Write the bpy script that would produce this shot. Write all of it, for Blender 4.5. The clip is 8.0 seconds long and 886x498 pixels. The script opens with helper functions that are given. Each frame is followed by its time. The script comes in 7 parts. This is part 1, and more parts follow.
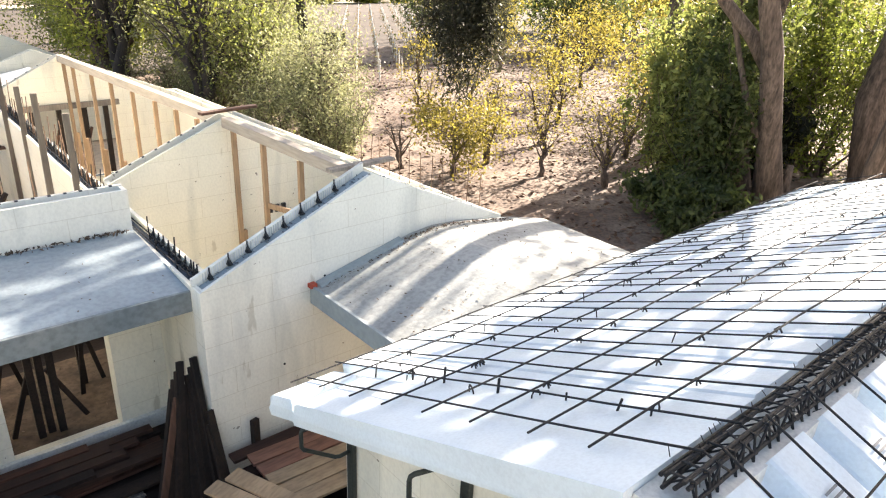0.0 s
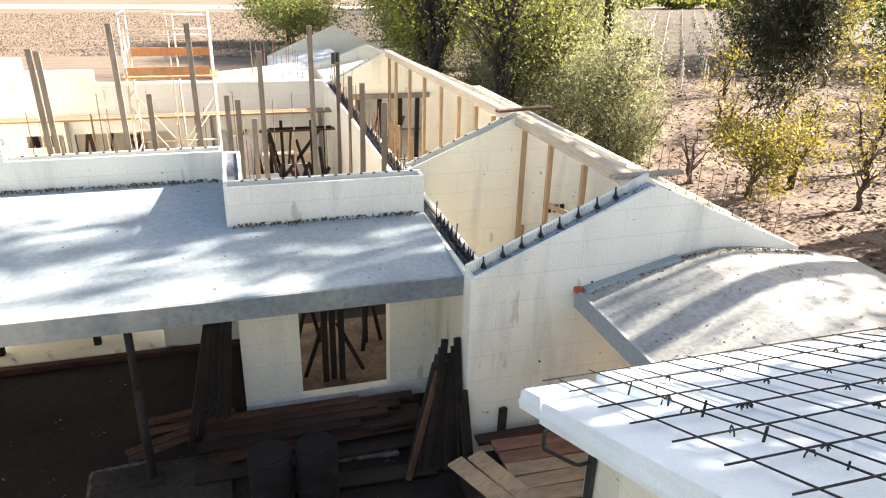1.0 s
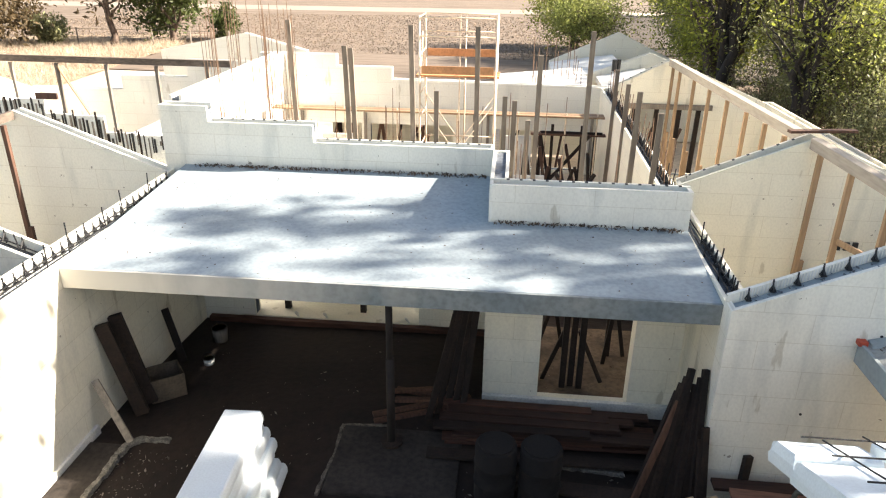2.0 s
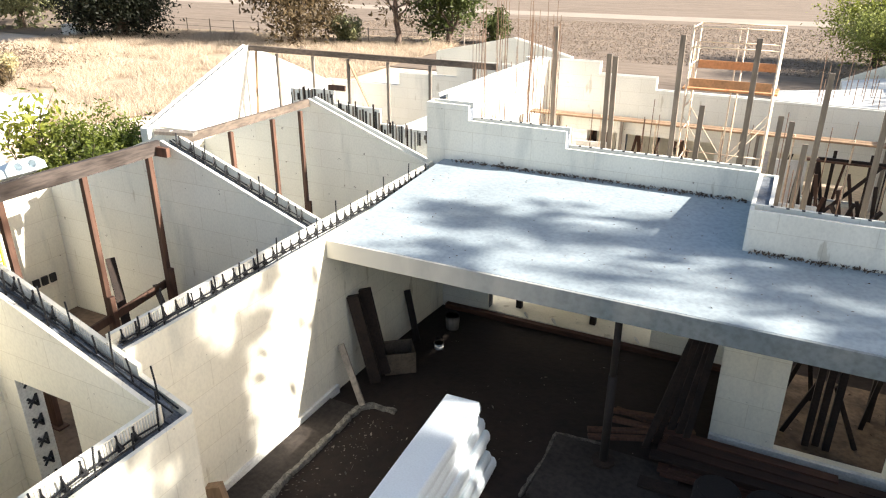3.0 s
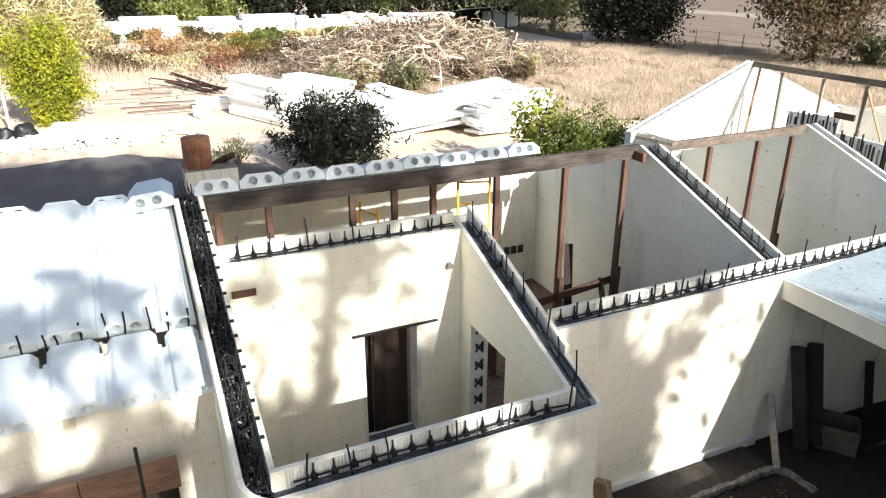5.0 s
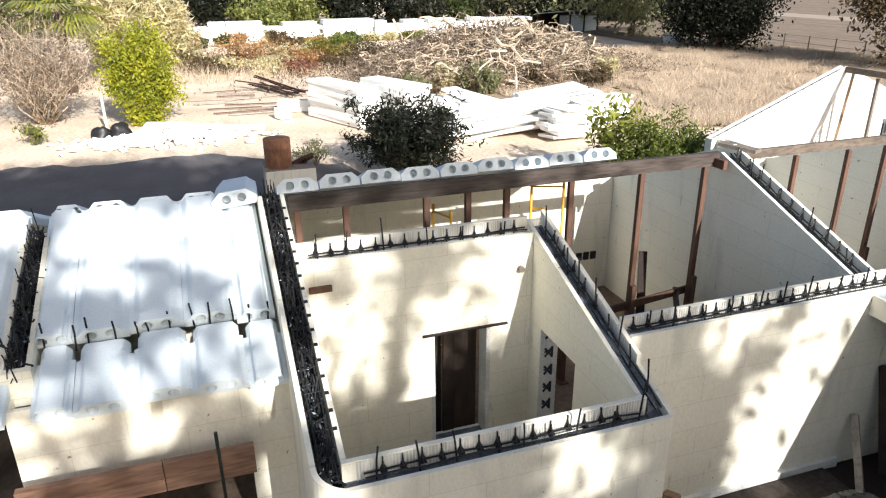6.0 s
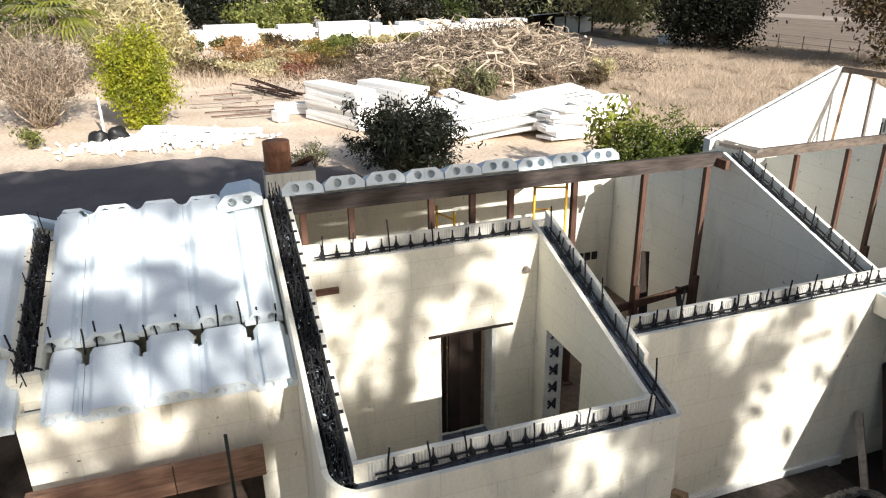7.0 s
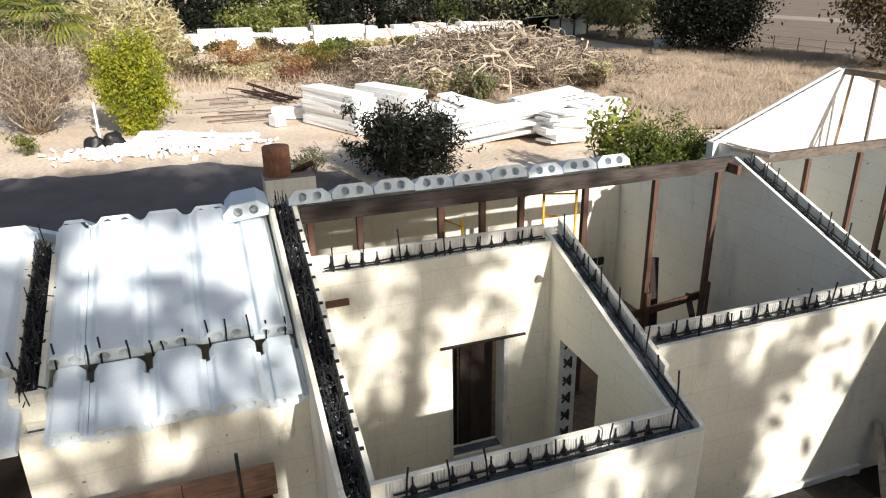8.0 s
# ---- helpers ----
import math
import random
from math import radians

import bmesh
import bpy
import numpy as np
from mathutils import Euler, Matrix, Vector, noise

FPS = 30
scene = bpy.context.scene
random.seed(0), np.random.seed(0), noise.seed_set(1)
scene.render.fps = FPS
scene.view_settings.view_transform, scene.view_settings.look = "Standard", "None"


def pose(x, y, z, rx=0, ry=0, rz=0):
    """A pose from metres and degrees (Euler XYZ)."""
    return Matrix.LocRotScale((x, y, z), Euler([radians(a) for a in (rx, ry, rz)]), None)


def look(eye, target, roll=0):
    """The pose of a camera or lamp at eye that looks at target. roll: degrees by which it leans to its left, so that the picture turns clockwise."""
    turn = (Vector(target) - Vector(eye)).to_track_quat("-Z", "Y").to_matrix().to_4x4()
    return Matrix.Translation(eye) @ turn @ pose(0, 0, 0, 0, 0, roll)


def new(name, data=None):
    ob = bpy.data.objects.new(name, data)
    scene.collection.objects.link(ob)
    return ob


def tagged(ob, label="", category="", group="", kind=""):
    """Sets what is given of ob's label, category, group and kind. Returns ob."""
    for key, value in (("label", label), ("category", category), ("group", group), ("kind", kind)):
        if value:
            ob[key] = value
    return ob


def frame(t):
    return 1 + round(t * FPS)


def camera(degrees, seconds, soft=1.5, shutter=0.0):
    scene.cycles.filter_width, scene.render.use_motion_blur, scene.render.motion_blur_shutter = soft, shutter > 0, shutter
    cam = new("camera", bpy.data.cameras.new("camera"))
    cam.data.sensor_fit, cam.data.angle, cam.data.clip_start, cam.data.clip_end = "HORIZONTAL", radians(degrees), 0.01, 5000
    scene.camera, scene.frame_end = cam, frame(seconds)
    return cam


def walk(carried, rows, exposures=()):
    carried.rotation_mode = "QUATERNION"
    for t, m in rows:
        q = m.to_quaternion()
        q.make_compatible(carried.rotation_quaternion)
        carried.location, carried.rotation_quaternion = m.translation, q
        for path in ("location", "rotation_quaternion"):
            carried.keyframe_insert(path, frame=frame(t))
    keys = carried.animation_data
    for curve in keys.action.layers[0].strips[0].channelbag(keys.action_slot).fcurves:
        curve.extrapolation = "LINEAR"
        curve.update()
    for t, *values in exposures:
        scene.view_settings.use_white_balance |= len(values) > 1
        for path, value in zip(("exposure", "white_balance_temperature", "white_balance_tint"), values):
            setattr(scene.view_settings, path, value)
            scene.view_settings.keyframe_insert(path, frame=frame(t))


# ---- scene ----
import functools

cam = camera(65.15, 8.0, soft=1.15)


def aim(x, y, z, yaw, pitch, roll):
    a, b = radians(yaw), radians(pitch)
    way = Vector((-math.sin(a) * math.cos(b), math.cos(a) * math.cos(b), math.sin(b)))
    return look((x, y, z), Vector((x, y, z)) + way, roll)


# seconds, eye, yaw to the left of +y, pitch, roll
PATH = [
    (0.0, 0, 0, 6.85, -41.12, -22.93, 2.41), (0.5, 0, 0, 6.85, -28.60, -23.22, 1.99), (1.0, 0, 0, 6.85, -17.05, -23.38, 1.56),
    (1.5, 0, 0, 6.85, -5.87, -23.40, 1.13), (1.7, 0, 0, 6.85, -1.11, -23.36, 0.92), (2.8, 0, 0, 6.85, 22.13, -23.04, 0.30),
    (3.0, 0, 0, 6.85, 26.66, -22.98, 0.20), (3.5, 0, 0, 6.85, 37.50, -22.77, 0.14), (4.0, 0, 0, 6.85, 47.86, -22.53, 0.17),
    (4.5, 0, 0, 6.85, 56.91, -22.34, 0.17), (5.0, 0, 0, 6.85, 65.41, -22.18, 0.10), (5.2, 0.02, -0.012, 6.85, 67.93, -21.98, -0.15),
    (5.6, 0.045, -0.03, 6.856, 70.7, -21.9, -0.35), (6.0, 0.07, -0.07, 6.865, 71.6, -21.85, -0.5), (6.3, 0.083, -0.11, 6.872, 71.65, -21.83, -0.58),
    (6.5, 0.081, -0.14, 6.874, 71.53, -21.80, -0.63), (7.0, 0.050, -0.21, 6.868, 71.22, -21.70, -0.75), (7.5, -0.055, -0.28, 6.872, 70.97, -21.62, -0.88),
    (8.0, -0.245, -0.348, 6.880, 70.75, -21.50, -0.97),
]
walk(cam, [(t, aim(*p)) for t, *p in PATH], exposures=[(0.0, 2.49, 7150, 14), (0.5, 2.40, 7150, 14), (1.5, 2.19, 7150, 13), (3.0, 1.81, 6700, 11), (4.0, 1.57, 6250, 10), (5.0, 1.29, 6300, 10), (6.5, 0.98, 6350, 11), (8.0, 0.66, 6400, 11)])

# ---- light ----
SUN_WAY = Vector((1.95, 0.39, 1.0)).normalized()
world = bpy.data.worlds.new("sky")
world.use_nodes = True
scene.world = world
sky = world.node_tree.nodes.new("ShaderNodeTexSky")
sky.sky_type, sky.sun_disc = "NISHITA", False
sky.sun_elevation, sky.sun_rotation = radians(26.7), radians(78.7)
sky.air_density, sky.dust_density, sky.ozone_density = 1.0, 2.5, 0.15
back = world.node_tree.nodes["Background"]
back.inputs[1].default_value = 0.072
world.node_tree.links.new(sky.outputs[0], back.inputs[0])
lamp = bpy.data.lights.new("sun", "SUN")
lamp.energy, lamp.angle, lamp.color = 5.0, radians(0.5), (1.0, 0.945, 0.86)
new("sun", lamp).matrix_world = look(SUN_WAY * 60, (0, 0, 0))


# ---- materials ----
def mat(name, base, rough=0.8, var=0.25, scale=1.5, fine=25.0, bump=0.25, metal=0.0, other=None, island=0.0, each=0.0, joints=False, translucent=0.0, stretch=(1, 1, 1)):
    """A procedural surface: stains at one scale, grain at another, fine relief."""
    m = bpy.data.materials.new(name)
    m.use_nodes = True
    nt = m.node_tree
    n, ln = nt.nodes, nt.links
    bsdf = n["Principled BSDF"]
    bsdf.inputs["Roughness"].default_value, bsdf.inputs["Metallic"].default_value = rough, metal
    co = n.new("ShaderNodeTexCoord")
    mp = n.new("ShaderNodeMapping")
    mp.inputs["Scale"].default_value = stretch
    ln.new(co.outputs["Object"], mp.inputs["Vector"])
    big, small = n.new("ShaderNodeTexNoise"), n.new("ShaderNodeTexNoise")
    big.inputs["Scale"].default_value, small.inputs["Scale"].default_value = scale, fine
    big.inputs["Detail"].default_value, small.inputs["Detail"].default_value = 5, 3
    for tex in (big, small):
        ln.new(mp.outputs[0], tex.inputs["Vector"])
    ramp = n.new("ShaderNodeValToRGB")
    low = other or tuple(c * (1 - var) for c in base)
    ramp.color_ramp.elements[0].color, ramp.color_ramp.elements[1].color = (*low, 1), (*base, 1)
    ramp.color_ramp.elements[0].position, ramp.color_ramp.elements[1].position = 0.3, 0.62
    ln.new(big.outputs["Fac"], ramp.inputs[0])
    mix = n.new("ShaderNodeMixRGB")
    mix.blend_type = "MULTIPLY"
    mix.inputs[0].default_value = min(1.0, var * 1.6)
    ln.new(ramp.outputs[0], mix.inputs[1])
    grey = n.new("ShaderNodeValToRGB")
    grey.color_ramp.elements[0].color, grey.color_ramp.elements[1].color = (0.45, 0.45, 0.45, 1), (1, 1, 1, 1)
    grey.color_ramp.elements[0].position, grey.color_ramp.elements[1].position = 0.3, 0.6
    ln.new(small.outputs["Fac"], grey.inputs[0])
    ln.new(grey.outputs[0], mix.inputs[2])
    colour, height = mix.outputs[0], small.outputs["Fac"]
    if joints:
        # faint courses of foam blocks, 0.406 m high and 1.22 m long
        sep, add, com = n.new("ShaderNodeSeparateXYZ"), n.new("ShaderNodeMath"), n.new("ShaderNodeCombineXYZ")
        ln.new(co.outputs["Object"], sep.inputs[0])
        ln.new(sep.outputs[0], add.inputs[0]), ln.new(sep.outputs[1], add.inputs[1])
        ln.new(add.outputs[0], com.inputs[0]), ln.new(sep.outputs[2], com.inputs[1])
        br = n.new("ShaderNodeTexBrick")
        br.inputs["Scale"].default_value, br.inputs["Mortar Size"].default_value, br.inputs["Mortar Smooth"].default_value = 1.0, 0.006, 0.3
        br.inputs["Brick Width"].default_value, br.inputs["Row Height"].default_value = 1.22, 0.406
        br.inputs["Color1"].default_value, br.inputs["Color2"].default_value, br.inputs["Mortar"].default_value = (1, 1, 1, 1), (0.935, 0.925, 0.88, 1), (0.58, 0.53, 0.44, 1)
        ln.new(com.outputs[0], br.inputs["Vector"])
        mj = n.new("ShaderNodeMixRGB")
        mj.blend_type, mj.inputs[0].default_value = "MULTIPLY", 0.36
        ln.new(colour, mj.inputs[1]), ln.new(br.outputs["Color"], mj.inputs[2])
        colour = mj.outputs[0]
        # grey mortar smears running down, and small dark knocks
        for reach, size, lo, hi, tone, much in (((1.7, 1.7, 0.32), 1.0, 0.58, 0.69, (0.76, 0.78, 0.79), 0.75), ((1, 1, 1), 8.5, 0.715, 0.735, (0.33, 0.31, 0.29), 0.9), ((1, 1, 0.25), 3.4, 0.67, 0.70, (0.66, 0.63, 0.57), 0.7)):
            mq, nz, rq, mx = n.new("ShaderNodeMapping"), n.new("ShaderNodeTexNoise"), n.new("ShaderNodeValToRGB"), n.new("ShaderNodeMixRGB")
            mq.inputs["Scale"].default_value, nz.inputs["Scale"].default_value, nz.inputs["Detail"].default_value = reach, size, 6
            rq.color_ramp.elements[0].position, rq.color_ramp.elements[1].position = lo, hi
            rq.color_ramp.elements[0].color, rq.color_ramp.elements[1].color = (1, 1, 1, 1), (*tone, 1)
            mx.blend_type, mx.inputs[0].default_value = "MULTIPLY", much
            ln.new(co.outputs["Object"], mq.inputs["Vector"]), ln.new(mq.outputs[0], nz.inputs["Vector"]), ln.new(nz.outputs["Fac"], rq.inputs[0])
            ln.new(colour, mx.inputs[1]), ln.new(rq.outputs[0], mx.inputs[2])
            colour = mx.outputs[0]
    if island or each:
        src = n.new("ShaderNodeNewGeometry").outputs["Random Per Island"] if island else n.new("ShaderNodeObjectInfo").outputs["Random"]
        hsv, rng = n.new("ShaderNodeHueSaturation"), n.new("ShaderNodeMapRange")
        amount = island or each
        rng.inputs["To Min"].default_value, rng.inputs["To Max"].default_value = 1 - amount, 1 + amount * 0.7
        ln.new(src, rng.inputs["Value"]), ln.new(rng.outputs[0], hsv.inputs["Value"]), ln.new(colour, hsv.inputs["Color"])
        colour = hsv.outputs[0]
    ln.new(colour, bsdf.inputs["Base Color"])
    if bump:
        bp = n.new("ShaderNodeBump")
        bp.inputs["Strength"].default_value, bp.inputs["Distance"].default_value = bump, 0.02
        ln.new(height, bp.inputs["Height"]), ln.new(bp.outputs[0], bsdf.inputs["Normal"])
    if translucent:
        tr, ms, out = n.new("ShaderNodeBsdfTranslucent"), n.new("ShaderNodeMixShader"), n["Material Output"]
        ln.new(colour, tr.inputs[0])
        ms.inputs[0].default_value = translucent
        ln.new(bsdf.outputs[0], ms.inputs[1]), ln.new(tr.outputs[0], ms.inputs[2]), ln.new(ms.outputs[0], out.inputs[0])
    return m


CREAM = mat("aged_foam", (0.86, 0.825, 0.705), 0.85, 0.10, 0.9, 30, 0.12, joints=True, stretch=(1, 1, 0.7))
PALE_FOAM = mat("pale_foam", (0.85, 0.84, 0.765), 0.85, 0.10, 0.8, 30, 0.12, joints=True, stretch=(1, 1, 0.7))
FOAM = mat("white_foam", (0.755, 0.835, 0.88), 0.75, 0.09, 0.8, 40, 0.12)
# Whiter foam copy for sunlit yard piles, the sun's brightness put into its colour.
YARD_FOAM = mat("sunlit_foam", (0.88, 0.885, 0.87), 0.8, 0.06, 1.2, 40, 0.15)
FOAM_OLD = mat("weathered_foam", (0.80, 0.80, 0.76), 0.85, 0.22, 2.5, 35, 0.2)
COMB = mat("ribbed_foam", (0.78, 0.79, 0.77), 0.85, 0.3, 6.0, 60, 0.3, stretch=(1, 1, 0.1))
CORE = mat("rough_concrete", (0.17, 0.197, 0.235), 0.95, 0.5, 5, 30, 0.6)
SLAB = mat("slab_concrete", (0.335, 0.40, 0.435), 0.85, 0.2, 1.0, 14, 0.25)
FASCIA = mat("fascia_concrete", (0.34, 0.38, 0.385), 0.85, 0.16, 0.6, 12, 0.2, other=(0.25, 0.30, 0.32))


def paler_along(m, lo, hi, pale_tone, streak):
    """Mixes a paler colour into m towards one end, with ragged upright run marks."""
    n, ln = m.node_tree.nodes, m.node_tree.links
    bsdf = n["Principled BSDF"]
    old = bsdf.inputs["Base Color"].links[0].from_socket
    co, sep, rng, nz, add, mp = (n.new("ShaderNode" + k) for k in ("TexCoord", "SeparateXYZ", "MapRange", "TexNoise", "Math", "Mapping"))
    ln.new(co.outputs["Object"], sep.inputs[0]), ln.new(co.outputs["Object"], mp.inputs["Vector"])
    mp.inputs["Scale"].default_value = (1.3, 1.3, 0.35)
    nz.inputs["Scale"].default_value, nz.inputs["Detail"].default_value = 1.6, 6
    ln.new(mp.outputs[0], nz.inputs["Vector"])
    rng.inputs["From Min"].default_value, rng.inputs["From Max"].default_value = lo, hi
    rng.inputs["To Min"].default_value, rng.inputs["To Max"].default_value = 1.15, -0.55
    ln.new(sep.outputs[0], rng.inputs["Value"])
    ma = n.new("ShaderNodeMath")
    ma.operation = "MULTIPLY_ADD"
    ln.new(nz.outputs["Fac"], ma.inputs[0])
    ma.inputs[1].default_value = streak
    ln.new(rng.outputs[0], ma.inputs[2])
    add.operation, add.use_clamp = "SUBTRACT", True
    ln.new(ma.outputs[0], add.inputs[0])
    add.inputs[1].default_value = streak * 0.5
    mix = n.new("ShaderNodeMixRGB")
    mix.inputs[2].default_value = (*pale_tone, 1)
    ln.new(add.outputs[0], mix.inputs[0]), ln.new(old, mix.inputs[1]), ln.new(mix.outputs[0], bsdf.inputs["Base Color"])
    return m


PORCH_EDGE = paler_along(mat("porch_edge_concrete", (0.25, 0.275, 0.275), 0.85, 0.3, 0.9, 12, 0.2, other=(0.155, 0.195, 0.215)), -5.6, 1.0, (0.58, 0.56, 0.50), 1.3)
TIE = mat("black_plastic", (0.015, 0.015, 0.017), 0.5, 0.2, 8, 40, 0.1)
REBAR = mat("rebar", (0.011, 0.012, 0.015), 0.75, 0.4, 9, 60, 0.3)
RUST = mat("rusty_rebar", (0.24, 0.15, 0.10), 0.75, 0.4, 6, 60, 0.3, metal=0.3)
WOOD = mat("red_wood", (0.125, 0.061, 0.039), 0.8, 0.45, 2.0, 18, 0.3, each=0.35, stretch=(1, 1, 0.15))
WOOD_BEAM = mat("dark_beam_wood", (0.082, 0.064, 0.055), 0.85, 0.6, 2.2, 30, 0.4, each=0.2, stretch=(1, 0.12, 1))
MID_BEAM = mat("brown_beam_wood", (0.185, 0.145, 0.115), 0.85, 0.5, 2.2, 24, 0.4, each=0.2, stretch=(0.3, 0.3, 1))
TAN_WOOD = mat("new_wood", (0.40, 0.262, 0.155), 0.8, 0.3, 2.0, 22, 0.25, each=0.2, stretch=(1, 1, 0.15))
GREY_WOOD = mat("grey_wood", (0.30, 0.26, 0.22), 0.9, 0.4, 3, 25, 0.3, each=0.3, stretch=(1, 1, 0.12))
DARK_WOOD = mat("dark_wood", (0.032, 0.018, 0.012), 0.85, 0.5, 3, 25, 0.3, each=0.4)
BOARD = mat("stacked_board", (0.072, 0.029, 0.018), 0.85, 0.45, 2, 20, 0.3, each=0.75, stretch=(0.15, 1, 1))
ORANGE = mat("orange_plank", (0.56, 0.28, 0.13), 0.7, 0.25, 3, 20, 0.2, each=0.15)
YELLOW = mat("yellow_steel", (0.75, 0.42, 0.03), 0.45, 0.2, 6, 40, 0.1)
CREAM_STEEL = mat("cream_steel", (0.80, 0.66, 0.50), 0.5, 0.25, 6, 40, 0.1)
GREEN_STEEL = mat("dark_steel", (0.05, 0.06, 0.055), 0.5, 0.3, 6, 40, 0.1, metal=0.4)
DIRT = mat("yard_dirt", (0.72, 0.60, 0.475), 0.95, 0.32, 0.35, 6, 0.7, other=(0.55, 0.435, 0.325))
# Near black: lowered until it matched the shaded court, shade included in the colour.
SHADED_DIRT = mat("shaded_court_dirt", (0.023, 0.0133, 0.009), 0.95, 0.4, 0.8, 8, 0.8, other=(0.014, 0.008, 0.0056))
LITTER = mat("orchard_litter", (0.26, 0.195, 0.15), 0.95, 0.6, 0.55, 9, 0.9, other=(0.075, 0.042, 0.03))
FIELD = mat("ploughed_field", (0.225, 0.174, 0.132), 0.95, 0.5, 0.35, 2.6, 1.0, other=(0.15, 0.111, 0.08), stretch=(0.25, 2.4, 1))
ROAD = mat("farm_track", (0.33, 0.275, 0.225), 0.95, 0.15, 0.3, 5, 0.3)
# Drive colour lowered to hold the dark of the tree shade on it.
SHADED_DRIVE = mat("shaded_gravel_drive", (0.142, 0.132, 0.135), 0.95, 0.25, 0.6, 20, 0.5)
STRAW_SOIL = mat("dry_grass_soil", (0.40, 0.31, 0.22), 0.95, 0.35, 0.6, 7, 0.8, other=(0.25, 0.19, 0.12))
STRAW = mat("dry_grass", (0.68, 0.56, 0.43), 0.9, 0.3, 0.4, 9, 0, island=0.3, translucent=0.3)
BARK = mat("bark", (0.17, 0.125, 0.098), 0.95, 0.8, 7, 22, 1.6, other=(0.06, 0.042, 0.034), stretch=(1, 1, 0.22))
DEAD_TWIG = mat("dead_twigs", (0.46, 0.37, 0.275), 0.95, 0.4, 3, 14, 0.5, island=0.5)
DRY_BRANCH = mat("dry_branch", (0.53, 0.435, 0.33), 0.9, 0.4, 3, 14, 0.5, island=0.4)


def leaf(name, colour, other, spread=0.45):
    return mat(name, colour, 0.55, 0.3, 0.9, 6, 0, other=other, island=spread, translucent=0.55)


L_YELLOW = leaf("yellow_leaves", (0.36, 0.30, 0.06), (0.20, 0.175, 0.04))
L_LIME = leaf("lime_leaves", (0.36, 0.385, 0.065), (0.20, 0.24, 0.045))
L_GOLD = leaf("gold_green_leaves", (0.50, 0.50, 0.045), (0.24, 0.30, 0.03))
L_GREEN = leaf("green_leaves", (0.12, 0.15, 0.045), (0.042, 0.064, 0.02))
L_OLIVE = leaf("olive_leaves", (0.35, 0.355, 0.19), (0.19, 0.21, 0.10))
L_DARK = leaf("dark_leaves", (0.020, 0.026, 0.013), (0.009, 0.013, 0.006))
L_DUSK = leaf("dusky_leaves", (0.055, 0.056, 0.034), (0.024, 0.027, 0.016))
L_BRIGHT = leaf("bright_leaves", (0.34, 0.365, 0.11), (0.15, 0.19, 0.05))
L_REED = leaf("reed_leaves", (0.78, 0.70, 0.45), (0.58, 0.54, 0.31))
L_CITRUS = leaf("citrus_leaves", (0.24, 0.275, 0.05), (0.075, 0.115, 0.022), 0.55)
L_RUST = leaf("rust_leaves", (0.56, 0.36, 0.165), (0.40, 0.225, 0.11))
L_REDDISH = leaf("reddish_leaves", (0.38, 0.19, 0.12), (0.25, 0.115, 0.075))
L_BROWN = leaf("brown_leaves", (0.20, 0.145, 0.08), (0.11, 0.085, 0.045))
L_TWIG = leaf("dead_leaves", (0.29, 0.225, 0.165), (0.16, 0.12, 0.085))
L_GREY = leaf("grey_twigs", (0.42, 0.325, 0.24), (0.26, 0.20, 0.145))


# ---- mesh tools ----
def hexa(bm, lo, hi):
    """A solid between two quads of four points each."""
    a, b = [bm.verts.new(p) for p in lo], [bm.verts.new(p) for p in hi]
    bm.faces.new(a[::-1]), bm.faces.new(b)
    for i in range(4):
        bm.faces.new((a[i], a[(i + 1) % 4], b[(i + 1) % 4], b[i]))


def box(bm, x0, x1, y0, y1, z0, z1):
    hexa(bm, [(x0, y0, z0), (x1, y0, z0), (x1, y1, z0), (x0, y1, z0)], [(x0, y0, z1), (x1, y0, z1), (x1, y1, z1), (x0, y1, z1)])


def bar(bm, a, b, w, d=None, side=None):
    """A squared stick from a to b, w by d."""
    a, b, d = Vector(a), Vector(b), d or w
    way = (b - a).normalized()
    s = (Vector(side) - way * way.dot(Vector(side))).normalized() if side else way.orthogonal().normalized()
    u = way.cross(s)
    ring = [(-1, -1), (1, -1), (1, 1), (-1, 1)]
    hexa(bm, [a + s * (w / 2 * i) + u * (d / 2 * j) for i, j in ring], [b + s * (w / 2 * i) + u * (d / 2 * j) for i, j in ring])


def tube(bm, points, radii, sides=6, cap=True):
    """A tapered round rod along points."""
    rings, ref = [], None
    pts = [Vector(p) for p in points]
    radii = radii if isinstance(radii, (list, tuple)) else [radii] * len(pts)
    for i, p in enumerate(pts):
        way = (pts[min(i + 1, len(pts) - 1)] - pts[max(i - 1, 0)]).normalized()
        ref = way.orthogonal() if ref is None else ref - way * way.dot(ref)
        if ref.length < 1e-5:
            ref = way.orthogonal()
        ref.normalize()
        u = way.cross(ref)
        rings.append([bm.verts.new(p + (ref * math.cos(2 * math.pi * k / sides) + u * math.sin(2 * math.pi * k / sides)) * radii[i]) for k in range(sides)])
    for r, q in zip(rings, rings[1:]):
        for k in range(sides):
            bm.faces.new((r[k], r[(k + 1) % sides], q[(k + 1) % sides], q[k]))
    if cap:
        bm.faces.new(rings[0][::-1]), bm.faces.new(rings[-1])


def finish(bm, material, smooth=False, bevel=0.0):
    if bevel:
        bmesh.ops.bevel(bm, geom=bm.edges[:], offset=bevel, segments=2, affect="EDGES", profile=0.6)
    me = bpy.data.meshes.new("mesh")
    bm.to_mesh(me)
    bm.free()
    me.materials.append(material)
    if smooth:
        me.polygons.foreach_set("use_smooth", [True] * len(me.polygons))
    return me


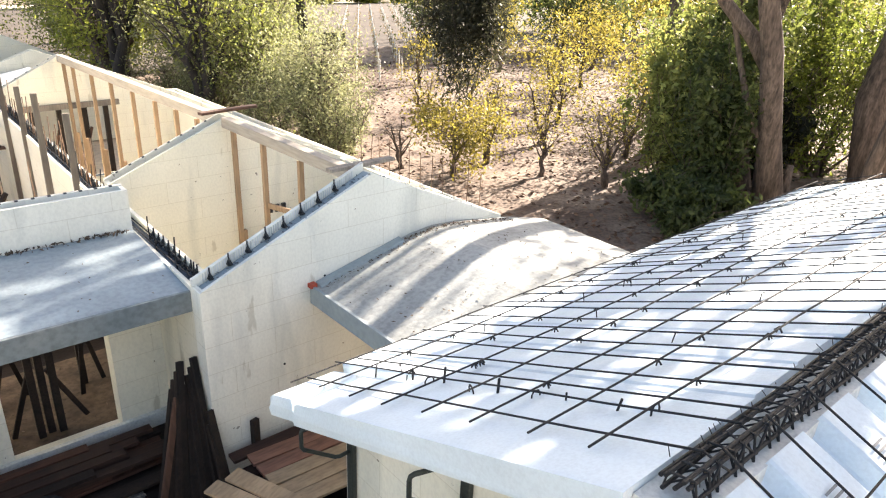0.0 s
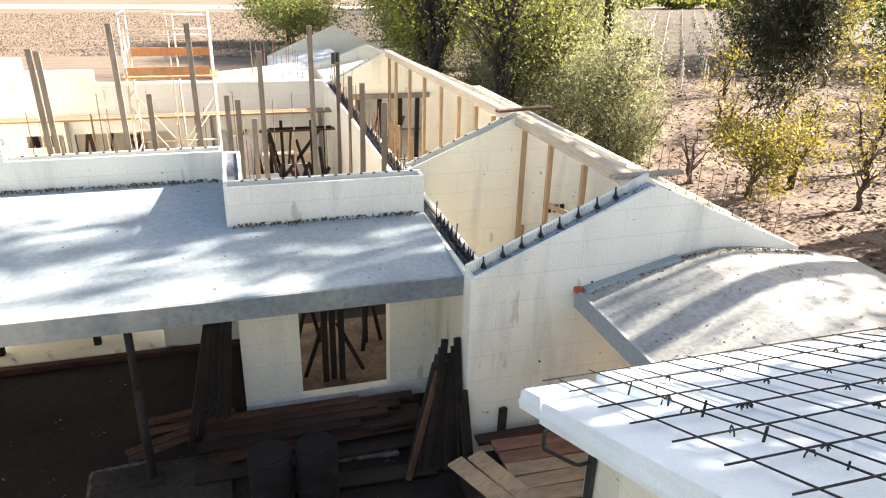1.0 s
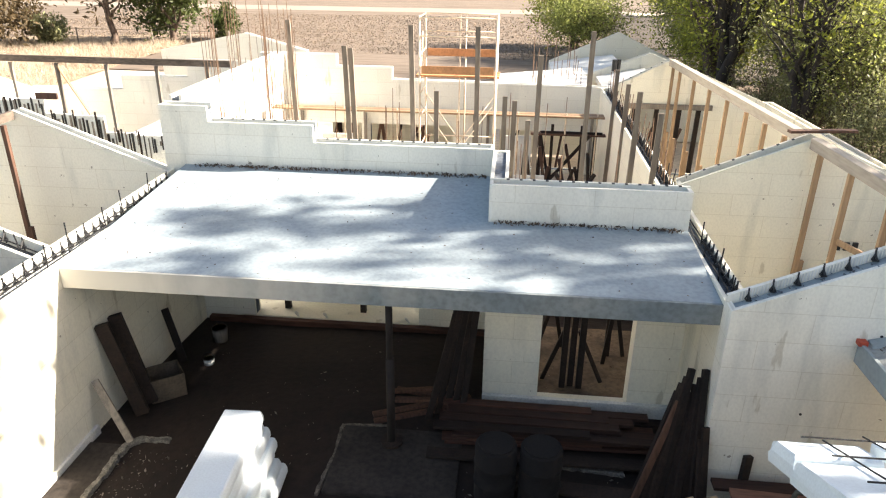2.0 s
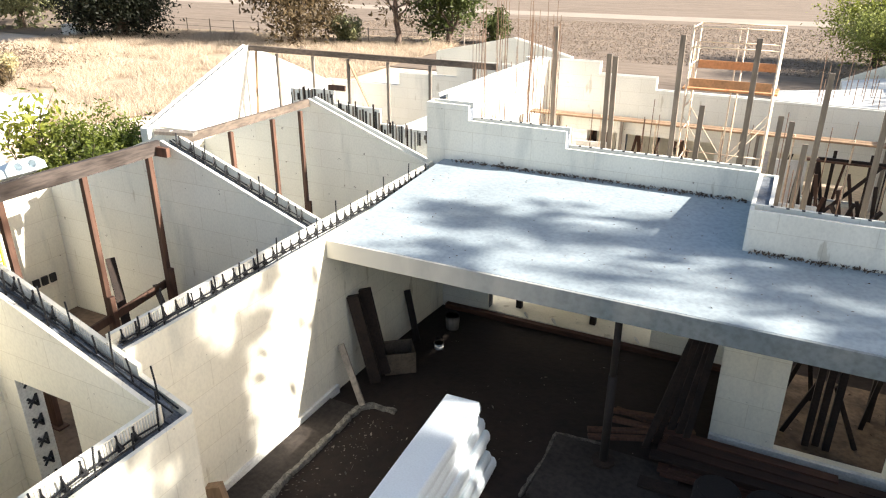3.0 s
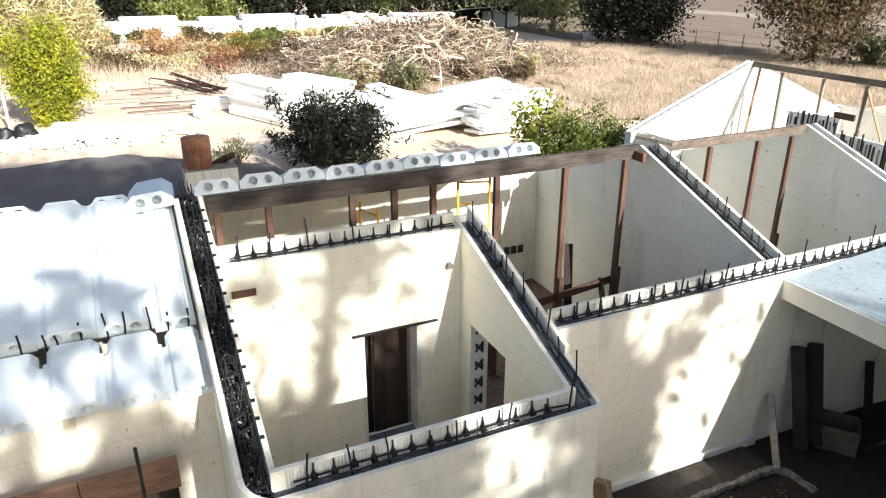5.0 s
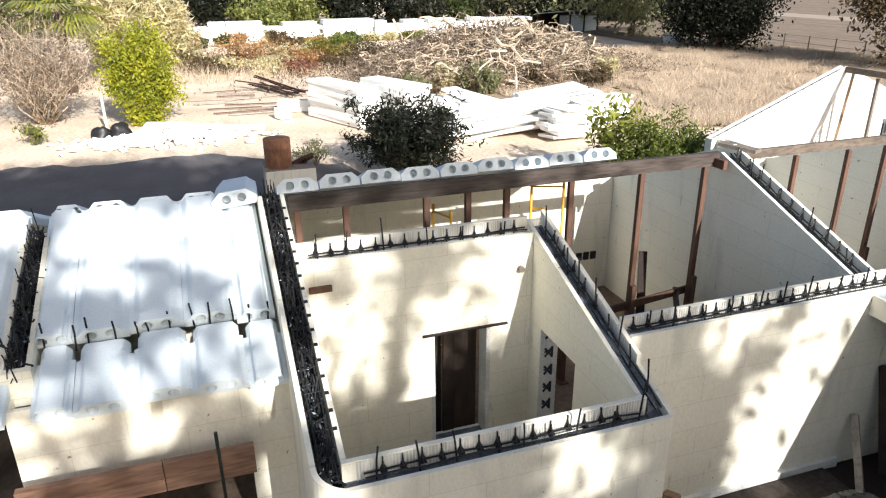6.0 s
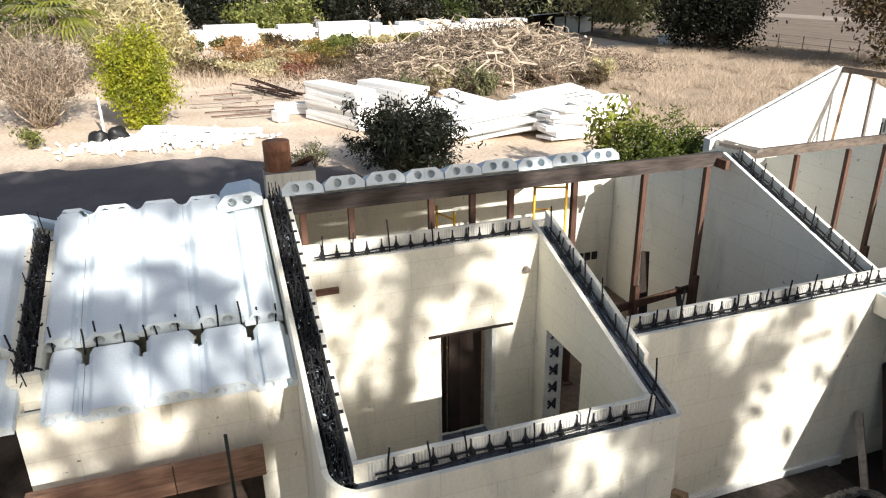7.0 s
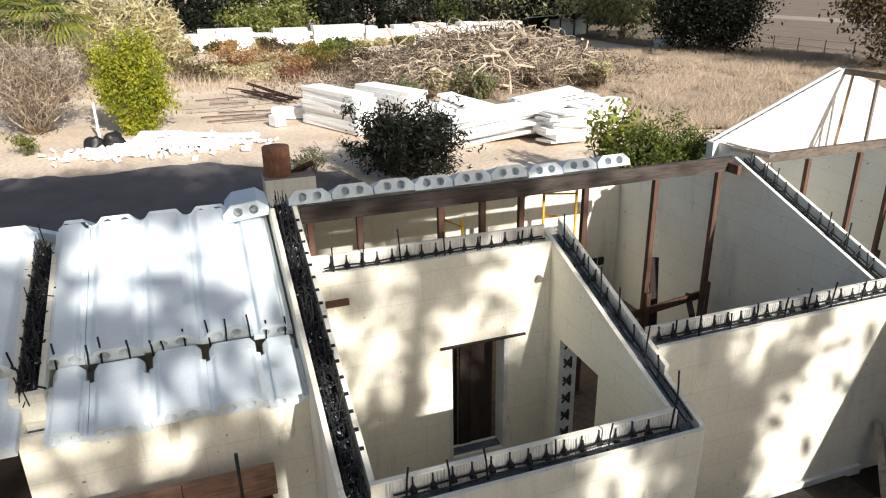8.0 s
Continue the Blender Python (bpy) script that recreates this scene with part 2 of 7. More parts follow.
def part(name, bm, material, parent, label="", smooth=False, bevel=0.0, at=None):
    me = bm if isinstance(bm, bpy.types.Mesh) else finish(bm, material, smooth, bevel)
    ob = new(name, me)
    ob.parent = parent
    if at is not None:
        ob.matrix_local = at
    if label:
        ob["label"] = label
    return ob


def thing(name, at, label, category, group="", kind=""):
    """An empty at the base of a thing."""
    e = new(name)
    e.empty_display_size = 0.2
    e.matrix_world = at if isinstance(at, Matrix) else Matrix.Translation(at)
    return tagged(e, label, category, group, kind)


def solo(name, bm, material, label, category="", group="", kind="", smooth=False, bevel=0.0, at=None):
    ob = new(name, bm if isinstance(bm, bpy.types.Mesh) else finish(bm, material, smooth, bevel))
    if at is not None:
        ob.matrix_world = at
    return tagged(ob, label, category, group, kind)


# ---- ground ----
def patch(name, pts, z, material, label, cuts=0, rough=0.0, seed=1, fall=0.0):
    bm = bmesh.new()
    bm.faces.new([bm.verts.new((x, y, z)) for x, y in pts])
    if cuts:
        bmesh.ops.subdivide_edges(bm, edges=bm.edges[:], cuts=cuts, use_grid_fill=True)
        for v in bm.verts:
            v.co.z += rough * noise.noise(Vector((v.co.x * 0.6 + seed, v.co.y * 0.6, 0))) + 0.4 * rough * noise.noise(Vector((v.co.x * 2.1, v.co.y * 2.1, seed))) - fall * max(0.0, v.co.y - 9.3)
    return solo(name, bm, material, label, kind="structure", smooth=True)


bm = bmesh.new()
far, hole = [(-1500, -1500), (1500, -1500), (1500, 1500), (-1500, 1500)], [(-6.3, -6), (5.2, -6), (5.2, 13.35), (-6.3, 13.35)]
outer, inner = [bm.verts.new((x, y, -0.16)) for x, y in far], [bm.verts.new((x, y, -0.16)) for x, y in hole]
for i in range(4):
    bm.faces.new((outer[i], outer[(i + 1) % 4], inner[(i + 1) % 4], inner[i]))
solo("ground", bm, DIRT, "pale dry bare earth round the building site", kind="structure")
patch("field", [(-400, 56), (9, 40), (9, 88), (-400, 82)], -0.10, FIELD, "brown ploughed field beyond the house")
patch("field_far", [(-400, 91), (14, 93.9), (300, 96), (300, 900), (-400, 900)], -0.10, FIELD, "far ploughed field past the track")
patch("road", [(-400, 82), (14, 87.6), (14, 93.9), (-400, 91)], -0.09, ROAD, "pale dusty farm track across the field")
patch("orchard_ground", [(9, -12), (75, -12), (75, 42), (30, 48), (9, 40)], -0.08, LITTER, "orchard ground with fallen leaves and dry litter", 40, 0.08)
patch("vineyard_ground", [(9, 40), (30, 48), (75, 42), (160, 60), (160, 100), (30, 88), (9, 88)], -0.13, mat("vineyard_soil", (0.075, 0.056, 0.043), 0.95, 0.45, 0.4, 5, 0.8, other=(0.045, 0.033, 0.026)), "brown soil between the vineyard rows")
patch("grass_ground", [(-30, 15), (-24, 30), (-26, 60), (-62, 52), (-60, 28), (-44, 16)], -0.09, STRAW_SOIL, "ground under tall dry grass", 30, 0.10)
# The drive's outer edge is laid near where the tree shade ends.
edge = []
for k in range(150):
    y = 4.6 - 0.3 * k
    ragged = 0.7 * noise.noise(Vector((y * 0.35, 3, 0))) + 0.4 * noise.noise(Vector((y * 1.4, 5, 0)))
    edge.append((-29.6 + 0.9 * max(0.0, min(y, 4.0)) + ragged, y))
patch("driveway", [(-13.5, 6.0), (-22, 5.5)] + edge + [(-13.5, -40)], -0.08, SHADED_DRIVE, "gravel drive beside the house, tree shade put into its colour")
patch("court_ground", [(-6.5, -6), (5.2, -6), (5.2, 13.4), (-6.5, 13.4)], -0.06, SHADED_DIRT, "dark earth of the unfinished courtyard, shade included in its colour", 70, 0.04, fall=0.07)


# ---- insulated foam walls ----
def level(profile, s):
    for (a, p), (b, q) in zip(profile, profile[1:]):
        if a <= s <= b and b > a:
            return p + (q - p) * (s - a) / (b - a)
    return profile[-1][1]


def lay(axis, s, c, z):
    return (s, c, z) if axis == "x" else (c, s, z)


def cells(profile, openings, base):
    """Upright strips of a wall with sloped tops, less its openings."""
    cuts = sorted({round(s, 4) for s, _ in profile} | {round(v, 4) for o in openings for v in o[:2]})
    for a, b in zip(cuts, cuts[1:]):
        mid, e = (a + b) / 2, (b - a) * 1e-3
        ta, tb = level(profile, a + e), level(profile, b - e)
        z = base
        for o in sorted((o for o in openings if o[0] <= mid <= o[1]), key=lambda o: o[2]):
            if o[2] > z:
                yield a, b, z, o[2], o[2]
            z = o[3]
        if min(ta, tb) > z:
            yield a, b, z, ta, tb


def panel(bm, axis, c0, c1, profile, openings, base, lift=0.0):
    for a, b, z, ta, tb in cells(profile, openings, base):
        top = lift if ta == level(profile, a + (b - a) * 1e-3) else 0.0
        hexa(bm, [lay(axis, a, c0, z), lay(axis, b, c0, z), lay(axis, b, c1, z), lay(axis, a, c1, z)],
             [lay(axis, a, c0, ta + top), lay(axis, b, c0, tb + top), lay(axis, b, c1, tb + top), lay(axis, a, c1, ta + top)])
    bmesh.ops.remove_doubles(bm, verts=bm.verts[:], dist=1e-5)
    bmesh.ops.recalc_face_normals(bm, faces=bm.faces[:])


def tie_mesh():
    """A plastic form tie: a thin upright with a splayed triangular web at its foot."""
    bm = bmesh.new()
    box(bm, -0.008, 0.008, -0.012, 0.006, -0.07, 0.135)
    box(bm, -0.034, 0.034, -0.008, 0.060, -0.02, -0.004)
    bar(bm, (0, 0.0, 0.085), (0.0, 0.062, -0.01), 0.016)
    bar(bm, (-0.034, 0.012, -0.01), (0.0, 0.004, 0.06), 0.013)
    bar(bm, (0.034, 0.012, -0.01), (0.0, 0.004, 0.06), 0.013)
    return finish(bm, TIE)


def flat_tie_mesh():
    """A tie head lying flush across a skin's top."""
    bm = bmesh.new()
    box(bm, -0.022, 0.022, -0.02, 0.024, -0.01, 0.005)
    return finish(bm, TIE)


def stub_mesh(h):
    bm = bmesh.new()
    tube(bm, [(0, 0, -0.1), (0.004, 0.002, h * 0.5), (0.012, -0.006, h)], 0.011, 6)
    return finish(bm, REBAR)


TIE_MESH, FLAT_TIE = tie_mesh(), flat_tie_mesh()
STUBS = [stub_mesh(h) for h in (0.16, 0.22, 0.3, 0.42)]
rnd = random.Random(11)
FORM = 0.058


def flat_side(tall):
    return tall or "hi"


def icf(name, label, axis, c0, c1, profile, base=-0.1, openings=(), tall="", extra=0.13, ties=(), stubs=(), gap=0.203, every=0.41, surface=None, deep=0.08, caps=(True, True), cut=(), rounded=(), flat=(), ribbed=False, raised_to=None, fill=None, core_end=0.0):
    """A wall of two foam skins with a concrete core, plastic ties and rods along its top."""
    surface = surface or CREAM
    w = thing(name, (0, 0, 0), label, "wall", kind="structure")
    skins = {}
    for side, a, b in (("lo", c0, c0 + FORM), ("hi", c1 - FORM, c1)):
        bm = bmesh.new()
        outline = profile
        if side in dict(cut):
            end = profile[-1][0] - dict(cut)[side]
            outline = profile[:-1] + [(end, level(profile, end))]
        if side == tall and raised_to is not None:
            top = level(profile, raised_to)
            outline = [(s, z + extra) for s, z in outline if s < raised_to] + [(raised_to, top + extra), (raised_to, top)] + [p for p in outline if p[0] > raised_to]
        panel(bm, axis, a, b, outline, openings, base, extra if side == tall and raised_to is None else 0.0)
        if side == "lo":
            cap = bmesh.new()
            s0, s1 = profile[0][0], profile[-1][0]
            for e0, e1 in [e for e, on in zip(((s0, s0 + FORM), (s1 - FORM, s1)), caps) if on]:
                panel(cap, axis, c0 + FORM, c1 - FORM, [(e0, level(profile, e0 + 1e-4)), (e1, level(profile, e1 - 1e-4))], (), base)
            if cap.faces:
                part("end_cap", cap, surface, w)
        corner = [e for e in bm.edges if any(all(abs(v.co.x - x) < 2e-3 and abs(v.co.y - y) < 2e-3 for v in e.verts) for x, y in rounded)]
        if corner:
            bmesh.ops.bevel(bm, geom=corner, offset=0.06, segments=5, affect="EDGES", profile=0.5)
        skins[side] = part("foam_skin", bm, surface, w)
    bm = bmesh.new()
    low = [(s, z - deep) for s, z in profile]
    low[0], low[-1] = (low[0][0] + FORM * caps[0], low[0][1]), (low[-1][0] - FORM * caps[1] - core_end, low[-1][1])
    panel(bm, axis, c0 + FORM, c1 - FORM, low, openings, base)
    core = part("concrete_core", bm, fill or CORE, w, "rough grey concrete core")
    turn = {("x", "lo"): 0, ("x", "hi"): 180, ("y", "lo"): -90, ("y", "hi"): 90}
    for a, b in ties:
        for k in range(int((b - a) / gap)):
            s = a + (k + 0.5) * gap
            side = tall or "hi"
            c = c0 + FORM + 0.012 if side == "lo" else c1 - FORM - 0.012
            x, y, z = lay(axis, s, c, level(profile, s))
            part("tie", TIE_MESH, TIE, skins[side], at=pose(x, y, z + rnd.uniform(-0.015, 0.02), 0, 0, turn[(axis, side)]))
    for a, b in flat:
        for k in range(int((b - a) / gap)):
            s = a + (k + 0.5) * gap
            c = c0 + FORM * 0.6 if flat_side(tall) == "lo" else c1 - FORM * 0.6
            x, y, z = lay(axis, s, c, level(profile, s) + (extra if tall else 0.0))
            e = 0.02
            tilt = math.degrees(math.atan2(level(profile, s + e) - level(profile, s - e), 2 * e))
            part("tie", FLAT_TIE, TIE, skins[flat_side(tall)], at=pose(x, y, z, 0, 0, turn[(axis, flat_side(tall))]) @ pose(0, 0, 0, 0, -tilt if turn[(axis, flat_side(tall))] in (0, 90) else tilt, 0))
    if ribbed:
        # upright ribs moulded into the inner face of the taller skin
        bm = bmesh.new()
        c = c0 + FORM if tall == "lo" else c1 - FORM
        way = 1 if tall == "lo" else -1
        for k in range(int(((raised_to or profile[-1][0]) - profile[0][0] - 0.3) / 0.034)):
            s = profile[0][0] + 0.15 + 0.034 * k
            z = level(profile, s)
            lo, hi = sorted((c, c + way * 0.009))
            box(bm, *((s - 0.009, s + 0.009, lo, hi) if axis == "x" else (lo, hi, s - 0.009, s + 0.009)), z - deep, z + extra - 0.012)
        part("ribs", bm, COMB, skins[tall])["kind"] = "stuff"
    if stubs:
        for off in (-0.035, 0.04):
            bm = bmesh.new()
            a, b = stubs[0][0], stubs[-1][1]
            n = 10
            pts = [lay(axis, a + (b - a) * i / n, (c0 + c1) / 2 + off + rnd.uniform(-0.012, 0.012), level(profile, a + (b - a) * i / n) + 0.012 + rnd.uniform(-0.012, 0.02)) for i in range(n + 1)]
            tube(bm, pts, 0.011, 5)
            part("lying_bar", bm, REBAR, core)
    if ties or stubs:
        lo, hi = profile[0][0] + 0.1, profile[-1][0] - 0.1
        spill = bmesh.new()
        for k in range(int((hi - lo) * 26)):
            s = rnd.uniform(lo, hi)
            c = (c0 + c1) / 2 + rnd.gauss(0, 0.075)
            if not c0 + 0.01 < c < c1 - 0.01:
                continue
            on_lip = abs(c - (c0 + c1) / 2) > (c1 - c0) / 2 - FORM
            if on_lip and ((tall == "lo") == (c < (c0 + c1) / 2)):
                continue
            size = rnd.uniform(0.006, 0.016) if on_lip else rnd.uniform(0.012, 0.034)
            top = level(profile, s) - (0.0 if on_lip else deep)
            pts = [Vector((rnd.uniform(-1, 1), rnd.uniform(-1, 1), rnd.uniform(-0.2, 1))) * size for _ in range(6)]
            verts = [spill.verts.new(Vector(lay(axis, s, c, top)) + p) for p in pts]
            for i, j, m in ((0, 1, 2), (0, 2, 3), (0, 3, 1), (1, 2, 4), (2, 3, 5), (1, 3, 4)):
                spill.faces.new((verts[i], verts[j], verts[m]))
        part("mortar_spill", spill, CORE, core, "crumbs of spilled grey concrete")["kind"] = "stuff"
    for a, b in stubs:
        s = a + rnd.uniform(0.05, 0.3)
        while s < b:
            x, y, z = lay(axis, s, (c0 + c1) / 2 + rnd.uniform(-0.04, 0.04), level(profile, s))
            part("rebar_stub", rnd.choice(STUBS), REBAR, core, at=pose(x, y, z, rnd.uniform(-4, 4), rnd.uniform(-4, 4), rnd.uniform(0, 360)))
            s += every * rnd.uniform(0.75, 1.25)
    return w


# west wing
icf("wall_court_left", "long cream foam wall beside the courtyard with black ties", "y", -6.41, -6.12, [(4.352, 2.80), (12.198, 2.83)], base=-0.5, caps=(False, True), tall="lo", ties=[(4.4, 12.1)], stubs=[(4.4, 8.1), (8.5, 12)], ribbed=True)
icf("wall_gable_1", "sloping cream foam wall with a tall window gap", "x", 4.06, 4.35, [(-8.54, 3.52), (-5.17, 2.31)], openings=[(-7.9, -6.88, 0.3, 2.05)], stubs=[(-8.3, -5.3)], ties=[(-8.2, -6.4)], gap=0.3, every=0.34, tall="hi", extra=0.12, deep=0.10, cut=(("lo", 0.292), ("hi", 0.07)), caps=(True, False), core_end=0.06, ribbed=True, raised_to=-5.9)
icf("wall_room_back", "sunlit cream foam wall with a doorway", "y", -8.54, -8.25, [(0.762, 3.42), (4.058, 3.42)], openings=[(2.5, 3.42, 0.15, 2.03)], tall="lo", extra=0.16, ties=[(0.9, 4.0)], stubs=[(0.9, 4.0)], every=0.5, ribbed=True)
icf("wall_room_front", "low cream foam wall with black ties along its top", "y", -5.46, -5.17, [(0.697, 2.31), (4.28, 2.31)], cut=(("lo", 0.16),), caps=(False, False), tall="lo", extra=0.15, ties=[(1.0, 4.0)], stubs=[(0.9, 4.0)], every=0.38, ribbed=True)
icf("wall_cage", "sloping foam wall filled with a dark tangle of rebar", "x", 0.40, 0.76, [(-12.74, 2.68), (-9.49, 3.98), (-5.17, 2.31)], deep=0.3, cut=(("hi", 0.292), ("lo", 0.297)), caps=(True, False), core_end=0.10, flat=[(-9.3, -5.6)], gap=0.21)
icf("wall_gable_2", "shaded pale foam gable wall with rebar stubs", "x", 8.17, 8.46, [(-12.74, 2.66), (-9.49, 3.93), (-6.412, 2.80)], tall="hi", extra=0.12, ties=[(-9.4, -6.5)], stubs=[(-9.4, -6.5)], every=0.35, gap=0.25, surface=PALE_FOAM)
icf("wall_gable_3", "cream foam gable wall between two open rooms", "x", 12.3, 12.59, [(-12.74, 2.66), (-9.49, 3.95), (-6.52, 2.83)], surface=PALE_FOAM)
icf("wall_west", "outer cream foam wall of the west wing", "y", -13.03, -12.742, [(0.4, 2.66), (14.6, 2.66)])


def corner_skin(cx, cy, r, a0, a1, z0, z1, label):
    """A quarter-round foam skin joining two walls, its top running from z0 to z1."""
    bm = bmesh.new()
    n = 8
    for k in range(n):
        f, g = k / n, (k + 1) / n
        pts = [(math.radians(a0 + (a1 - a0) * u), z0 + (z1 - z0) * u) for u in (f, g)]
        ring = [(cx + q * math.cos(a), cy + q * math.sin(a), z) for q in (r, r - FORM) for a, z in pts]
        top = [ring[0], ring[1], ring[3], ring[2]]
        hexa(bm, [(x, y, -0.1) for x, y, _ in top], top)
    bmesh.ops.remove_doubles(bm, verts=bm.verts[:], dist=1e-4)
    bmesh.ops.recalc_face_normals(bm, faces=bm.faces[:])
    return solo("wall_corner", bm, CREAM, label, kind="structure", smooth=False)


corner_skin(-5.467, 0.697, 0.297, -90, 0, 2.425, 2.31, "rounded cream foam corner of the small room")
corner_skin(-5.24, 4.28, 0.07, 90, 0, 2.335, 2.31, "rounded cream foam corner of the small room")
# covered porch
icf("wall_parapet", "stepped pale foam wall rising behind the porch roof", "x", 12.2, 12.49, [(-6.5, 4.17), (-5.58, 4.17), (-5.58, 3.88), (-3.6, 3.88), (-3.6, 3.56), (-0.28, 3.56)], base=-0.5, openings=[(-5.05, -1.65, -0.5, 1.95)], flat=[(-5.5, -3.7), (-3.5, -0.4)], tall="hi", extra=0.02, gap=0.203, surface=PALE_FOAM)
icf("wall_parapet_side", "short foam wall returning onto the porch roof", "y", -0.28, 0.01, [(10.542, 3.55), (12.198, 3.55)], base=2.6, caps=(False, True), deep=0.03, surface=PALE_FOAM)
icf("wall_parapet_right", "low pale foam wall on the porch roof with a rounded corner", "x", 10.25, 10.54, [(-0.28, 3.53), (2.796, 3.53)], base=2.6, rounded=((-0.28, 10.25),), flat=[(-0.1, 2.75)], tall="hi", extra=0.02, surface=PALE_FOAM)
# Added pier that blocks a streak of sun on the porch dirt.
bm = bmesh.new()
box(bm, -0.30, 0.01, 11.95, 12.197, -0.5, 2.599)
solo("wall_porch_corner", bm, PALE_FOAM, "pale foam pier added to stop a sun streak under the porch", kind="structure")
icf("wall_porch_back", "cream foam wall under the porch with a doorway", "x", 9.55, 9.84, [(-0.25, 2.6), (2.796, 2.6)], base=-0.3, openings=[(0.63, 2.08, 0.05, 2.5)])
# east wing
icf("wall_court_right", "long foam wall of the east wing with ties and rods", "y", 2.8, 3.09, [(8.092, 2.82), (22.7, 2.85)], tall="hi", extra=0.06, ties=[(8.1, 10.2), (12.5, 22)], stubs=[(8.1, 10.2), (12, 22)])
icf("wall_gable_a", "large pale shaded foam gable end wall", "x", 7.8, 8.09, [(2.8, 2.83), (5.42, 3.97), (8.09, 2.80)], tall="hi", extra=0.10, ties=[(2.9, 5.3)], gap=0.27, deep=0.02, ribbed=True, raised_to=5.42, fill=SLAB, surface=PALE_FOAM)
icf("wall_gable_b", "cream foam gable wall inside the east wing", "x", 12.4, 12.69, [(3.092, 2.97), (5.27, 3.90), (7.798, 2.80)], flat=[(3.2, 5.2)], tall="hi", extra=0.04, gap=0.24)
icf("wall_gable_c", "far cream foam gable wall with a wide opening", "x", 22.3, 22.59, [(3.092, 2.95), (4.8, 3.85), (7.798, 2.6)], openings=[(3.75, 6.05, 0.2, 2.33)], flat=[(3.2, 7.6)], gap=0.3)
icf("wall_east", "outer foam wall of the east wing", "y", 7.8, 8.088, [(8.092, 2.80), (22.6, 2.60)])
# far court
icf("wall_north", "stepped foam wall across the far court with low openings", "x", 22.7, 22.99, [(-8.3, 3.7), (-5.76, 3.7), (-5.76, 3.33), (-3.93, 3.33), (-3.93, 2.95), (3.09, 2.88)], openings=[(-6.6, -5.0, 0.1, 1.47), (-4.7, -1.9, 0.1, 1.47), (-0.5, 2.45, 0.1, 1.42)], surface=PALE_FOAM)
icf("wall_far_left", "dazzling sunlit foam wall of the far court", "y", -7.79, -7.502, [(13.2, 3.3), (15.2, 3.3), (15.2, 3.75), (22.698, 3.75)], surface=FOAM_OLD)
icf("wall_cross_gable", "bright sunlit foam gable wall of the cross wing", "y", -17.5, -17.202, [(14.4, 2.0), (19.2, 3.96), (24.0, 2.0)], surface=FOAM_OLD, flat=[(14.5, 19.1)], gap=0.3)
icf("wall_cross_back", "cream foam back wall of the cross wing", "x", 24.0, 24.29, [(-17.5, 2.1), (-14, 2.1), (-14, 2.6), (-11.5, 2.6), (-11.5, 3.2), (-7.8, 3.2)], surface=PALE_FOAM)
icf("wall_far_gable", "far small foam gable beyond the cross wing", "x", 27.0, 27.29, [(-13.9, 3.1), (-10.4, 3.82), (-8.0, 3.2)], surface=PALE_FOAM)
icf("wall_end_gable", "far grey foam gable at the end of the east wing", "x", 28.0, 28.29, [(2.6, 2.3), (5.2, 3.3), (7.8, 2.3)])
icf("wall_end_gable_2", "farthest grey foam gable of the east wing", "x", 33.0, 33.29, [(1.6, 2.2), (4.65, 3.53), (7.6, 2.15)])


# ---- porch roof ----
def porch_roof():
    r = thing("porch_roof", (0, 0, 2.35), "flat grey concrete porch roof with leaf litter", "roof", kind="structure")
    bm = bmesh.new()

    def z(y):
        return 2.75 + 0.075 * (y - 8.15)
    for x0, x1, y1 in ((-6.118, -0.282, 12.198), (-0.282, 2.798, 10.248)):
        hexa(bm, [(x0, 8.16, 0.12), (x1, 8.16, 0.12), (x1, y1, 0.12), (x0, y1, 0.12)],
             [(x0, 8.16, z(8.16) - 2.35), (x1, 8.16, z(8.16) - 2.35), (x1, y1, z(y1) - 2.35), (x0, y1, z(y1) - 2.35)])
    part("slab", bm, SLAB, r)
    bm = bmesh.new()
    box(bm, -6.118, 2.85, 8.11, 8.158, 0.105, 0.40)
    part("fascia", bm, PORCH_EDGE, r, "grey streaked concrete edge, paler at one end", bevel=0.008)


porch_roof()


# ---- foam roof panels ----
def axes(origin, along, up):
    """A pose with local y along and local z near up."""
    y = Vector(along).normalized()
    x = y.cross(Vector(up)).normalized()
    z = x.cross(y)
    m = Matrix((x, y, z)).transposed().to_4x4()
    m.translation = Vector(origin)
    return m


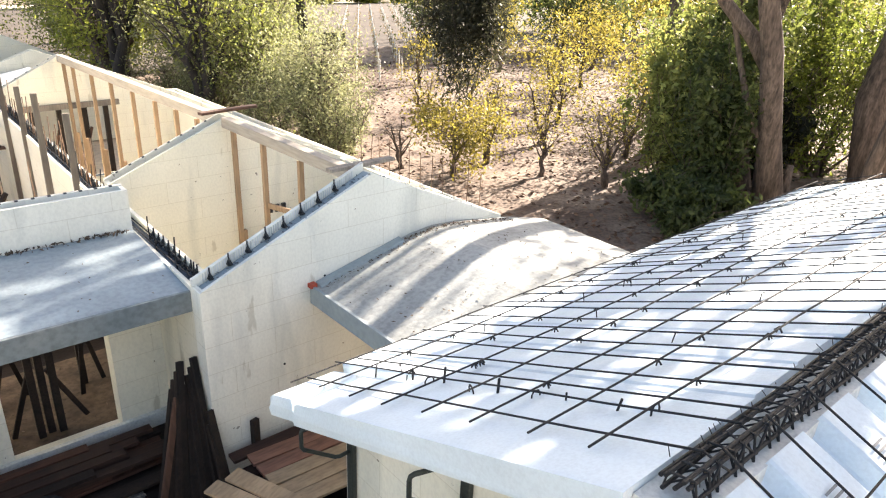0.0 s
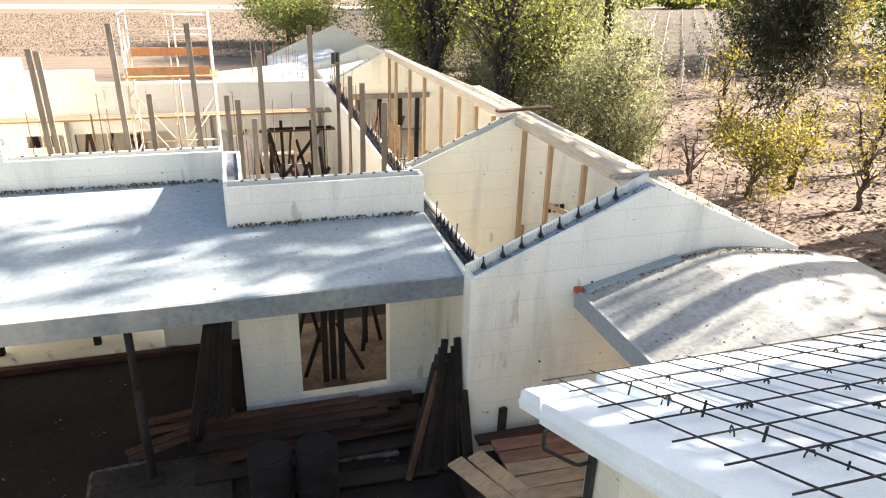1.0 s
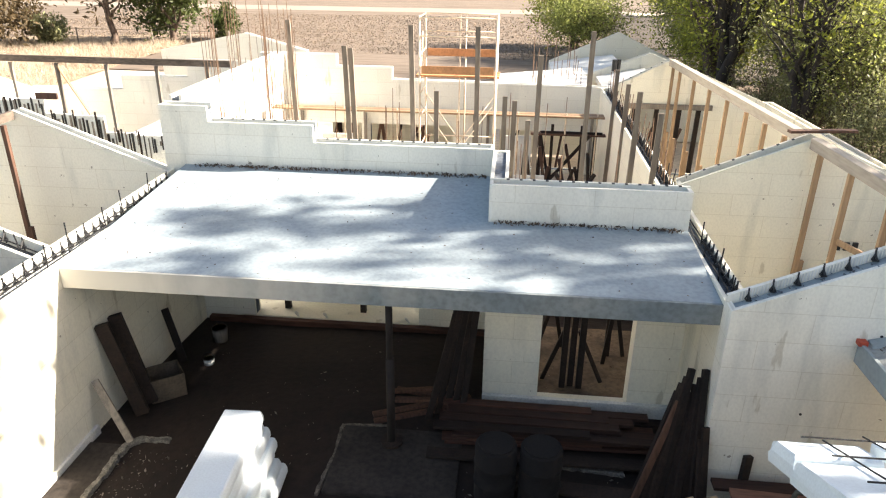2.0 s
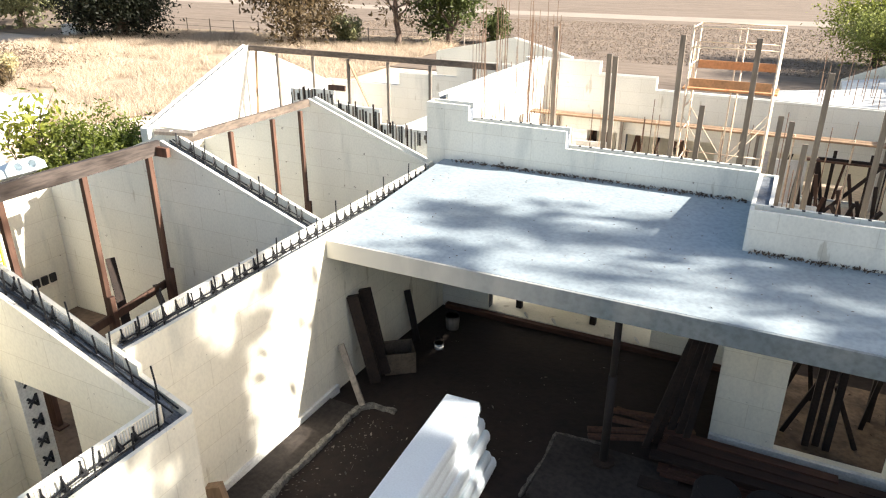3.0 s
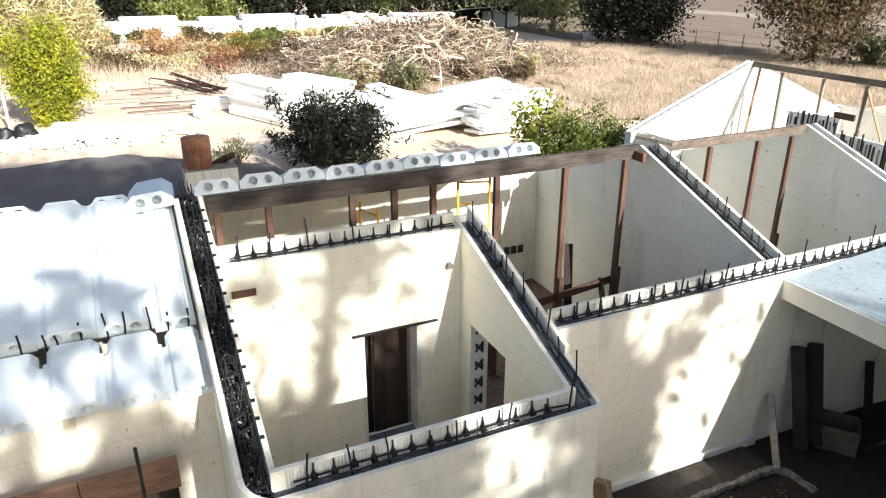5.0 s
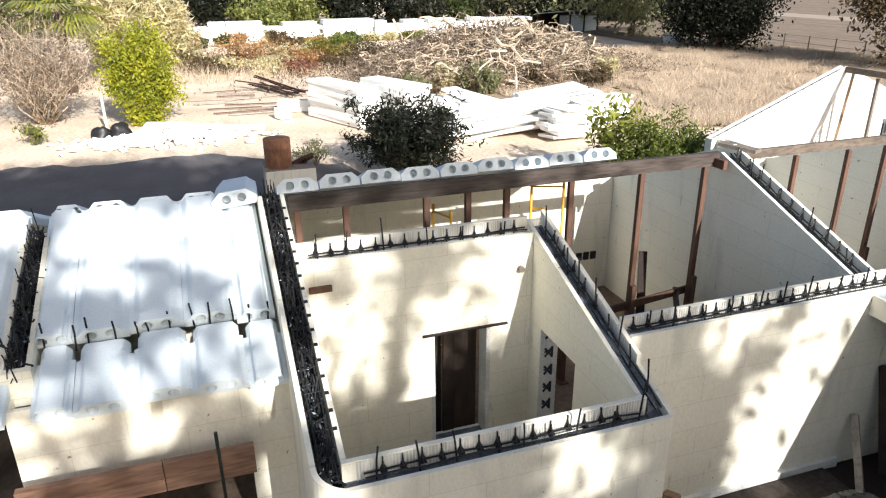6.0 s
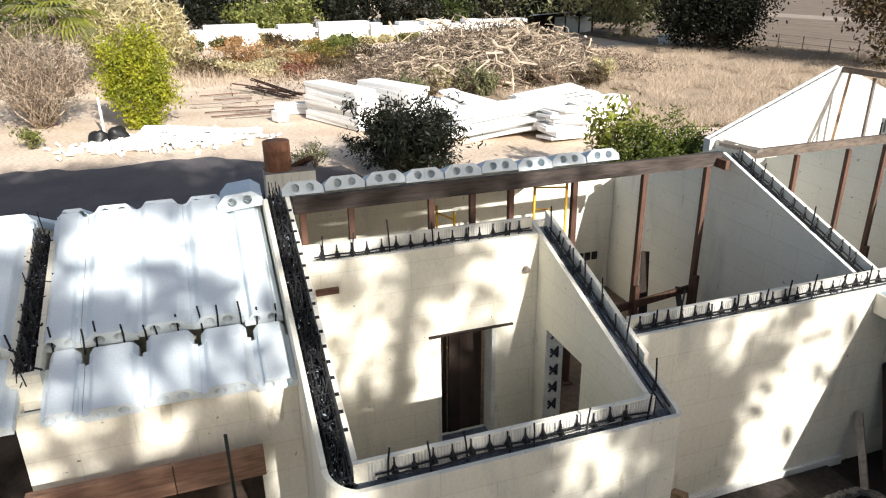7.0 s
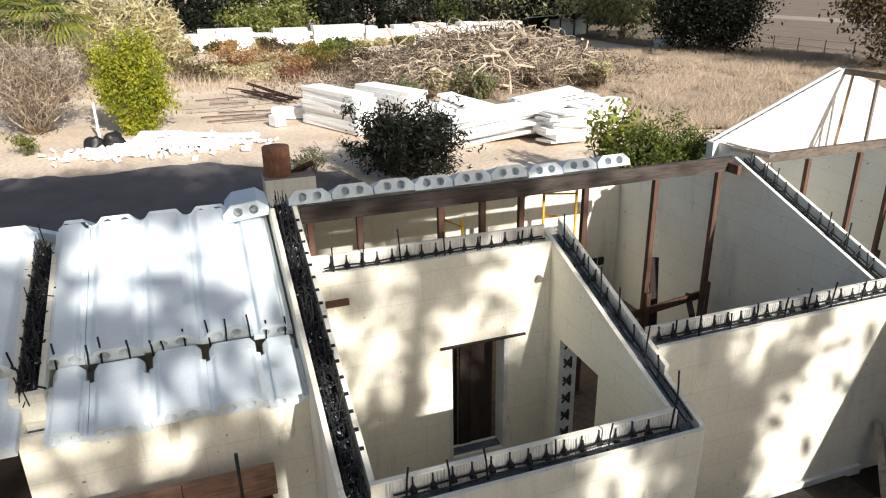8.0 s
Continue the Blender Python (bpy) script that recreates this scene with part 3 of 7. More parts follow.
def foam_panel_mesh(length, w=0.60, h=0.20, shoulder=0.08, holes=True, ledge=False, depth=0.35):
    """A hollow foam deck panel: chamfered shoulders, two round ducts open at the near end."""
    bm = bmesh.new()
    out = [(-w / 2, 0), (w / 2, 0), (w / 2, h * 0.5), (w / 2 - shoulder, h - 0.015), (w / 2 - shoulder - 0.02, h), (-w / 2 + shoulder + 0.02, h), (-w / 2 + shoulder, h - 0.015), (-w / 2, h * 0.5)]
    if ledge:
        half = [(w / 2, 0), (w / 2, h * 0.5), (w / 2 - 0.045, h * 0.56), (w / 2 - 0.06, h * 0.6), (w / 2 - shoulder, h - 0.012), (w / 2 - shoulder - 0.02, h)]
        out = [(-w / 2, 0)] + half + [(-x, z) for x, z in half[:0:-1]]
    near = [bm.verts.new((x, 0, z)) for x, z in out]
    far = [bm.verts.new((x, length, z)) for x, z in out]
    n = len(out)
    for i in range(n):
        bm.faces.new((near[i], near[(i + 1) % n], far[(i + 1) % n], far[i]))
    bm.faces.new(far)
    edges = [bm.edges.get((near[i], near[(i + 1) % n])) for i in range(n)]
    if holes:
        for cx in (-0.105, 0.105):
            ring = [bm.verts.new((cx + 0.062 * math.cos(k * math.pi / 6), 0, h * 0.5 + 0.062 * math.sin(k * math.pi / 6))) for k in range(12)]
            deep = [bm.verts.new((v.co.x, depth, v.co.z)) for v in ring]
            for k in range(12):
                e = bm.edges.new((ring[k], ring[(k + 1) % 12]))
                edges.append(e)
                bm.faces.new((ring[k], ring[(k + 1) % 12], deep[(k + 1) % 12], deep[k]))
            bm.faces.new(deep)
    bmesh.ops.triangle_fill(bm, use_beauty=True, edges=edges)
    bmesh.ops.recalc_face_normals(bm, faces=bm.faces[:])
    return finish(bm, FOAM)


SLOPE = 0.387
UP_E, UP_W = Vector((SLOPE, 0, 1)), Vector((-SLOPE, 0, 1))
west_roof = thing("roof_west", (-9.6, 3.4, 3.9), "row of hollow white foam deck panels along the ridge", "roof", kind="structure")
WEST = foam_panel_mesh(3.5, shoulder=0.095, depth=0.18)
for k in range(9):
    m = axes((-9.66 - 0.02 * (k % 2), 0.98 + 0.617 * k, 3.93 + 0.012 * (k % 3)), (-1, 0, -SLOPE), UP_W)
    p = part("foam_panel", WEST, FOAM, west_roof)
    p.matrix_world = m
p = part("foam_panel", foam_panel_mesh(1.6, 0.62, 0.22, 0.11, depth=0.2), FOAM, west_roof)
p.matrix_world = axes((-9.55, 0.10, 3.85), (-1, 0.05, -0.16), Vector((-0.2, -0.10, 1)))

low_roof = thing("roof_entry", (-8.5, -1.0, 3.0), "sloping white foam deck panels dappled with shade", "roof", kind="structure")
def entry_panel(y, w, k):
    """One panel and its lower tongue piece, w wide, with the matching one past the ridge."""
    upper, lower, tongue = entry_meshes(w)
    lift = -0.05 if k == 0 else 0.012 * ((k * 7) % 3)
    jut = 0.03 * (k % 2)
    # the ducts open at the lower end, so the panel runs up the slope from there
    for me, at in ((upper, axes((-7.86, y, 2.94 + lift), (-1, 0, SLOPE), UP_E)), (lower, axes((-7.02 + jut, y + 0.04, 2.50 + lift), (-1, 0, SLOPE), UP_E)),
                   (tongue, axes((-7.02 + jut - 0.6547, y + 0.04, 2.50 + lift + 0.2534), (-1, 0, SLOPE), UP_E)), (upper, axes((-10.02, y, 3.76), (-1, 0, -SLOPE), UP_W))):
        part("foam_panel", me, FOAM, low_roof).matrix_world = at


@functools.lru_cache(None)
def entry_meshes(w):
    return foam_panel_mesh(2.25, w, 0.2, min(0.115, w * 0.2), ledge=True), foam_panel_mesh(0.70, w, 0.2, min(0.10, w * 0.18), ledge=True), foam_panel_mesh(0.16, w - 0.08, 0.199, 0.05, holes=False)


entry_panel(0.145, 0.45, 0)
for k in range(1, 4):
    entry_panel(0.22 - 0.60 * k, 0.597, k)
entry_panel(-2.085, 0.40, 4)
for k in range(7):
    entry_panel(-2.83 - 0.61 * k, 0.606, k + 5)
for k in range(15):
    y = 0.30 - 0.22 * k + rnd.uniform(-0.05, 0.05)
    part("rebar_stub", rnd.choice(STUBS[:3]), REBAR, low_roof).matrix_world = pose(-7.80 + rnd.uniform(-0.05, 0.05), y, 2.98, rnd.uniform(-5, 5), rnd.uniform(-5, 5), 0)


def tangle(name, parent, a, b, width, high, count, seed, label):
    """Long rods, stirrups and loose rods along a trench from a to b."""
    r = random.Random(seed)
    a, b = Vector(a), Vector(b)
    way = (b - a).normalized()
    side = way.cross(Vector((0, 0, 1))).normalized()
    up = side.cross(way)
    bm = bmesh.new()
    for s, u in ((-0.35, 0), (0.35, 0), (-0.35, 0.8), (0.35, 0.8), (0.0, 0.4)):
        tube(bm, [a + side * s * width + up * u * high, (a + b) / 2 + side * (s * width + r.uniform(-0.02, 0.02)) + up * u * high, b + side * s * width + up * u * high], 0.010, 5)
    n = int((b - a).length / 0.16)
    for k in range(n):
        c = a + way * (0.16 * (k + 0.5)) + way * r.uniform(-0.03, 0.03)
        ring = [c + side * (i * 0.42 * width) + up * (j * high) + way * r.uniform(-0.05, 0.05) for i, j in ((-1, 0), (1, 0), (1, 0.9), (-1, 0.9), (-1, 0))]
        tube(bm, ring, 0.008, 4)
    for k in range(count):
        c = a + (b - a) * r.random() + side * r.uniform(-0.4, 0.4) * width + up * r.uniform(0, 0.9) * high
        d = Vector((r.gauss(0, 1), r.gauss(0, 0.6), r.gauss(0.4, 1))).normalized() * r.uniform(0.05, 0.17)
        tube(bm, [c - d, c + d * 0.1 + side * r.uniform(-0.02, 0.02), c + d], r.choice((0.006, 0.008, 0.013)), 4)
    for k in range(count // 9):
        c = a + (b - a) * r.random() + side * r.uniform(-0.35, 0.35) * width
        tube(bm, [c, c + Vector((r.gauss(0, 0.03), r.gauss(0, 0.03), high + r.uniform(0.05, 0.24)))], r.choice((0.007, 0.009)), 4)
    ob = part(name, bm, REBAR, parent, label)
    ob["kind"] = "stuff"
    return ob


wall = thing("rebar_cage", (-7.3, 0.58, 2.9), "dark tangled steel rebar cage set in the wall trench", "rebar")
for ob in (tangle("rod_tangle", wall, (-9.6, 0.58, 3.72), (-5.4, 0.58, 2.10), 0.2, 0.28, 330, 3, ""),
           tangle("rod_tangle", wall, (-9.6, 0.58, 3.72), (-12.5, 0.58, 2.60), 0.2, 0.28, 120, 4, "")):
    ob.matrix_world = Matrix()
icf("wall_cage_2", "foam wall trench packed with rebar between deck panels", "x", -2.57, -2.245, [(-12.74, 2.40), (-9.49, 3.72), (-7.42, 2.93)], deep=0.28)
wall = thing("rebar_cage", (-8.5, -2.40, 3.1), "dark tangled steel rebar cage set in the wall trench", "rebar")
tangle("rod_tangle", wall, (-9.8, -2.40, 3.56), (-7.5, -2.40, 2.76), 0.17, 0.30, 260, 5, "").matrix_world = Matrix()
icf("wall_entry", "dappled cream foam wall under the deck panels", "y", -7.44, -7.15, [(-2.52, 2.62), (0.398, 2.62)], openings=[(-2.26, -0.12, -0.1, 1.62)])
# Near-black floor added so the opening under the south deck stays dark.
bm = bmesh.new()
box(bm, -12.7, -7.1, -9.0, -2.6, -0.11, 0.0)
solo("floor_entry", bm, SHADED_DIRT, "near-black floor added to keep the opening under the deck dark", kind="structure")
icf("wall_south_end", "plain foam wall closing the west wing", "x", -9.3, -9.02, [(-12.7, 2.6), (-9.49, 3.9), (-7.2, 3.0)])
icf("wall_west_south", "plain outer foam wall of the west wing", "y", -13.03, -12.742, [(-9.0, 2.6), (0.398, 2.66)])


# ---- near building with the rebar mat ----
NS, NZ, NY, RY = 0.4156, 2.95, 5.19, 1.20
icf("wall_near_gable", "cream foam gable wall of the near building", "y", 3.05, 3.34, [(-2.45, 2.62), (RY, 4.15), (4.85, 2.62)])
icf("wall_near_north", "cream foam side wall of the near building", "x", 4.56, 4.848, [(3.342, 2.62), (14.5, 2.62)])
icf("wall_near_south", "cream foam far side wall of the near building", "x", -2.45, -2.162, [(3.342, 2.62), (14.5, 2.62)])
icf("wall_near_east", "foam end wall of the near building", "y", 14.5, 14.79, [(-2.45, 2.62), (RY, 4.15), (4.848, 2.62)])
near_roof = thing("roof_near", (2.5, 5.2, 2.95), "white foam deck roof of the near building", "roof", kind="structure")
NL = (NY + 0.06 - RY - 0.06) * math.sqrt(1 + NS * NS)
DECK, DECK_SOUTH = foam_panel_mesh(NL, 0.609, 0.24, 0.006, holes=False), foam_panel_mesh(NL, 0.606, 0.24, 0.10, holes=False, ledge=True)
DECK_FIRST = foam_panel_mesh(NL, 0.384, 0.24, 0.006, holes=False)
for k in range(19):
    x = 2.80 + 0.612 * k
    z = NZ - 0.24 * 1.083 - 0.025
    jut = 0.02 * ((k * 5) % 4)
    if k:
        p = part("foam_panel", DECK if k > 1 else DECK_FIRST, FOAM, near_roof)
        p.matrix_world = axes((x if k > 1 else 3.527, NY + 0.06 + jut, z - NS * (0.06 + jut)), (0, -1, NS), (0, NS, 1))
    p = part("foam_panel", DECK_SOUTH, FOAM, near_roof)
    p.matrix_world = axes((x, 2 * RY - NY - 0.06, z - NS * 0.06), (0, 1, NS), (0, -NS, 1))
bm = bmesh.new()
zf = NZ + NS * (NY - RY - 0.16) - 0.05
hexa(bm, [(2.47, RY - 0.17, zf - 0.2), (14.4, RY - 0.17, zf - 0.2), (14.4, RY + 0.17, zf - 0.2), (2.47, RY + 0.17, zf - 0.2)], [(2.47, RY - 0.155, zf), (14.4, RY - 0.155, zf), (14.4, RY + 0.155, zf), (2.47, RY + 0.155, zf)])
part("ridge_filler", bm, FOAM_OLD, near_roof, "grey-white foam trough along the ridge").matrix_world = Matrix()


def roof_line(y):
    return NZ + NS * (NY - y)


def deck_block(name, x0, x1, y0, y1, both, label):
    """A foam block across the rake, its ends stepped out at half height like the panels'."""
    half = [(0.0, -0.25), (0.0, -0.15), (0.022, -0.135), (0.04, -0.11), (0.042, -0.045), (0.056, -0.018), (0.085, -0.006)]
    side = [(y1 - d, z) for d, z in half]
    other = [(y0 + d, z) for d, z in half] if both else [(y0, -0.25), (y0, -0.006)]
    out = side + other[::-1]
    bm = bmesh.new()
    near = [bm.verts.new((x0 + (0.02 if z < -0.2 else 0.018 if z > -0.01 else 0.0), y, roof_line(y) + z)) for y, z in out]
    step = [bm.verts.new((x0 + 0.05, y, roof_line(y) + z + (0.004 if z > -0.01 else 0))) for y, z in out]
    far = [bm.verts.new((x1, y, roof_line(y) + z + (0.004 if z > -0.01 else 0))) for y, z in out]
    n = len(out)
    for a, b in ((near, step), (step, far)):
        for i in range(n):
            bm.faces.new((a[i], a[(i + 1) % n], b[(i + 1) % n], b[i]))
    bm.faces.new(near), bm.faces.new(far)
    bmesh.ops.recalc_face_normals(bm, faces=bm.faces[:])
    part(name, bm, FOAM, near_roof, label).matrix_world = Matrix()


deck_block("eave_block", 2.42, 3.11, 4.70, 5.22, True, "smooth white foam block at the eave corner")
deck_block("rake_block", 2.37, 3.11, RY + 0.16, 4.66, False, "smooth white foam strip along the rake")
for name, y0, y1, low, m, label in (("trough_floor", 4.05, 5.22, 0.135, FOAM_OLD, "dusty floor of the open trough behind the rake"), ("trough_fill", RY + 0.17, 4.05, 0.014, FOAM, "foam strip filling the trough behind the rake")):
    bm = bmesh.new()
    hexa(bm, [(x, y, roof_line(y) - 0.27) for x, y in ((3.114, y0), (3.331, y0), (3.331, y1), (3.114, y1))], [(x, y, roof_line(y) - low) for x, y in ((3.114, y0), (3.331, y0), (3.331, y1), (3.114, y1))])
    part(name, bm, m, near_roof, label).matrix_world = Matrix()

mat_thing = thing("rebar_mat", (2.6, 5.1, 3.0), "grid of dark steel bars laid over the foam deck", "rebar")


def rod(a, b, r=0.0078, parent=None, name="bar"):
    bm = bmesh.new()
    a, b = Vector(a), Vector(b)
    n = max(2, int((b - a).length / 0.8))
    pts = [a.lerp(b, i / n) + Vector((0, rnd.uniform(-0.008, 0.008), rnd.uniform(-0.006, 0.006))) * (0 < i < n) for i in range(n + 1)]
    tube(bm, pts, r, 6)
    ob = part(name, bm, REBAR, parent)
    ob.matrix_world = Matrix()
    return ob


def deck_z(y):
    return NZ + NS * (NY - y) if y > RY else NZ + NS * (y - 2 * RY + NY)


CHAIR = bmesh.new()
for sx in (-0.022, 0.022):
    bar(CHAIR, (sx, -0.022, 0), (0, 0, 0.04), 0.011)
    bar(CHAIR, (sx, 0.022, 0), (0, 0, 0.04), 0.011)
CHAIR = finish(CHAIR, TIE)
HOOK = bmesh.new()
tube(HOOK, [(0, 0, -0.03), (0, 0, 0.06), (0.012, 0, 0.072), (0.03, 0, 0.06)], 0.006, 5)
HOOK = finish(HOOK, REBAR)
for y in (5.15, 4.66, 4.10, 3.62, 3.15, 2.67, 2.19, 1.75):
    rod((2.60 + rnd.uniform(-0.05, 0.05), y, deck_z(y) + 0.055), (14.3, y + rnd.uniform(-0.03, 0.03), deck_z(y) + 0.055), parent=mat_thing)
for y in (0.65, 0.2, -0.25, -0.7, -1.15, -1.6, -2.1, -2.6):
    rod((2.65, y, deck_z(y) + 0.055), (14.3, y, deck_z(y) + 0.055), parent=mat_thing)
for k, x in enumerate([2.83, 3.20, 3.42] + [3.71 + 0.315 * i for i in range(34)]):
    rod((x, 5.22 + rnd.uniform(-0.05, 0.05), deck_z(5.22) + 0.04), (x + rnd.uniform(-0.02, 0.02), RY + 0.02, deck_z(RY + 0.02) + 0.05), parent=mat_thing)
    if k < 26:
        rod((2.93 + 0.45 * k, RY - 0.02, deck_z(RY - 0.02) + 0.05), (2.93 + 0.45 * k, -2.75, deck_z(-2.75) + 0.04), parent=mat_thing)
for k in range(80):
    x, y = 3.71 + 0.315 * rnd.randrange(-1, 32), rnd.choice((4.66, 4.10, 3.62, 3.15, 2.67, 2.19, 1.75))
    part("bar_chair", CHAIR, TIE, mat_thing).matrix_world = pose(x + rnd.uniform(-0.12, 0.12), y + 0.02, deck_z(y) + 0.0, 0, 0, rnd.uniform(0, 90))
for k in range(34):
    x, y = 2.75 + 0.612 * rnd.randrange(1, 18), rnd.uniform(1.9, 5.0)
    part("hook", HOOK, REBAR, mat_thing).matrix_world = pose(x, y, deck_z(y), rnd.uniform(-10, 10), rnd.uniform(-10, 10), rnd.uniform(0, 360))
UHOOK = bmesh.new()
tube(UHOOK, [(-0.04, 0, -0.02), (-0.04, 0, 0.13), (-0.022, 0, 0.165), (0.022, 0, 0.165), (0.04, 0, 0.13), (0.04, 0, 0.0)], 0.007, 6)
UHOOK = finish(UHOOK, REBAR)
STRAP = bmesh.new()
tube(STRAP, [(0, 0, -0.02), (0.01, 0, 0.2)], 0.009, 6)
STRAP = finish(STRAP, REBAR)
for y, m, s in ((4.62, STRAP, 1.0), (4.5, STRAP, 0.8), (4.15, STRAP, 0.7), (4.0, STRAP, 1.1), (3.8, UHOOK, 1.0), (3.62, STRAP, 1.2), (3.2, UHOOK, 1.0), (3.0, STRAP, 1.2), (2.65, UHOOK, 0.9), (2.4, STRAP, 0.8), (2.0, STRAP, 1.0), (1.75, UHOOK, 1.0)):
    part("hook", m, REBAR, mat_thing).matrix_world = pose(3.22 + rnd.uniform(-0.06, 0.06), y, deck_z(y) - (0.135 if y > 4.05 else 0.115), rnd.uniform(-8, 8), rnd.uniform(-8, 8), rnd.uniform(-30, 90)) @ Matrix.Scale(s, 4)
ridge_cage = thing("rebar_cage", (2.6, RY, 4.62), "long dark rebar cage lying along the foam ridge", "rebar")
bm = bmesh.new()
zc = deck_z(RY) - 0.04
LONG = [(-0.085, -0.04), (0.085, -0.04), (-0.06, 0.04), (0.06, 0.04), (0.0, -0.01), (-0.02, 0.055), (0.09, 0.015)]
for dy, dz in LONG:
    lng = bmesh.new()
    tube(lng, [(2.58 + i * 0.6, RY + dy + rnd.uniform(-0.012, 0.012), zc + dz + rnd.uniform(-0.008, 0.008)) for i in range(20)], 0.0125, 6)
    part("long_bar", lng, REBAR, ridge_cage).matrix_world = Matrix()
for k in range(95):
    x = 2.6 + 0.12 * k
    e = rnd.uniform(-0.05, 0.05)
    pts = [(x + e, RY - 0.10, zc - 0.07), (x + 0.02 + 0.5 * e, RY - 0.06, zc + 0.055), (x - e, RY + 0.06, zc + 0.055 + 0.3 * e), (x + 0.04, RY + 0.10, zc - 0.07), (x + 0.08 + e, RY, zc + 0.0), (x + e, RY - 0.10, zc - 0.07)]
    tube(bm, pts, 0.008, 5)
    for j in range(3):
        w0 = Vector((x + rnd.uniform(0, 0.12), RY + rnd.choice((-1, 1)) * rnd.uniform(0.06, 0.13), zc + rnd.uniform(-0.04, 0.06)))
        tube(bm, [w0, w0 + Vector((rnd.uniform(-0.03, 0.03), rnd.uniform(-0.05, 0.05), rnd.uniform(0.01, 0.06)))], 0.003, 3)
    if k % 2:
        tube(bm, [(x, RY - 0.085, zc - 0.05), (x + 0.12, RY - 0.065, zc + 0.05), (x + 0.24, RY - 0.085, zc - 0.05)], 0.008, 5)
        tube(bm, [(x, RY + 0.085, zc - 0.05), (x + 0.12, RY + 0.065, zc + 0.05), (x + 0.24, RY + 0.085, zc - 0.05)], 0.008, 5)
ties = part("tie_lattice", bm, REBAR, ridge_cage)
ties.matrix_world = Matrix()
ties["kind"] = "stuff"


PRINT = mat("grey_print", (0.25, 0.26, 0.27), 0.8, 0.2, 5, 40, 0)
for k in range(4):
    for j in range(4):
        bm = bmesh.new()
        y = RY - 0.42 - 0.035 * j
        box(bm, -0.06 + 0.01 * (j % 2), 0.07, -0.007, 0.007, 0.0, 0.003)
        ob = part("print_bar", bm, PRINT, near_roof)
        ob.matrix_world = axes((2.80 + 0.612 * k - 0.05, y, deck_z(y) - 0.008), (0, 1, NS), (0, -NS, 1))


# ---- low roof against the gable wall ----
def gable_awning():
    a = thing("awning_roof", (4.4, 7.8, 2.2), "weathered grey concrete low roof scattered with leaves", "roof", kind="structure")
    bm = bmesh.new()
    xs = [(4.40, 2.50), (5.2, 2.70), (6.1, 2.90), (6.55, 2.95), (7.1, 2.91), (8.3, 2.72), (9.2, 2.5)]
    for (x0, z0), (x1, z1) in zip(xs, xs[1:]):
        hexa(bm, [(x0, 4.9, z0 - 0.24), (x1, 4.9, z1 - 0.24), (x1, 7.795, z1 - 0.24), (x0, 7.795, z0 - 0.24)], [(x0, 4.9, z0), (x1, 4.9, z1), (x1, 7.795, z1), (x0, 7.795, z0)])
    bmesh.ops.remove_doubles(bm, verts=bm.verts[:], dist=0.001)
    part("slab", bm, mat("weathered_concrete", (0.42, 0.43, 0.41), 0.9, 0.3, 1.2, 14, 0.3), a).matrix_world = Matrix()
    bm = bmesh.new()
    box(bm, 4.35, 4.397, 4.9, 7.79, 2.24, 2.52)
    part("fascia", bm, FASCIA, a, "blue-grey concrete edge", bevel=0.006).matrix_world = Matrix()
    bm = bmesh.new()
    hexa(bm, [(4.45, 7.60, 2.47), (5.9, 7.60, 2.82), (5.9, 7.79, 2.82), (4.45, 7.79, 2.47)], [(4.45, 7.66, 2.545), (5.9, 7.66, 2.895), (5.9, 7.79, 2.905), (4.45, 7.79, 2.555)])
    part("edge_fillet", bm, FASCIA, a, "dirty grey mortar fillet against the wall").matrix_world = Matrix()
    bm = bmesh.new()
    box(bm, 4.32, 4.42, 7.70, 7.797, 2.50, 2.56)
    part("marker", bm, mat("red_tape", (0.5, 0.08, 0.04), 0.6), a, "scrap of red tape").matrix_world = Matrix()


gable_awning()


# ---- timber and steel ----
PALE_BEAM = mat("pale_beam_wood", (0.46, 0.405, 0.34), 0.85, 0.25, 1.5, 20, 0.3, stretch=(1, 0.12, 1))
def post(x, y, z0, z1, material=None, w=0.09, label="reddish timber shoring post", double=True, lean=(0, 0), group="shoring posts"):
    m = material or WOOD
    t = thing("shoring_post", (x, y, z0), label, "post", group)
    h = z1 - z0
    bm = bmesh.new()
    bar(bm, (0, 0, 0), (lean[0], lean[1], h), w, w, (1, 0, 0))
    part("shaft", bm, m, t, bevel=0.006)
    if double:
        bm = bmesh.new()
        bar(bm, (w * 0.95, 0, 0), (w * 0.95 + lean[0] * 0.45, lean[1] * 0.45, h * 0.45), w * 0.9, w, (1, 0, 0))
        part("splice", bm, m, t, bevel=0.006)
        bm = bmesh.new()
        box(bm, -0.16, 0.2, -0.09, 0.09, -0.05, -0.002)
        part("pad", bm, m, t)
    return t


def beam(name, a, b, w, d, material, label, category="beam", group=""):
    bm = bmesh.new()
    a, b = Vector(a), Vector(b)
    upright = abs((b - a).normalized().z) > 0.95
    bar(bm, a - a, b - a, w, d, (1, 0, 0) if upright else (0, 0, 1))
    return solo(name, bm, material, label, category, group, bevel=0.006, at=Matrix.Translation(a))


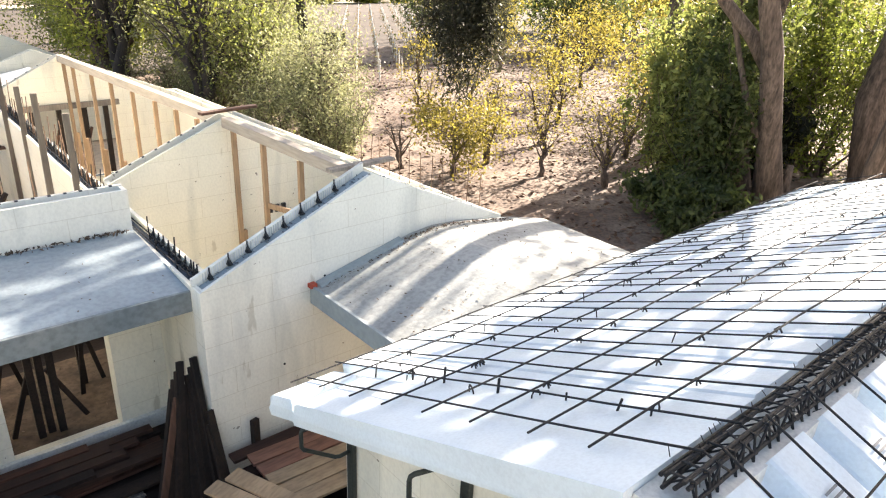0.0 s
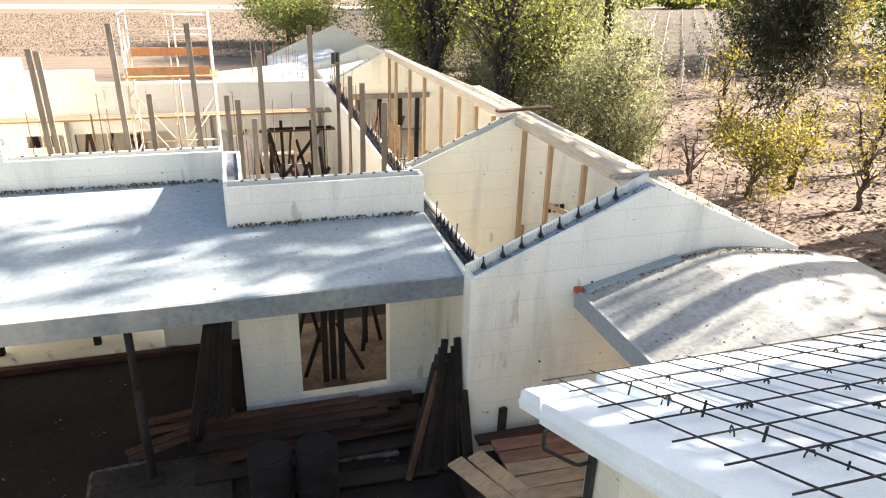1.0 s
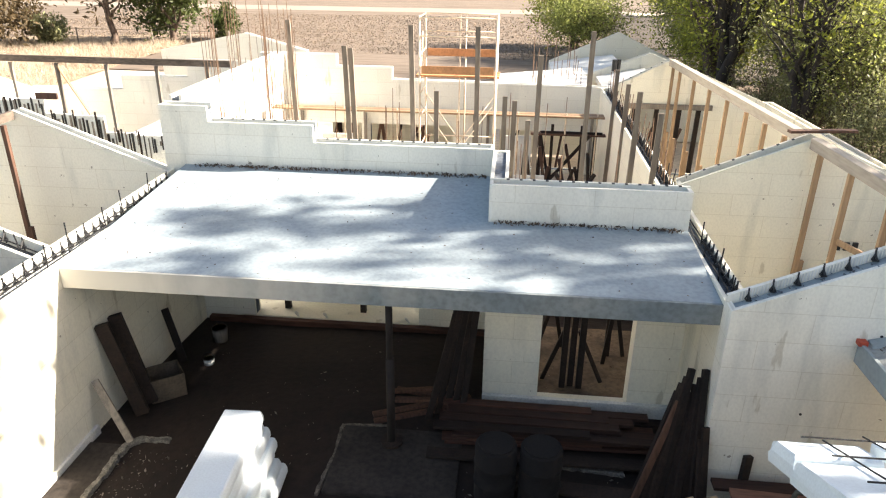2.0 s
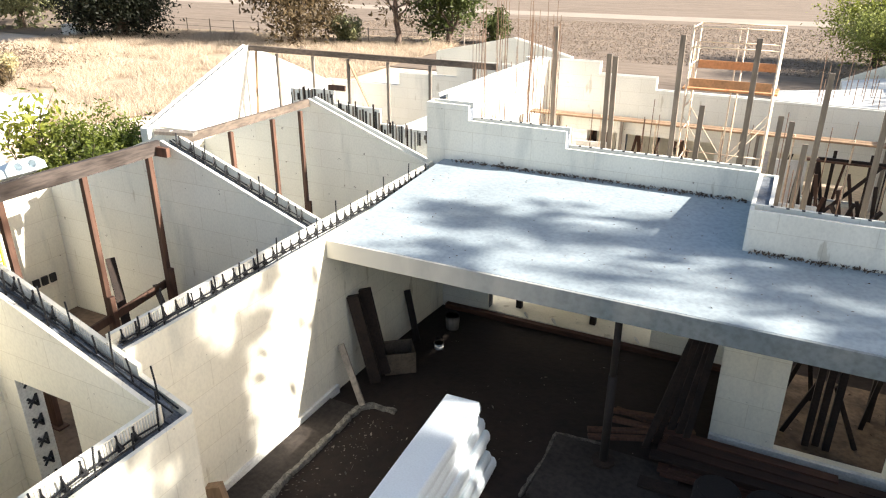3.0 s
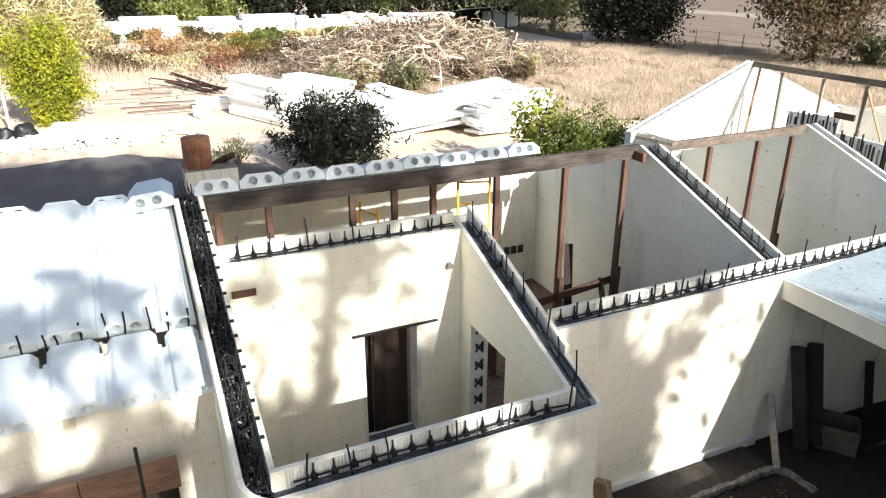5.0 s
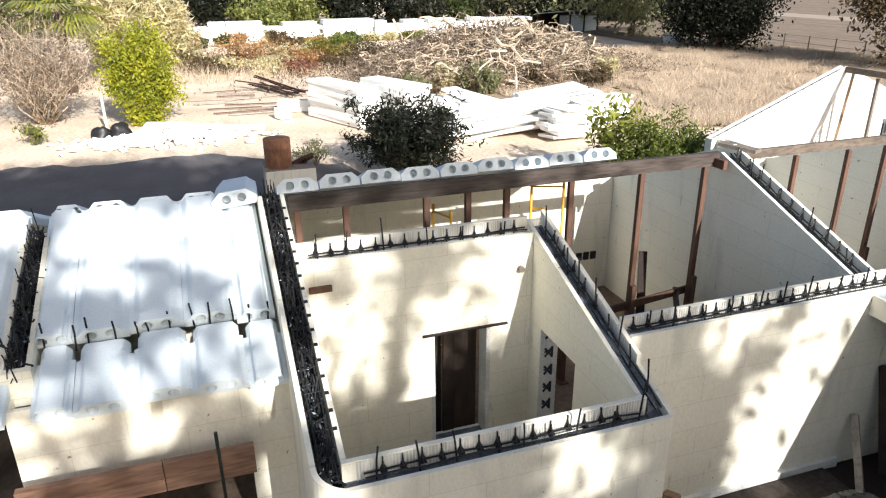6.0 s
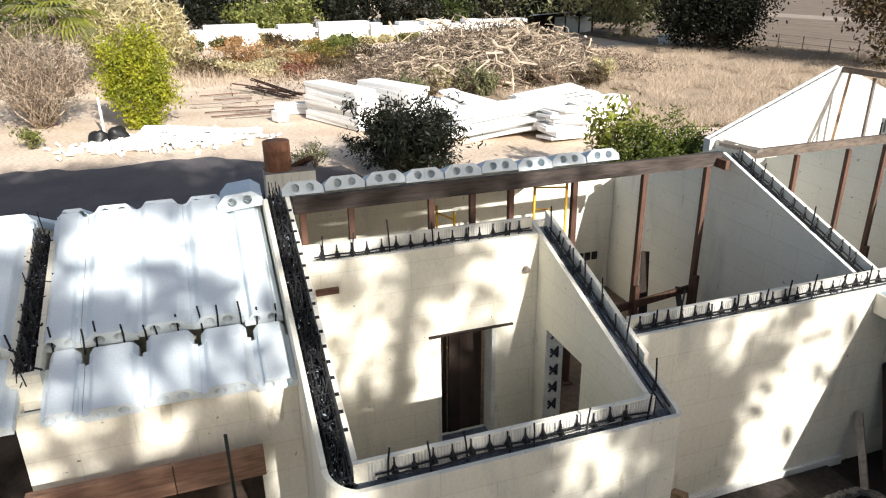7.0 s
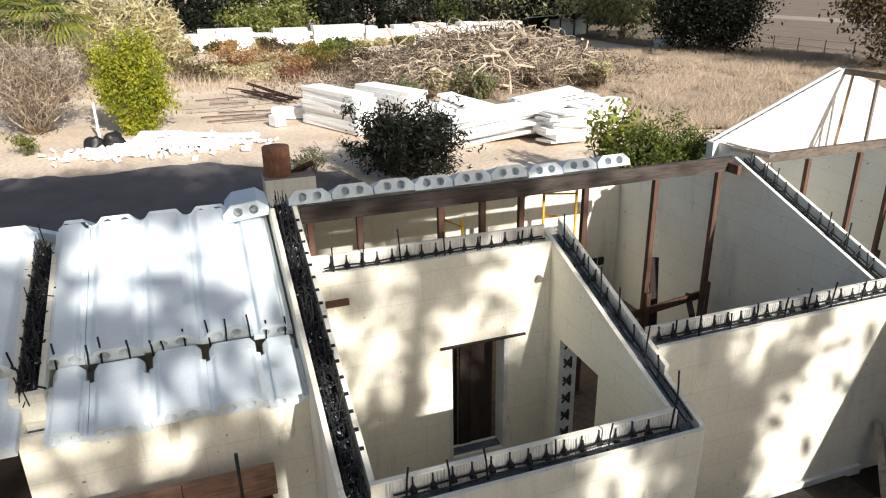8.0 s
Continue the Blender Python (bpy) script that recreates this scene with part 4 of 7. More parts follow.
# west wing: ridge beam along y, its posts
beam("ridge_beam", (-9.49, 0.80, 3.83), (-9.49, 8.12, 3.83), 0.24, 0.09, WOOD_BEAM, "long weathered brown ridge beam on posts", group="ridge beams")
beam("ridge_beam", (-9.49, 8.5, 3.84), (-9.49, 12.28, 3.86), 0.16, 0.09, MID_BEAM, "grey weathered ridge beam between gables", group="ridge beams")
beam("beam_pocket", (-9.7, 8.05, 3.78), (-9.2, 8.05, 3.78), 0.16, 0.08, WOOD, "short timber block under the ridge", "timber")
beam("beam_pocket", (-9.75, 8.35, 4.02), (-9.1, 8.6, 4.0), 0.06, 0.2, GREY_WOOD, "short grey plank over the ridge", "timber")
for y in (0.92, 1.62, 2.85, 3.52, 4.17, 5.30, 6.62, 7.88):
    post(-9.49, y, 0.02, 3.71)
for y in (9.84, 11.06, 11.98):
    post(-9.49, y, 0.02, 3.73, w=0.08)
beam("ledger", (-9.45, 6.2, 1.25), (-9.6, 8.05, 1.35), 0.14, 0.05, WOOD, "reddish board braced across the posts", "board")
beam("ledger", (-9.9, 7.9, 1.2), (-8.9, 7.2, 1.35), 0.09, 0.09, DARK_WOOD, "dark timber kicker at a post foot", "board")
beam("leaning_board", (-9.8, 7.15, 0.0), (-10.6, 7.6, 1.75), 0.05, 0.16, DARK_WOOD, "dark board leaning inside the room", "board")
beam("ledger", (-9.5, 11.6, 0.75), (-8.9, 12.2, 0.75), 0.2, 0.06, WOOD, "reddish board at a post foot", "board")


def scaffold_frame(x, y, z, w, h, rz, material, label, rungs=9):
    t = thing("scaffold", pose(x, y, z, 0, 0, rz), label, "scaffold", "scaffold frames")
    for sx in (-w / 2, w / 2):
        bm = bmesh.new()
        tube(bm, [(sx, 0, 0), (sx, 0, h)], 0.024, 8)
        part("leg", bm, material, t, smooth=True)
    for k in range(rungs):
        bm = bmesh.new()
        zz = h * (k + 0.6) / rungs
        tube(bm, [(-w / 2, 0, zz), (w / 2 if k % 2 == 0 else 0, 0, zz)], 0.017, 8)
        part("rung", bm, material, t, smooth=True)
    return t


scaffold_frame(-10.2, 5.25, -0.02, 0.55, 3.6, 70, YELLOW, "yellow steel scaffold frame standing in the room")
scaffold_frame(-11.0, 3.6, -0.02, 0.5, 3.0, 20, YELLOW, "yellow steel scaffold frame leaning in shade")
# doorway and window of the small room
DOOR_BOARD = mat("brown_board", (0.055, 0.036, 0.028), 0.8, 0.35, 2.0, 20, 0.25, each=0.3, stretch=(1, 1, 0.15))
beam("lintel", (-8.235, 2.38, 2.055), (-8.235, 3.68, 2.055), 0.03, 0.05, DARK_WOOD, "thin rusty lintel angle over the doorway", "lintel")
bm = bmesh.new()
for a, b in ((2.5, 2.56), (3.36, 3.42)):
    box(bm, -8.54, -8.25, a, b, 0.15, 2.028)
solo("door_jamb", bm, FOAM_OLD, "pale foam end caps of the doorway", kind="structure")
# Dark boards added to fill the doorway, standing in for its dim inside.
beam("door_prop", (-8.55, 2.85, 0.0), (-8.62, 2.9, 2.02), 0.06, 0.18, DARK_WOOD, "dark board added to darken the doorway", "board")
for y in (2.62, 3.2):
    beam("door_prop", (-8.75, y, 0.0), (-8.8, y + 0.03, 2.3), 0.04, 0.36, DOOR_BOARD, "dark brown board added to darken the doorway", "board")
beam("door_prop", (-9.0, 3.1, 0.0), (-9.05, 3.15, 2.4), 0.12, 0.05, DARK_WOOD, "dark board added to darken the doorway", "board")
jamb = thing("window_jamb", (-7.9, 4.2, 0.3), "cut foam wall end showing crossed black ties", "jamb", kind="structure")
bm = bmesh.new()
box(bm, 0.0, 0.008, -0.14, 0.148, 0.0, 1.75)
part("foam_cap", bm, FOAM_OLD, jamb)
for k in range(6):
    bm = bmesh.new()
    z = 0.16 + 0.30 * k
    bar(bm, (0.014, -0.06, z - 0.08), (0.014, 0.05, z + 0.06), 0.03, 0.02)
    bar(bm, (0.014, -0.06, z + 0.06), (0.014, 0.05, z - 0.08), 0.03, 0.02)
    bar(bm, (0.014, -0.065, z), (0.014, 0.065, z), 0.04, 0.02)
    bar(bm, (0.014, 0.055, z - 0.1), (0.014, 0.055, z + 0.08), 0.03, 0.02)
    part("tie", bm, TIE, jamb)
for k in range(3):
    bm = bmesh.new()
    box(bm, -12.74, -12.70, 7.36 + 0.18 * k, 7.49 + 0.18 * k, 0.74, 0.92)
    solo("outlet_box", bm, TIE, "small black wall box in pale foam", "outlet box", "outlet boxes", bevel=0.005)
for x, y in ((-8.24, 3.86),):
    bm = bmesh.new()
    tube(bm, [(0, 0, 0), (0.07, 0, 0)], 0.045, 12)
    solo("pipe_stub", bm, GREY_WOOD, "short pipe stub in the foam wall", "pipe", at=Matrix.Translation((x, y, 2.9)))
bm = bmesh.new()
box(bm, -8.248, -8.19, 0.85, 1.15, 2.98, 3.06)
solo("timber_block", bm, WOOD, "short timber block against the foam wall", "timber", bevel=0.005)

# east wing: ridge beam, posts
beam("ridge_beam", (5.40, 8.12, 3.84), (5.28, 12.38, 3.83), 0.19, 0.17, PALE_BEAM, "pale weathered ridge beam of the east wing", group="ridge beams")
beam("ridge_beam", (5.25, 12.72, 3.82), (4.80, 22.28, 3.77), 0.19, 0.17, PALE_BEAM, "pale weathered ridge beam of the east wing", group="ridge beams")
for y in (9.75, 11.05, 12.25):
    post(5.36, y, 0.02, 3.69, TAN_WOOD, 0.085, "tan timber shoring post")
for y in (13.6, 14.6, 15.7, 17.0, 18.4, 19.8, 21.3, 22.1):
    post(5.25 - 0.045 * (y - 12.7), y, 0.02, 3.66, TAN_WOOD, 0.085, "tan timber shoring post")
beam("ledger", (5.36, 11.1, 2.55), (5.9, 9.4, 2.55), 0.1, 0.04, TAN_WOOD, "tan board nailed across the posts", "board")
beam("ledger", (5.0, 12.3, 1.0), (5.6, 11.9, 1.0), 0.12, 0.05, TAN_WOOD, "tan board at a post foot", "board")
beam("plank", (4.95, 8.2, 3.99), (6.1, 8.25, 3.99), 0.05, 0.14, GREY_WOOD, "short grey plank lying over the gable peak", "plank", "ridge planks")
beam("plank", (4.85, 12.5, 4.0), (6.05, 12.7, 4.0), 0.05, 0.14, WOOD, "short brown plank lying over the gable peak", "plank", "ridge planks")
beam("leaning_board", (5.9, 15.1, 0.0), (6.6, 15.2, 2.2), 0.06, 0.3, DARK_WOOD, "dark boards leaning inside the wing", "board")
beam("leaning_board", (6.1, 15.5, 0.0), (6.7, 15.5, 2.3), 0.06, 0.25, DARK_WOOD, "dark boards leaning inside the wing", "board")
for k in range(3):
    bm = bmesh.new()
    box(bm, 6.03 + 0.15 * k, 6.12 + 0.15 * k, 12.35, 12.396, 1.86, 2.02)
    solo("outlet_box", bm, TIE, "small black wall box in cream foam", "outlet box", "outlet boxes", bevel=0.005)
# timbers in the wide opening of the far gable
beam("lintel", (3.6, 22.24, 2.42), (6.2, 22.24, 2.42), 0.16, 0.09, GREY_WOOD, "grey-brown lintel board over the wide opening", "lintel")
for x in (3.9, 4.6, 5.3, 5.9):
    beam("opening_post", (x, 22.75, 0.0), (x + 0.03, 22.75, 2.3), 0.14, 0.1, DARK_WOOD, "dark timber post in the wide opening", "post", "opening posts")
for x in (4.1, 5.0):
    beam("opening_brace", (x, 22.9, 0.0), (x + 0.5, 22.9, 1.6), 0.08, 0.06, WOOD, "reddish brace in the wide opening", "brace", "opening posts")
for x, z in ((4.6, 2.6), (5.0, 1.95), (5.5, 2.2), (6.4, 2.75), (3.9, 1.4), (6.0, 1.3)):
    bm = bmesh.new()
    tube(bm, [(0, 0, 0), (0, 0.012, 0)], 0.018, 8)
    solo("tie_hole", bm, TIE, "small dark round hole in the foam face", "hole", "tie holes", at=pose(x, 7.79, z))
# rods over the east wall
for k in range(12):
    bm = bmesh.new()
    tube(bm, [(0, 0, 0), (rnd.uniform(-0.04, 0.04), rnd.uniform(-0.04, 0.04), 0.7)], 0.008, 5)
    solo("rebar_rod", bm, RUST, "thin rusty rod standing over the outer wall", "rebar", "rods on the outer wall", at=pose(7.95, 8.2 + 0.33 * k, 2.75))

for k in range(30):
    bm = bmesh.new()
    tube(bm, [(0, 0, 0), (rnd.uniform(-0.05, 0.05), rnd.uniform(-0.05, 0.05), rnd.uniform(0.5, 1.05))], 0.010, 5)
    solo("rebar_rod", bm, RUST, "thin rusty rod standing in the wing wall", "rebar", "rods on the outer wall", at=pose(2.95, 12.6 + 0.32 * k, 2.72))

# cross wing
beam("ridge_beam", (-17.2, 19.2, 3.86), (-7.9, 19.2, 3.84), 0.18, 0.09, MID_BEAM, "brown ridge beam of the cross wing", group="ridge beams")
for x in (-16.0, -14.5, -13.1, -11.6, -10.1, -8.6):
    post(x, 19.2, 0.02, 3.74, GREY_WOOD, 0.085, "grey timber post under the cross wing ridge")
beam("brace", (-13.1, 19.2, 3.7), (-11.6, 19.2, 0.9), 0.03, 0.09, TAN_WOOD, "thin tan diagonal brace", "brace")
beam("brace", (-16.9, 19.2, 3.8), (-16.2, 18.0, -0.1), 0.03, 0.09, TAN_WOOD, "thin tan diagonal brace", "brace")
icf("wall_cross_front", "low foam wall joining the wings", "x", 14.6, 14.89, [(-17.2, 2.0), (-13.03, 2.05)])
# stepped forms behind gable three
forms = thing("wall_forms", (0, 0, 0), "stepped foam wall forms with dark plastic ties", "wall", kind="structure")
for k, (x, z) in enumerate(((-10.1, 4.02), (-9.5, 4.06), (-8.9, 3.78), (-8.3, 3.76), (-7.7, 3.44), (-7.1, 3.40))):
    bm = bmesh.new()
    box(bm, x - 0.3, x + 0.3, 12.85, 12.91, -0.1, z)
    part("foam_skin", bm, FOAM_OLD, forms)
    for j in range(8):
        bm = bmesh.new()
        u, w = x - 0.27 + 0.077 * j + rnd.uniform(-0.03, 0.03), rnd.uniform(0.006, 0.026)
        box(bm, u - w, u + w, 12.835 - 0.01 * (j % 2), 12.848, z - rnd.uniform(0.15, 0.7), z + rnd.uniform(-0.12, 0.12))
        part("tie", bm, (TIE, DARK_WOOD, GREY_WOOD)[(j * 2 + k) % 3], forms)
beam("timber_block", (-9.35, 12.88, 4.12), (-8.9, 12.88, 4.12), 0.12, 0.05, WOOD, "reddish timber behind the gable", "timber")

# ---- far court ----
solo("court_floor", (lambda b: (box(b, -7.5, 2.8, 13.3, 22.7, -0.12, -0.02), b)[1])(bmesh.new()), DIRT, "pale dusty floor of the far court", kind="structure")


PALE_PLANK = mat("weathered_plank", (0.30, 0.25, 0.20), 0.85, 0.45, 2.0, 20, 0.3, each=0.25, stretch=(1, 1, 0.12))


def prop(x, y, z0, z1, material, w, lean, label):
    bm = bmesh.new()
    bar(bm, (0, 0, 0), (lean[0], lean[1], z1 - z0), w, w * 0.5, (1, 0, 0))
    solo("upright_plank", bm, material, label, "plank", "upright planks", bevel=0.004, at=Matrix.Translation((x, y, z0)))


for x, y, z1, ln in ((-4.7, 15.0, 5.45, -0.12), (-3.52, 15.0, 4.95, -0.1), (-3.4, 15.05, 4.9, -0.1), (-2.1, 15.0, 5.4, -0.08), (-0.72, 15.0, 5.4, -0.05), (-1.65, 15.0, 4.05, 0.02), (0.54, 15, 4.85, 0.02),
                     (-0.15, 15, 3.98, 0.0), (0.03, 15.1, 3.87, 0.03), (0.33, 14.9, 3.5, 0.03), (1.6, 15, 5.35, 0.0), (2.72, 15.6, 4.05, 0.06), (2.74, 13.2, 4.1, 0.04), (2.75, 17.4, 3.9, 0.05), (2.73, 19.3, 3.95, 0.05), (2.5, 14.2, 4.3, 0.03)):
    prop(x, y, 0.0, z1, PALE_PLANK, 0.105, (ln, 0.0), "grey weathered plank standing upright in the court")
rods = random.Random(44)
for k in range(62):
    y = rods.uniform(13.6, 20.2)
    x = -y * rods.uniform(0.315, 0.455)
    bm = bmesh.new()
    tube(bm, [(0, 0, 0), (rods.uniform(-0.1, 0.1), rods.uniform(-0.1, 0.1), rods.uniform(3.9, 6.4))], 0.0075, 5)
    solo("rebar_rod", bm, RUST, "tall thin rusty rod standing in the far court", "rebar", "tall rods", at=pose(x, y, 0))
for k in range(34):
    x, y = rnd.uniform(-5.2, 2.4), rnd.uniform(13.4, 21.5)
    bm = bmesh.new()
    tube(bm, [(0, 0, 0), (rnd.uniform(-0.06, 0.06), 0, rnd.uniform(2.4, 3.4))], 0.011, 5)
    solo("rebar_rod", bm, RUST, "thin rusty rod standing in the far court", "rebar", "tall rods", at=pose(x, y, 0))
for y, z, x0, x1 in ((20.6, 2.42, -7.2, 2.7), (20.35, 2.42, -7.2, 2.7), (22.62, 1.95, -7.5, 2.8)):
    beam("scaffold_plank", (x0, y, z), (x1, y, z), 0.05, 0.22, TAN_WOOD, "tan plank walkway along the far wall", "plank", "walkway planks")
for x in (-6.5, -5.0, -3.4, -1.6, 0.2, 1.6, 2.5):
    bm = bmesh.new()
    tube(bm, [(0, 0, 0), (0, 0, 2.5)], 0.024, 6)
    solo("scaffold_pole", bm, CREAM_STEEL, "cream steel scaffold pole", "scaffold", "scaffold poles", at=pose(x, 20.4, 0))


for x in (-7.0, -4.85, -1.2, -0.75, 2.62):
    beam("walkway_post", (x, 22.62, -0.02), (x, 22.62, 1.924), 0.09, 0.09, GREY_WOOD, "grey timber post under the wall walkway", "post", "walkway posts")
back = random.Random(17)
for k in range(13):
    x = (-6.4 + 0.4 * k) if k < 10 else (0.0 + 0.8 * (k - 10))
    beam("room_timber", (x, 23.5 + back.uniform(0, 0.8), -0.1), (x + back.uniform(-0.35, 0.35), 23.6 + back.uniform(0, 0.8), back.uniform(1.0, 1.9)), back.uniform(0.08, 0.16), 0.06, back.choice((DARK_WOOD, BOARD, WOOD)), "dark timber standing in the far room", "timber", "far room timbers")


def tower(x0, x1, y0, y1):
    t = thing("scaffold_tower", (x0, y0, 0), "tall cream scaffold tower with orange planks", "scaffold")
    w, d = x1 - x0, y1 - y0
    for x in (0, w):
        for y in (0, d):
            bm = bmesh.new()
            tube(bm, [(x, y, 0), (x, y, 5.35 - (0.1 if y else 0))], 0.026, 8)
            part("leg", bm, CREAM_STEEL, t, smooth=True)
        for z in (1.2, 2.0, 2.8, 3.4, 4.4, 5.3):
            bm = bmesh.new()
            tube(bm, [(x, 0, z), (x, d, z)], 0.018, 6)
            part("rung", bm, CREAM_STEEL, t, smooth=True)
        bm = bmesh.new()
        tube(bm, [(x, 0.1, 3.4), (x, d / 2, 4.9), (x, d - 0.1, 3.4)], 0.015, 6)
        part("brace", bm, CREAM_STEEL, t, smooth=True)
    for y in (0, d):
        for z in (5.3, 4.85, 2.0):
            bm = bmesh.new()
            tube(bm, [(0, y, z), (w, y, z)], 0.018, 6)
            part("rail", bm, CREAM_STEEL, t, smooth=True)
        for a, b in (((0, y, 0.5), (w, y, 3.2)), ((w, y, 0.5), (0, y, 3.2))):
            bm = bmesh.new()
            tube(bm, [a, b], 0.013, 6)
            part("cross_brace", bm, CREAM_STEEL, t, smooth=True)
    for y, z in ((0.05, 3.83), (0.35, 3.83), (0.65, 3.83)):
        bm = bmesh.new()
        box(bm, -0.1, w + 0.1, y, y + 0.27, z, z + 0.05)
        part("plank", bm, ORANGE, t, bevel=0.006)
    for y, z in ((0.0, 3.92), (d, 4.2)):
        bm = bmesh.new()
        box(bm, 0.05, w - 0.05, y - 0.02, y + 0.02, z, z + 0.2)
        part("toe_board", bm, ORANGE, t, bevel=0.004)
    for x in (w * 0.48, w * 0.56):
        bm = bmesh.new()
        tube(bm, [(x, d, 0), (x, d, 5.3)], 0.02, 6)
        part("pole", bm, CREAM_STEEL, t, smooth=True)


tower(-2.4, -0.45, 18.0, 19.3)
# rooms behind the far wall
for x0, x1 in ((-6.6, -1.4), (-0.4, 2.7)):
    bm = bmesh.new()
    box(bm, x0, x1, 25.0, 25.2, 0, 2.4)
    solo("wall_back_room", bm, CREAM, "cream foam wall deep in the far room", kind="structure")
for x, y, w, h in ((-5.9, 20.9, 1.0, 1.5), (0.1, 18.2, 0.9, 1.2), (-0.2, 21.8, 0.9, 1.4)):
    bm = bmesh.new()
    box(bm, 0, w, 0, 0.12, 0, h)
    solo("foam_sheet", bm, FOAM_OLD, "pale foam sheet standing in the court", "foam sheet", "foam sheets", bevel=0.01, at=pose(x, y, 0, -8, 0, 5))
for a, b in (((1.2, 21.0, 0.2), (2.3, 20.2, 1.9)), ((0.9, 20.5, 1.9), (2.7, 20.5, 1.9)), ((1.3, 21.5, 0), (1.3, 21.6, 1.9)), ((2.2, 21.4, 0), (2.2, 21.5, 1.9)), ((1.0, 16.5, -0.02), (2.2, 17.4, 1.6)), ((2.3, 16.5, -0.02), (1.2, 17.4, 1.6)), ((0.4, 21.0, 0), (0.5, 21.0, 1.8)), ((-3.0, 21.9, 0), (-2.6, 21.9, 1.4)), ((-2.6, 21.9, 0), (-3.0, 21.9, 1.4))):
    beam("formwork_timber", a, b, 0.09, 0.07, DARK_WOOD, "dark formwork timber in the far court", "timber", "formwork timbers")
for x in (0.9, 2.5):
    beam("formwork_timber", (x, 20.5, -0.02), (x, 20.5, 1.834), 0.09, 0.09, DARK_WOOD, "dark formwork timber in the far court", "timber", "formwork timbers")
beam("scaffold_plank", (0.6, 20.5, 1.86), (2.79, 20.5, 1.86), 0.05, 0.25, WOOD, "reddish plank on the formwork", "plank", "walkway planks")
for k in range(12):
    x, y = 0.7 + 0.15 * k, 19.0 + 1.6 * rnd.random()
    beam("formwork_timber", (x, y, -0.02), (x + rnd.uniform(-0.4, 0.4), y + rnd.uniform(-0.3, 0.3), rnd.uniform(1.0, 1.85)), 0.09, 0.07, rnd.choice((DARK_WOOD, DARK_WOOD, WOOD)), "dark formwork timber in the far court", "timber", "formwork timbers")
# Deck hidden from view, added only to darken the far room's openings.
bm = bmesh.new()
box(bm, -7.4, -1.2, 22.995, 25.9, 2.3, 2.45)
solo("roof_back_room", bm, FOAM_OLD, "unseen foam deck added to darken the far room openings", kind="structure")
# low deck roofs past the far wall
for x0, x1, y0, y1, z0, z1 in ((-0.6, 2.6, 23.2, 27.6, 2.45, 2.75), (3.2, 5.0, 23.0, 27.9, 2.4, 2.75), (1.6, 4.4, 28.4, 32.8, 2.2, 2.6)):
    bm = bmesh.new()
    hexa(bm, [(x0, y0, z0 - 0.2), (x1, y0, z1 - 0.2), (x1, y1, z1 - 0.2), (x0, y1, z0 - 0.2)], [(x0, y0, z0), (x1, y0, z1), (x1, y1, z1), (x0, y1, z0)])
    solo("roof_deck_far", bm, FOAM_OLD, "pale foam deck roof at the far end", kind="structure")
for x, y in ((3.6, 26), (3.75, 26.1)):
    bm = bmesh.new()
    tube(bm, [(0, 0, 0), (0, 0, 0.4)], 0.09, 8)
    solo("vent_pipe", bm, TIE, "short black vent pipe on the far roof", "pipe", "vent pipes", at=pose(x, y, 2.9))
for k in range(14):
    bm = bmesh.new()
    tube(bm, [(0, 0, 0), (rnd.uniform(-0.05, 0.05), 0, rnd.uniform(0.8, 1.6))], 0.012, 5)
    solo("rebar_rod", bm, RUST, "thin rusty rod over the far wall", "rebar", "tall rods", at=pose(rnd.uniform(0.6, 2.4), rnd.uniform(23.4, 27.2), 2.5))


# ---- courtyard and porch things ----
def court_z(y):
    return -0.06 - 0.07 * max(0.0, y - 9.3)


CARD = mat("dusty_cardboard", (0.13, 0.10, 0.072), 0.9, 0.35, 5, 25, 0.1)
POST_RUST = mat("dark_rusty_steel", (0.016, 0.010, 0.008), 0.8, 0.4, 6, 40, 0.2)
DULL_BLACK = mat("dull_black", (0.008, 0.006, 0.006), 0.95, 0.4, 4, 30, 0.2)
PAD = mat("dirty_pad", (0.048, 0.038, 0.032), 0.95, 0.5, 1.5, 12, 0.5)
def jack_post():
    t = thing("steel_post", (-1.55, 8.34, 0), "dark rusty steel jack post under the porch roof", "post")
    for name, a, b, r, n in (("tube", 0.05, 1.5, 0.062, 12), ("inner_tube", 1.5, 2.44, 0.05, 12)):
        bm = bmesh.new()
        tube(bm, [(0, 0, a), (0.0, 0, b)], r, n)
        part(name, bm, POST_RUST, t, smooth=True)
    for name, z in (("base_plate", 0.02), ("top_plate", 2.445)):
        bm = bmesh.new()
        if z < 1:
            tube(bm, [(0, 0, z), (0, 0, z + 0.04)], 0.17, 14)
        else:
            box(bm, -0.17, 0.17, -0.08, 0.08, z, z + 0.02)
        part(name, bm, DARK_WOOD, t)


jack_post()


def lumber(name, rows, label, origin=(0, 0, 0), group="", material=None):
    """A pile of boards: rows of (x0, x1, y, z, width, depth, turn)."""
    t = thing(name, origin, label, "lumber", group)
    for x0, x1, y, z, w, d, turn in rows:
        bm = bmesh.new()
        box(bm, -(x1 - x0) / 2, (x1 - x0) / 2, -w / 2, w / 2, 0, d)
        part("board", bm, material or BOARD, t, bevel=0.004, at=pose((x0 + x1) / 2, y, z, 0, 0, turn))
    return t


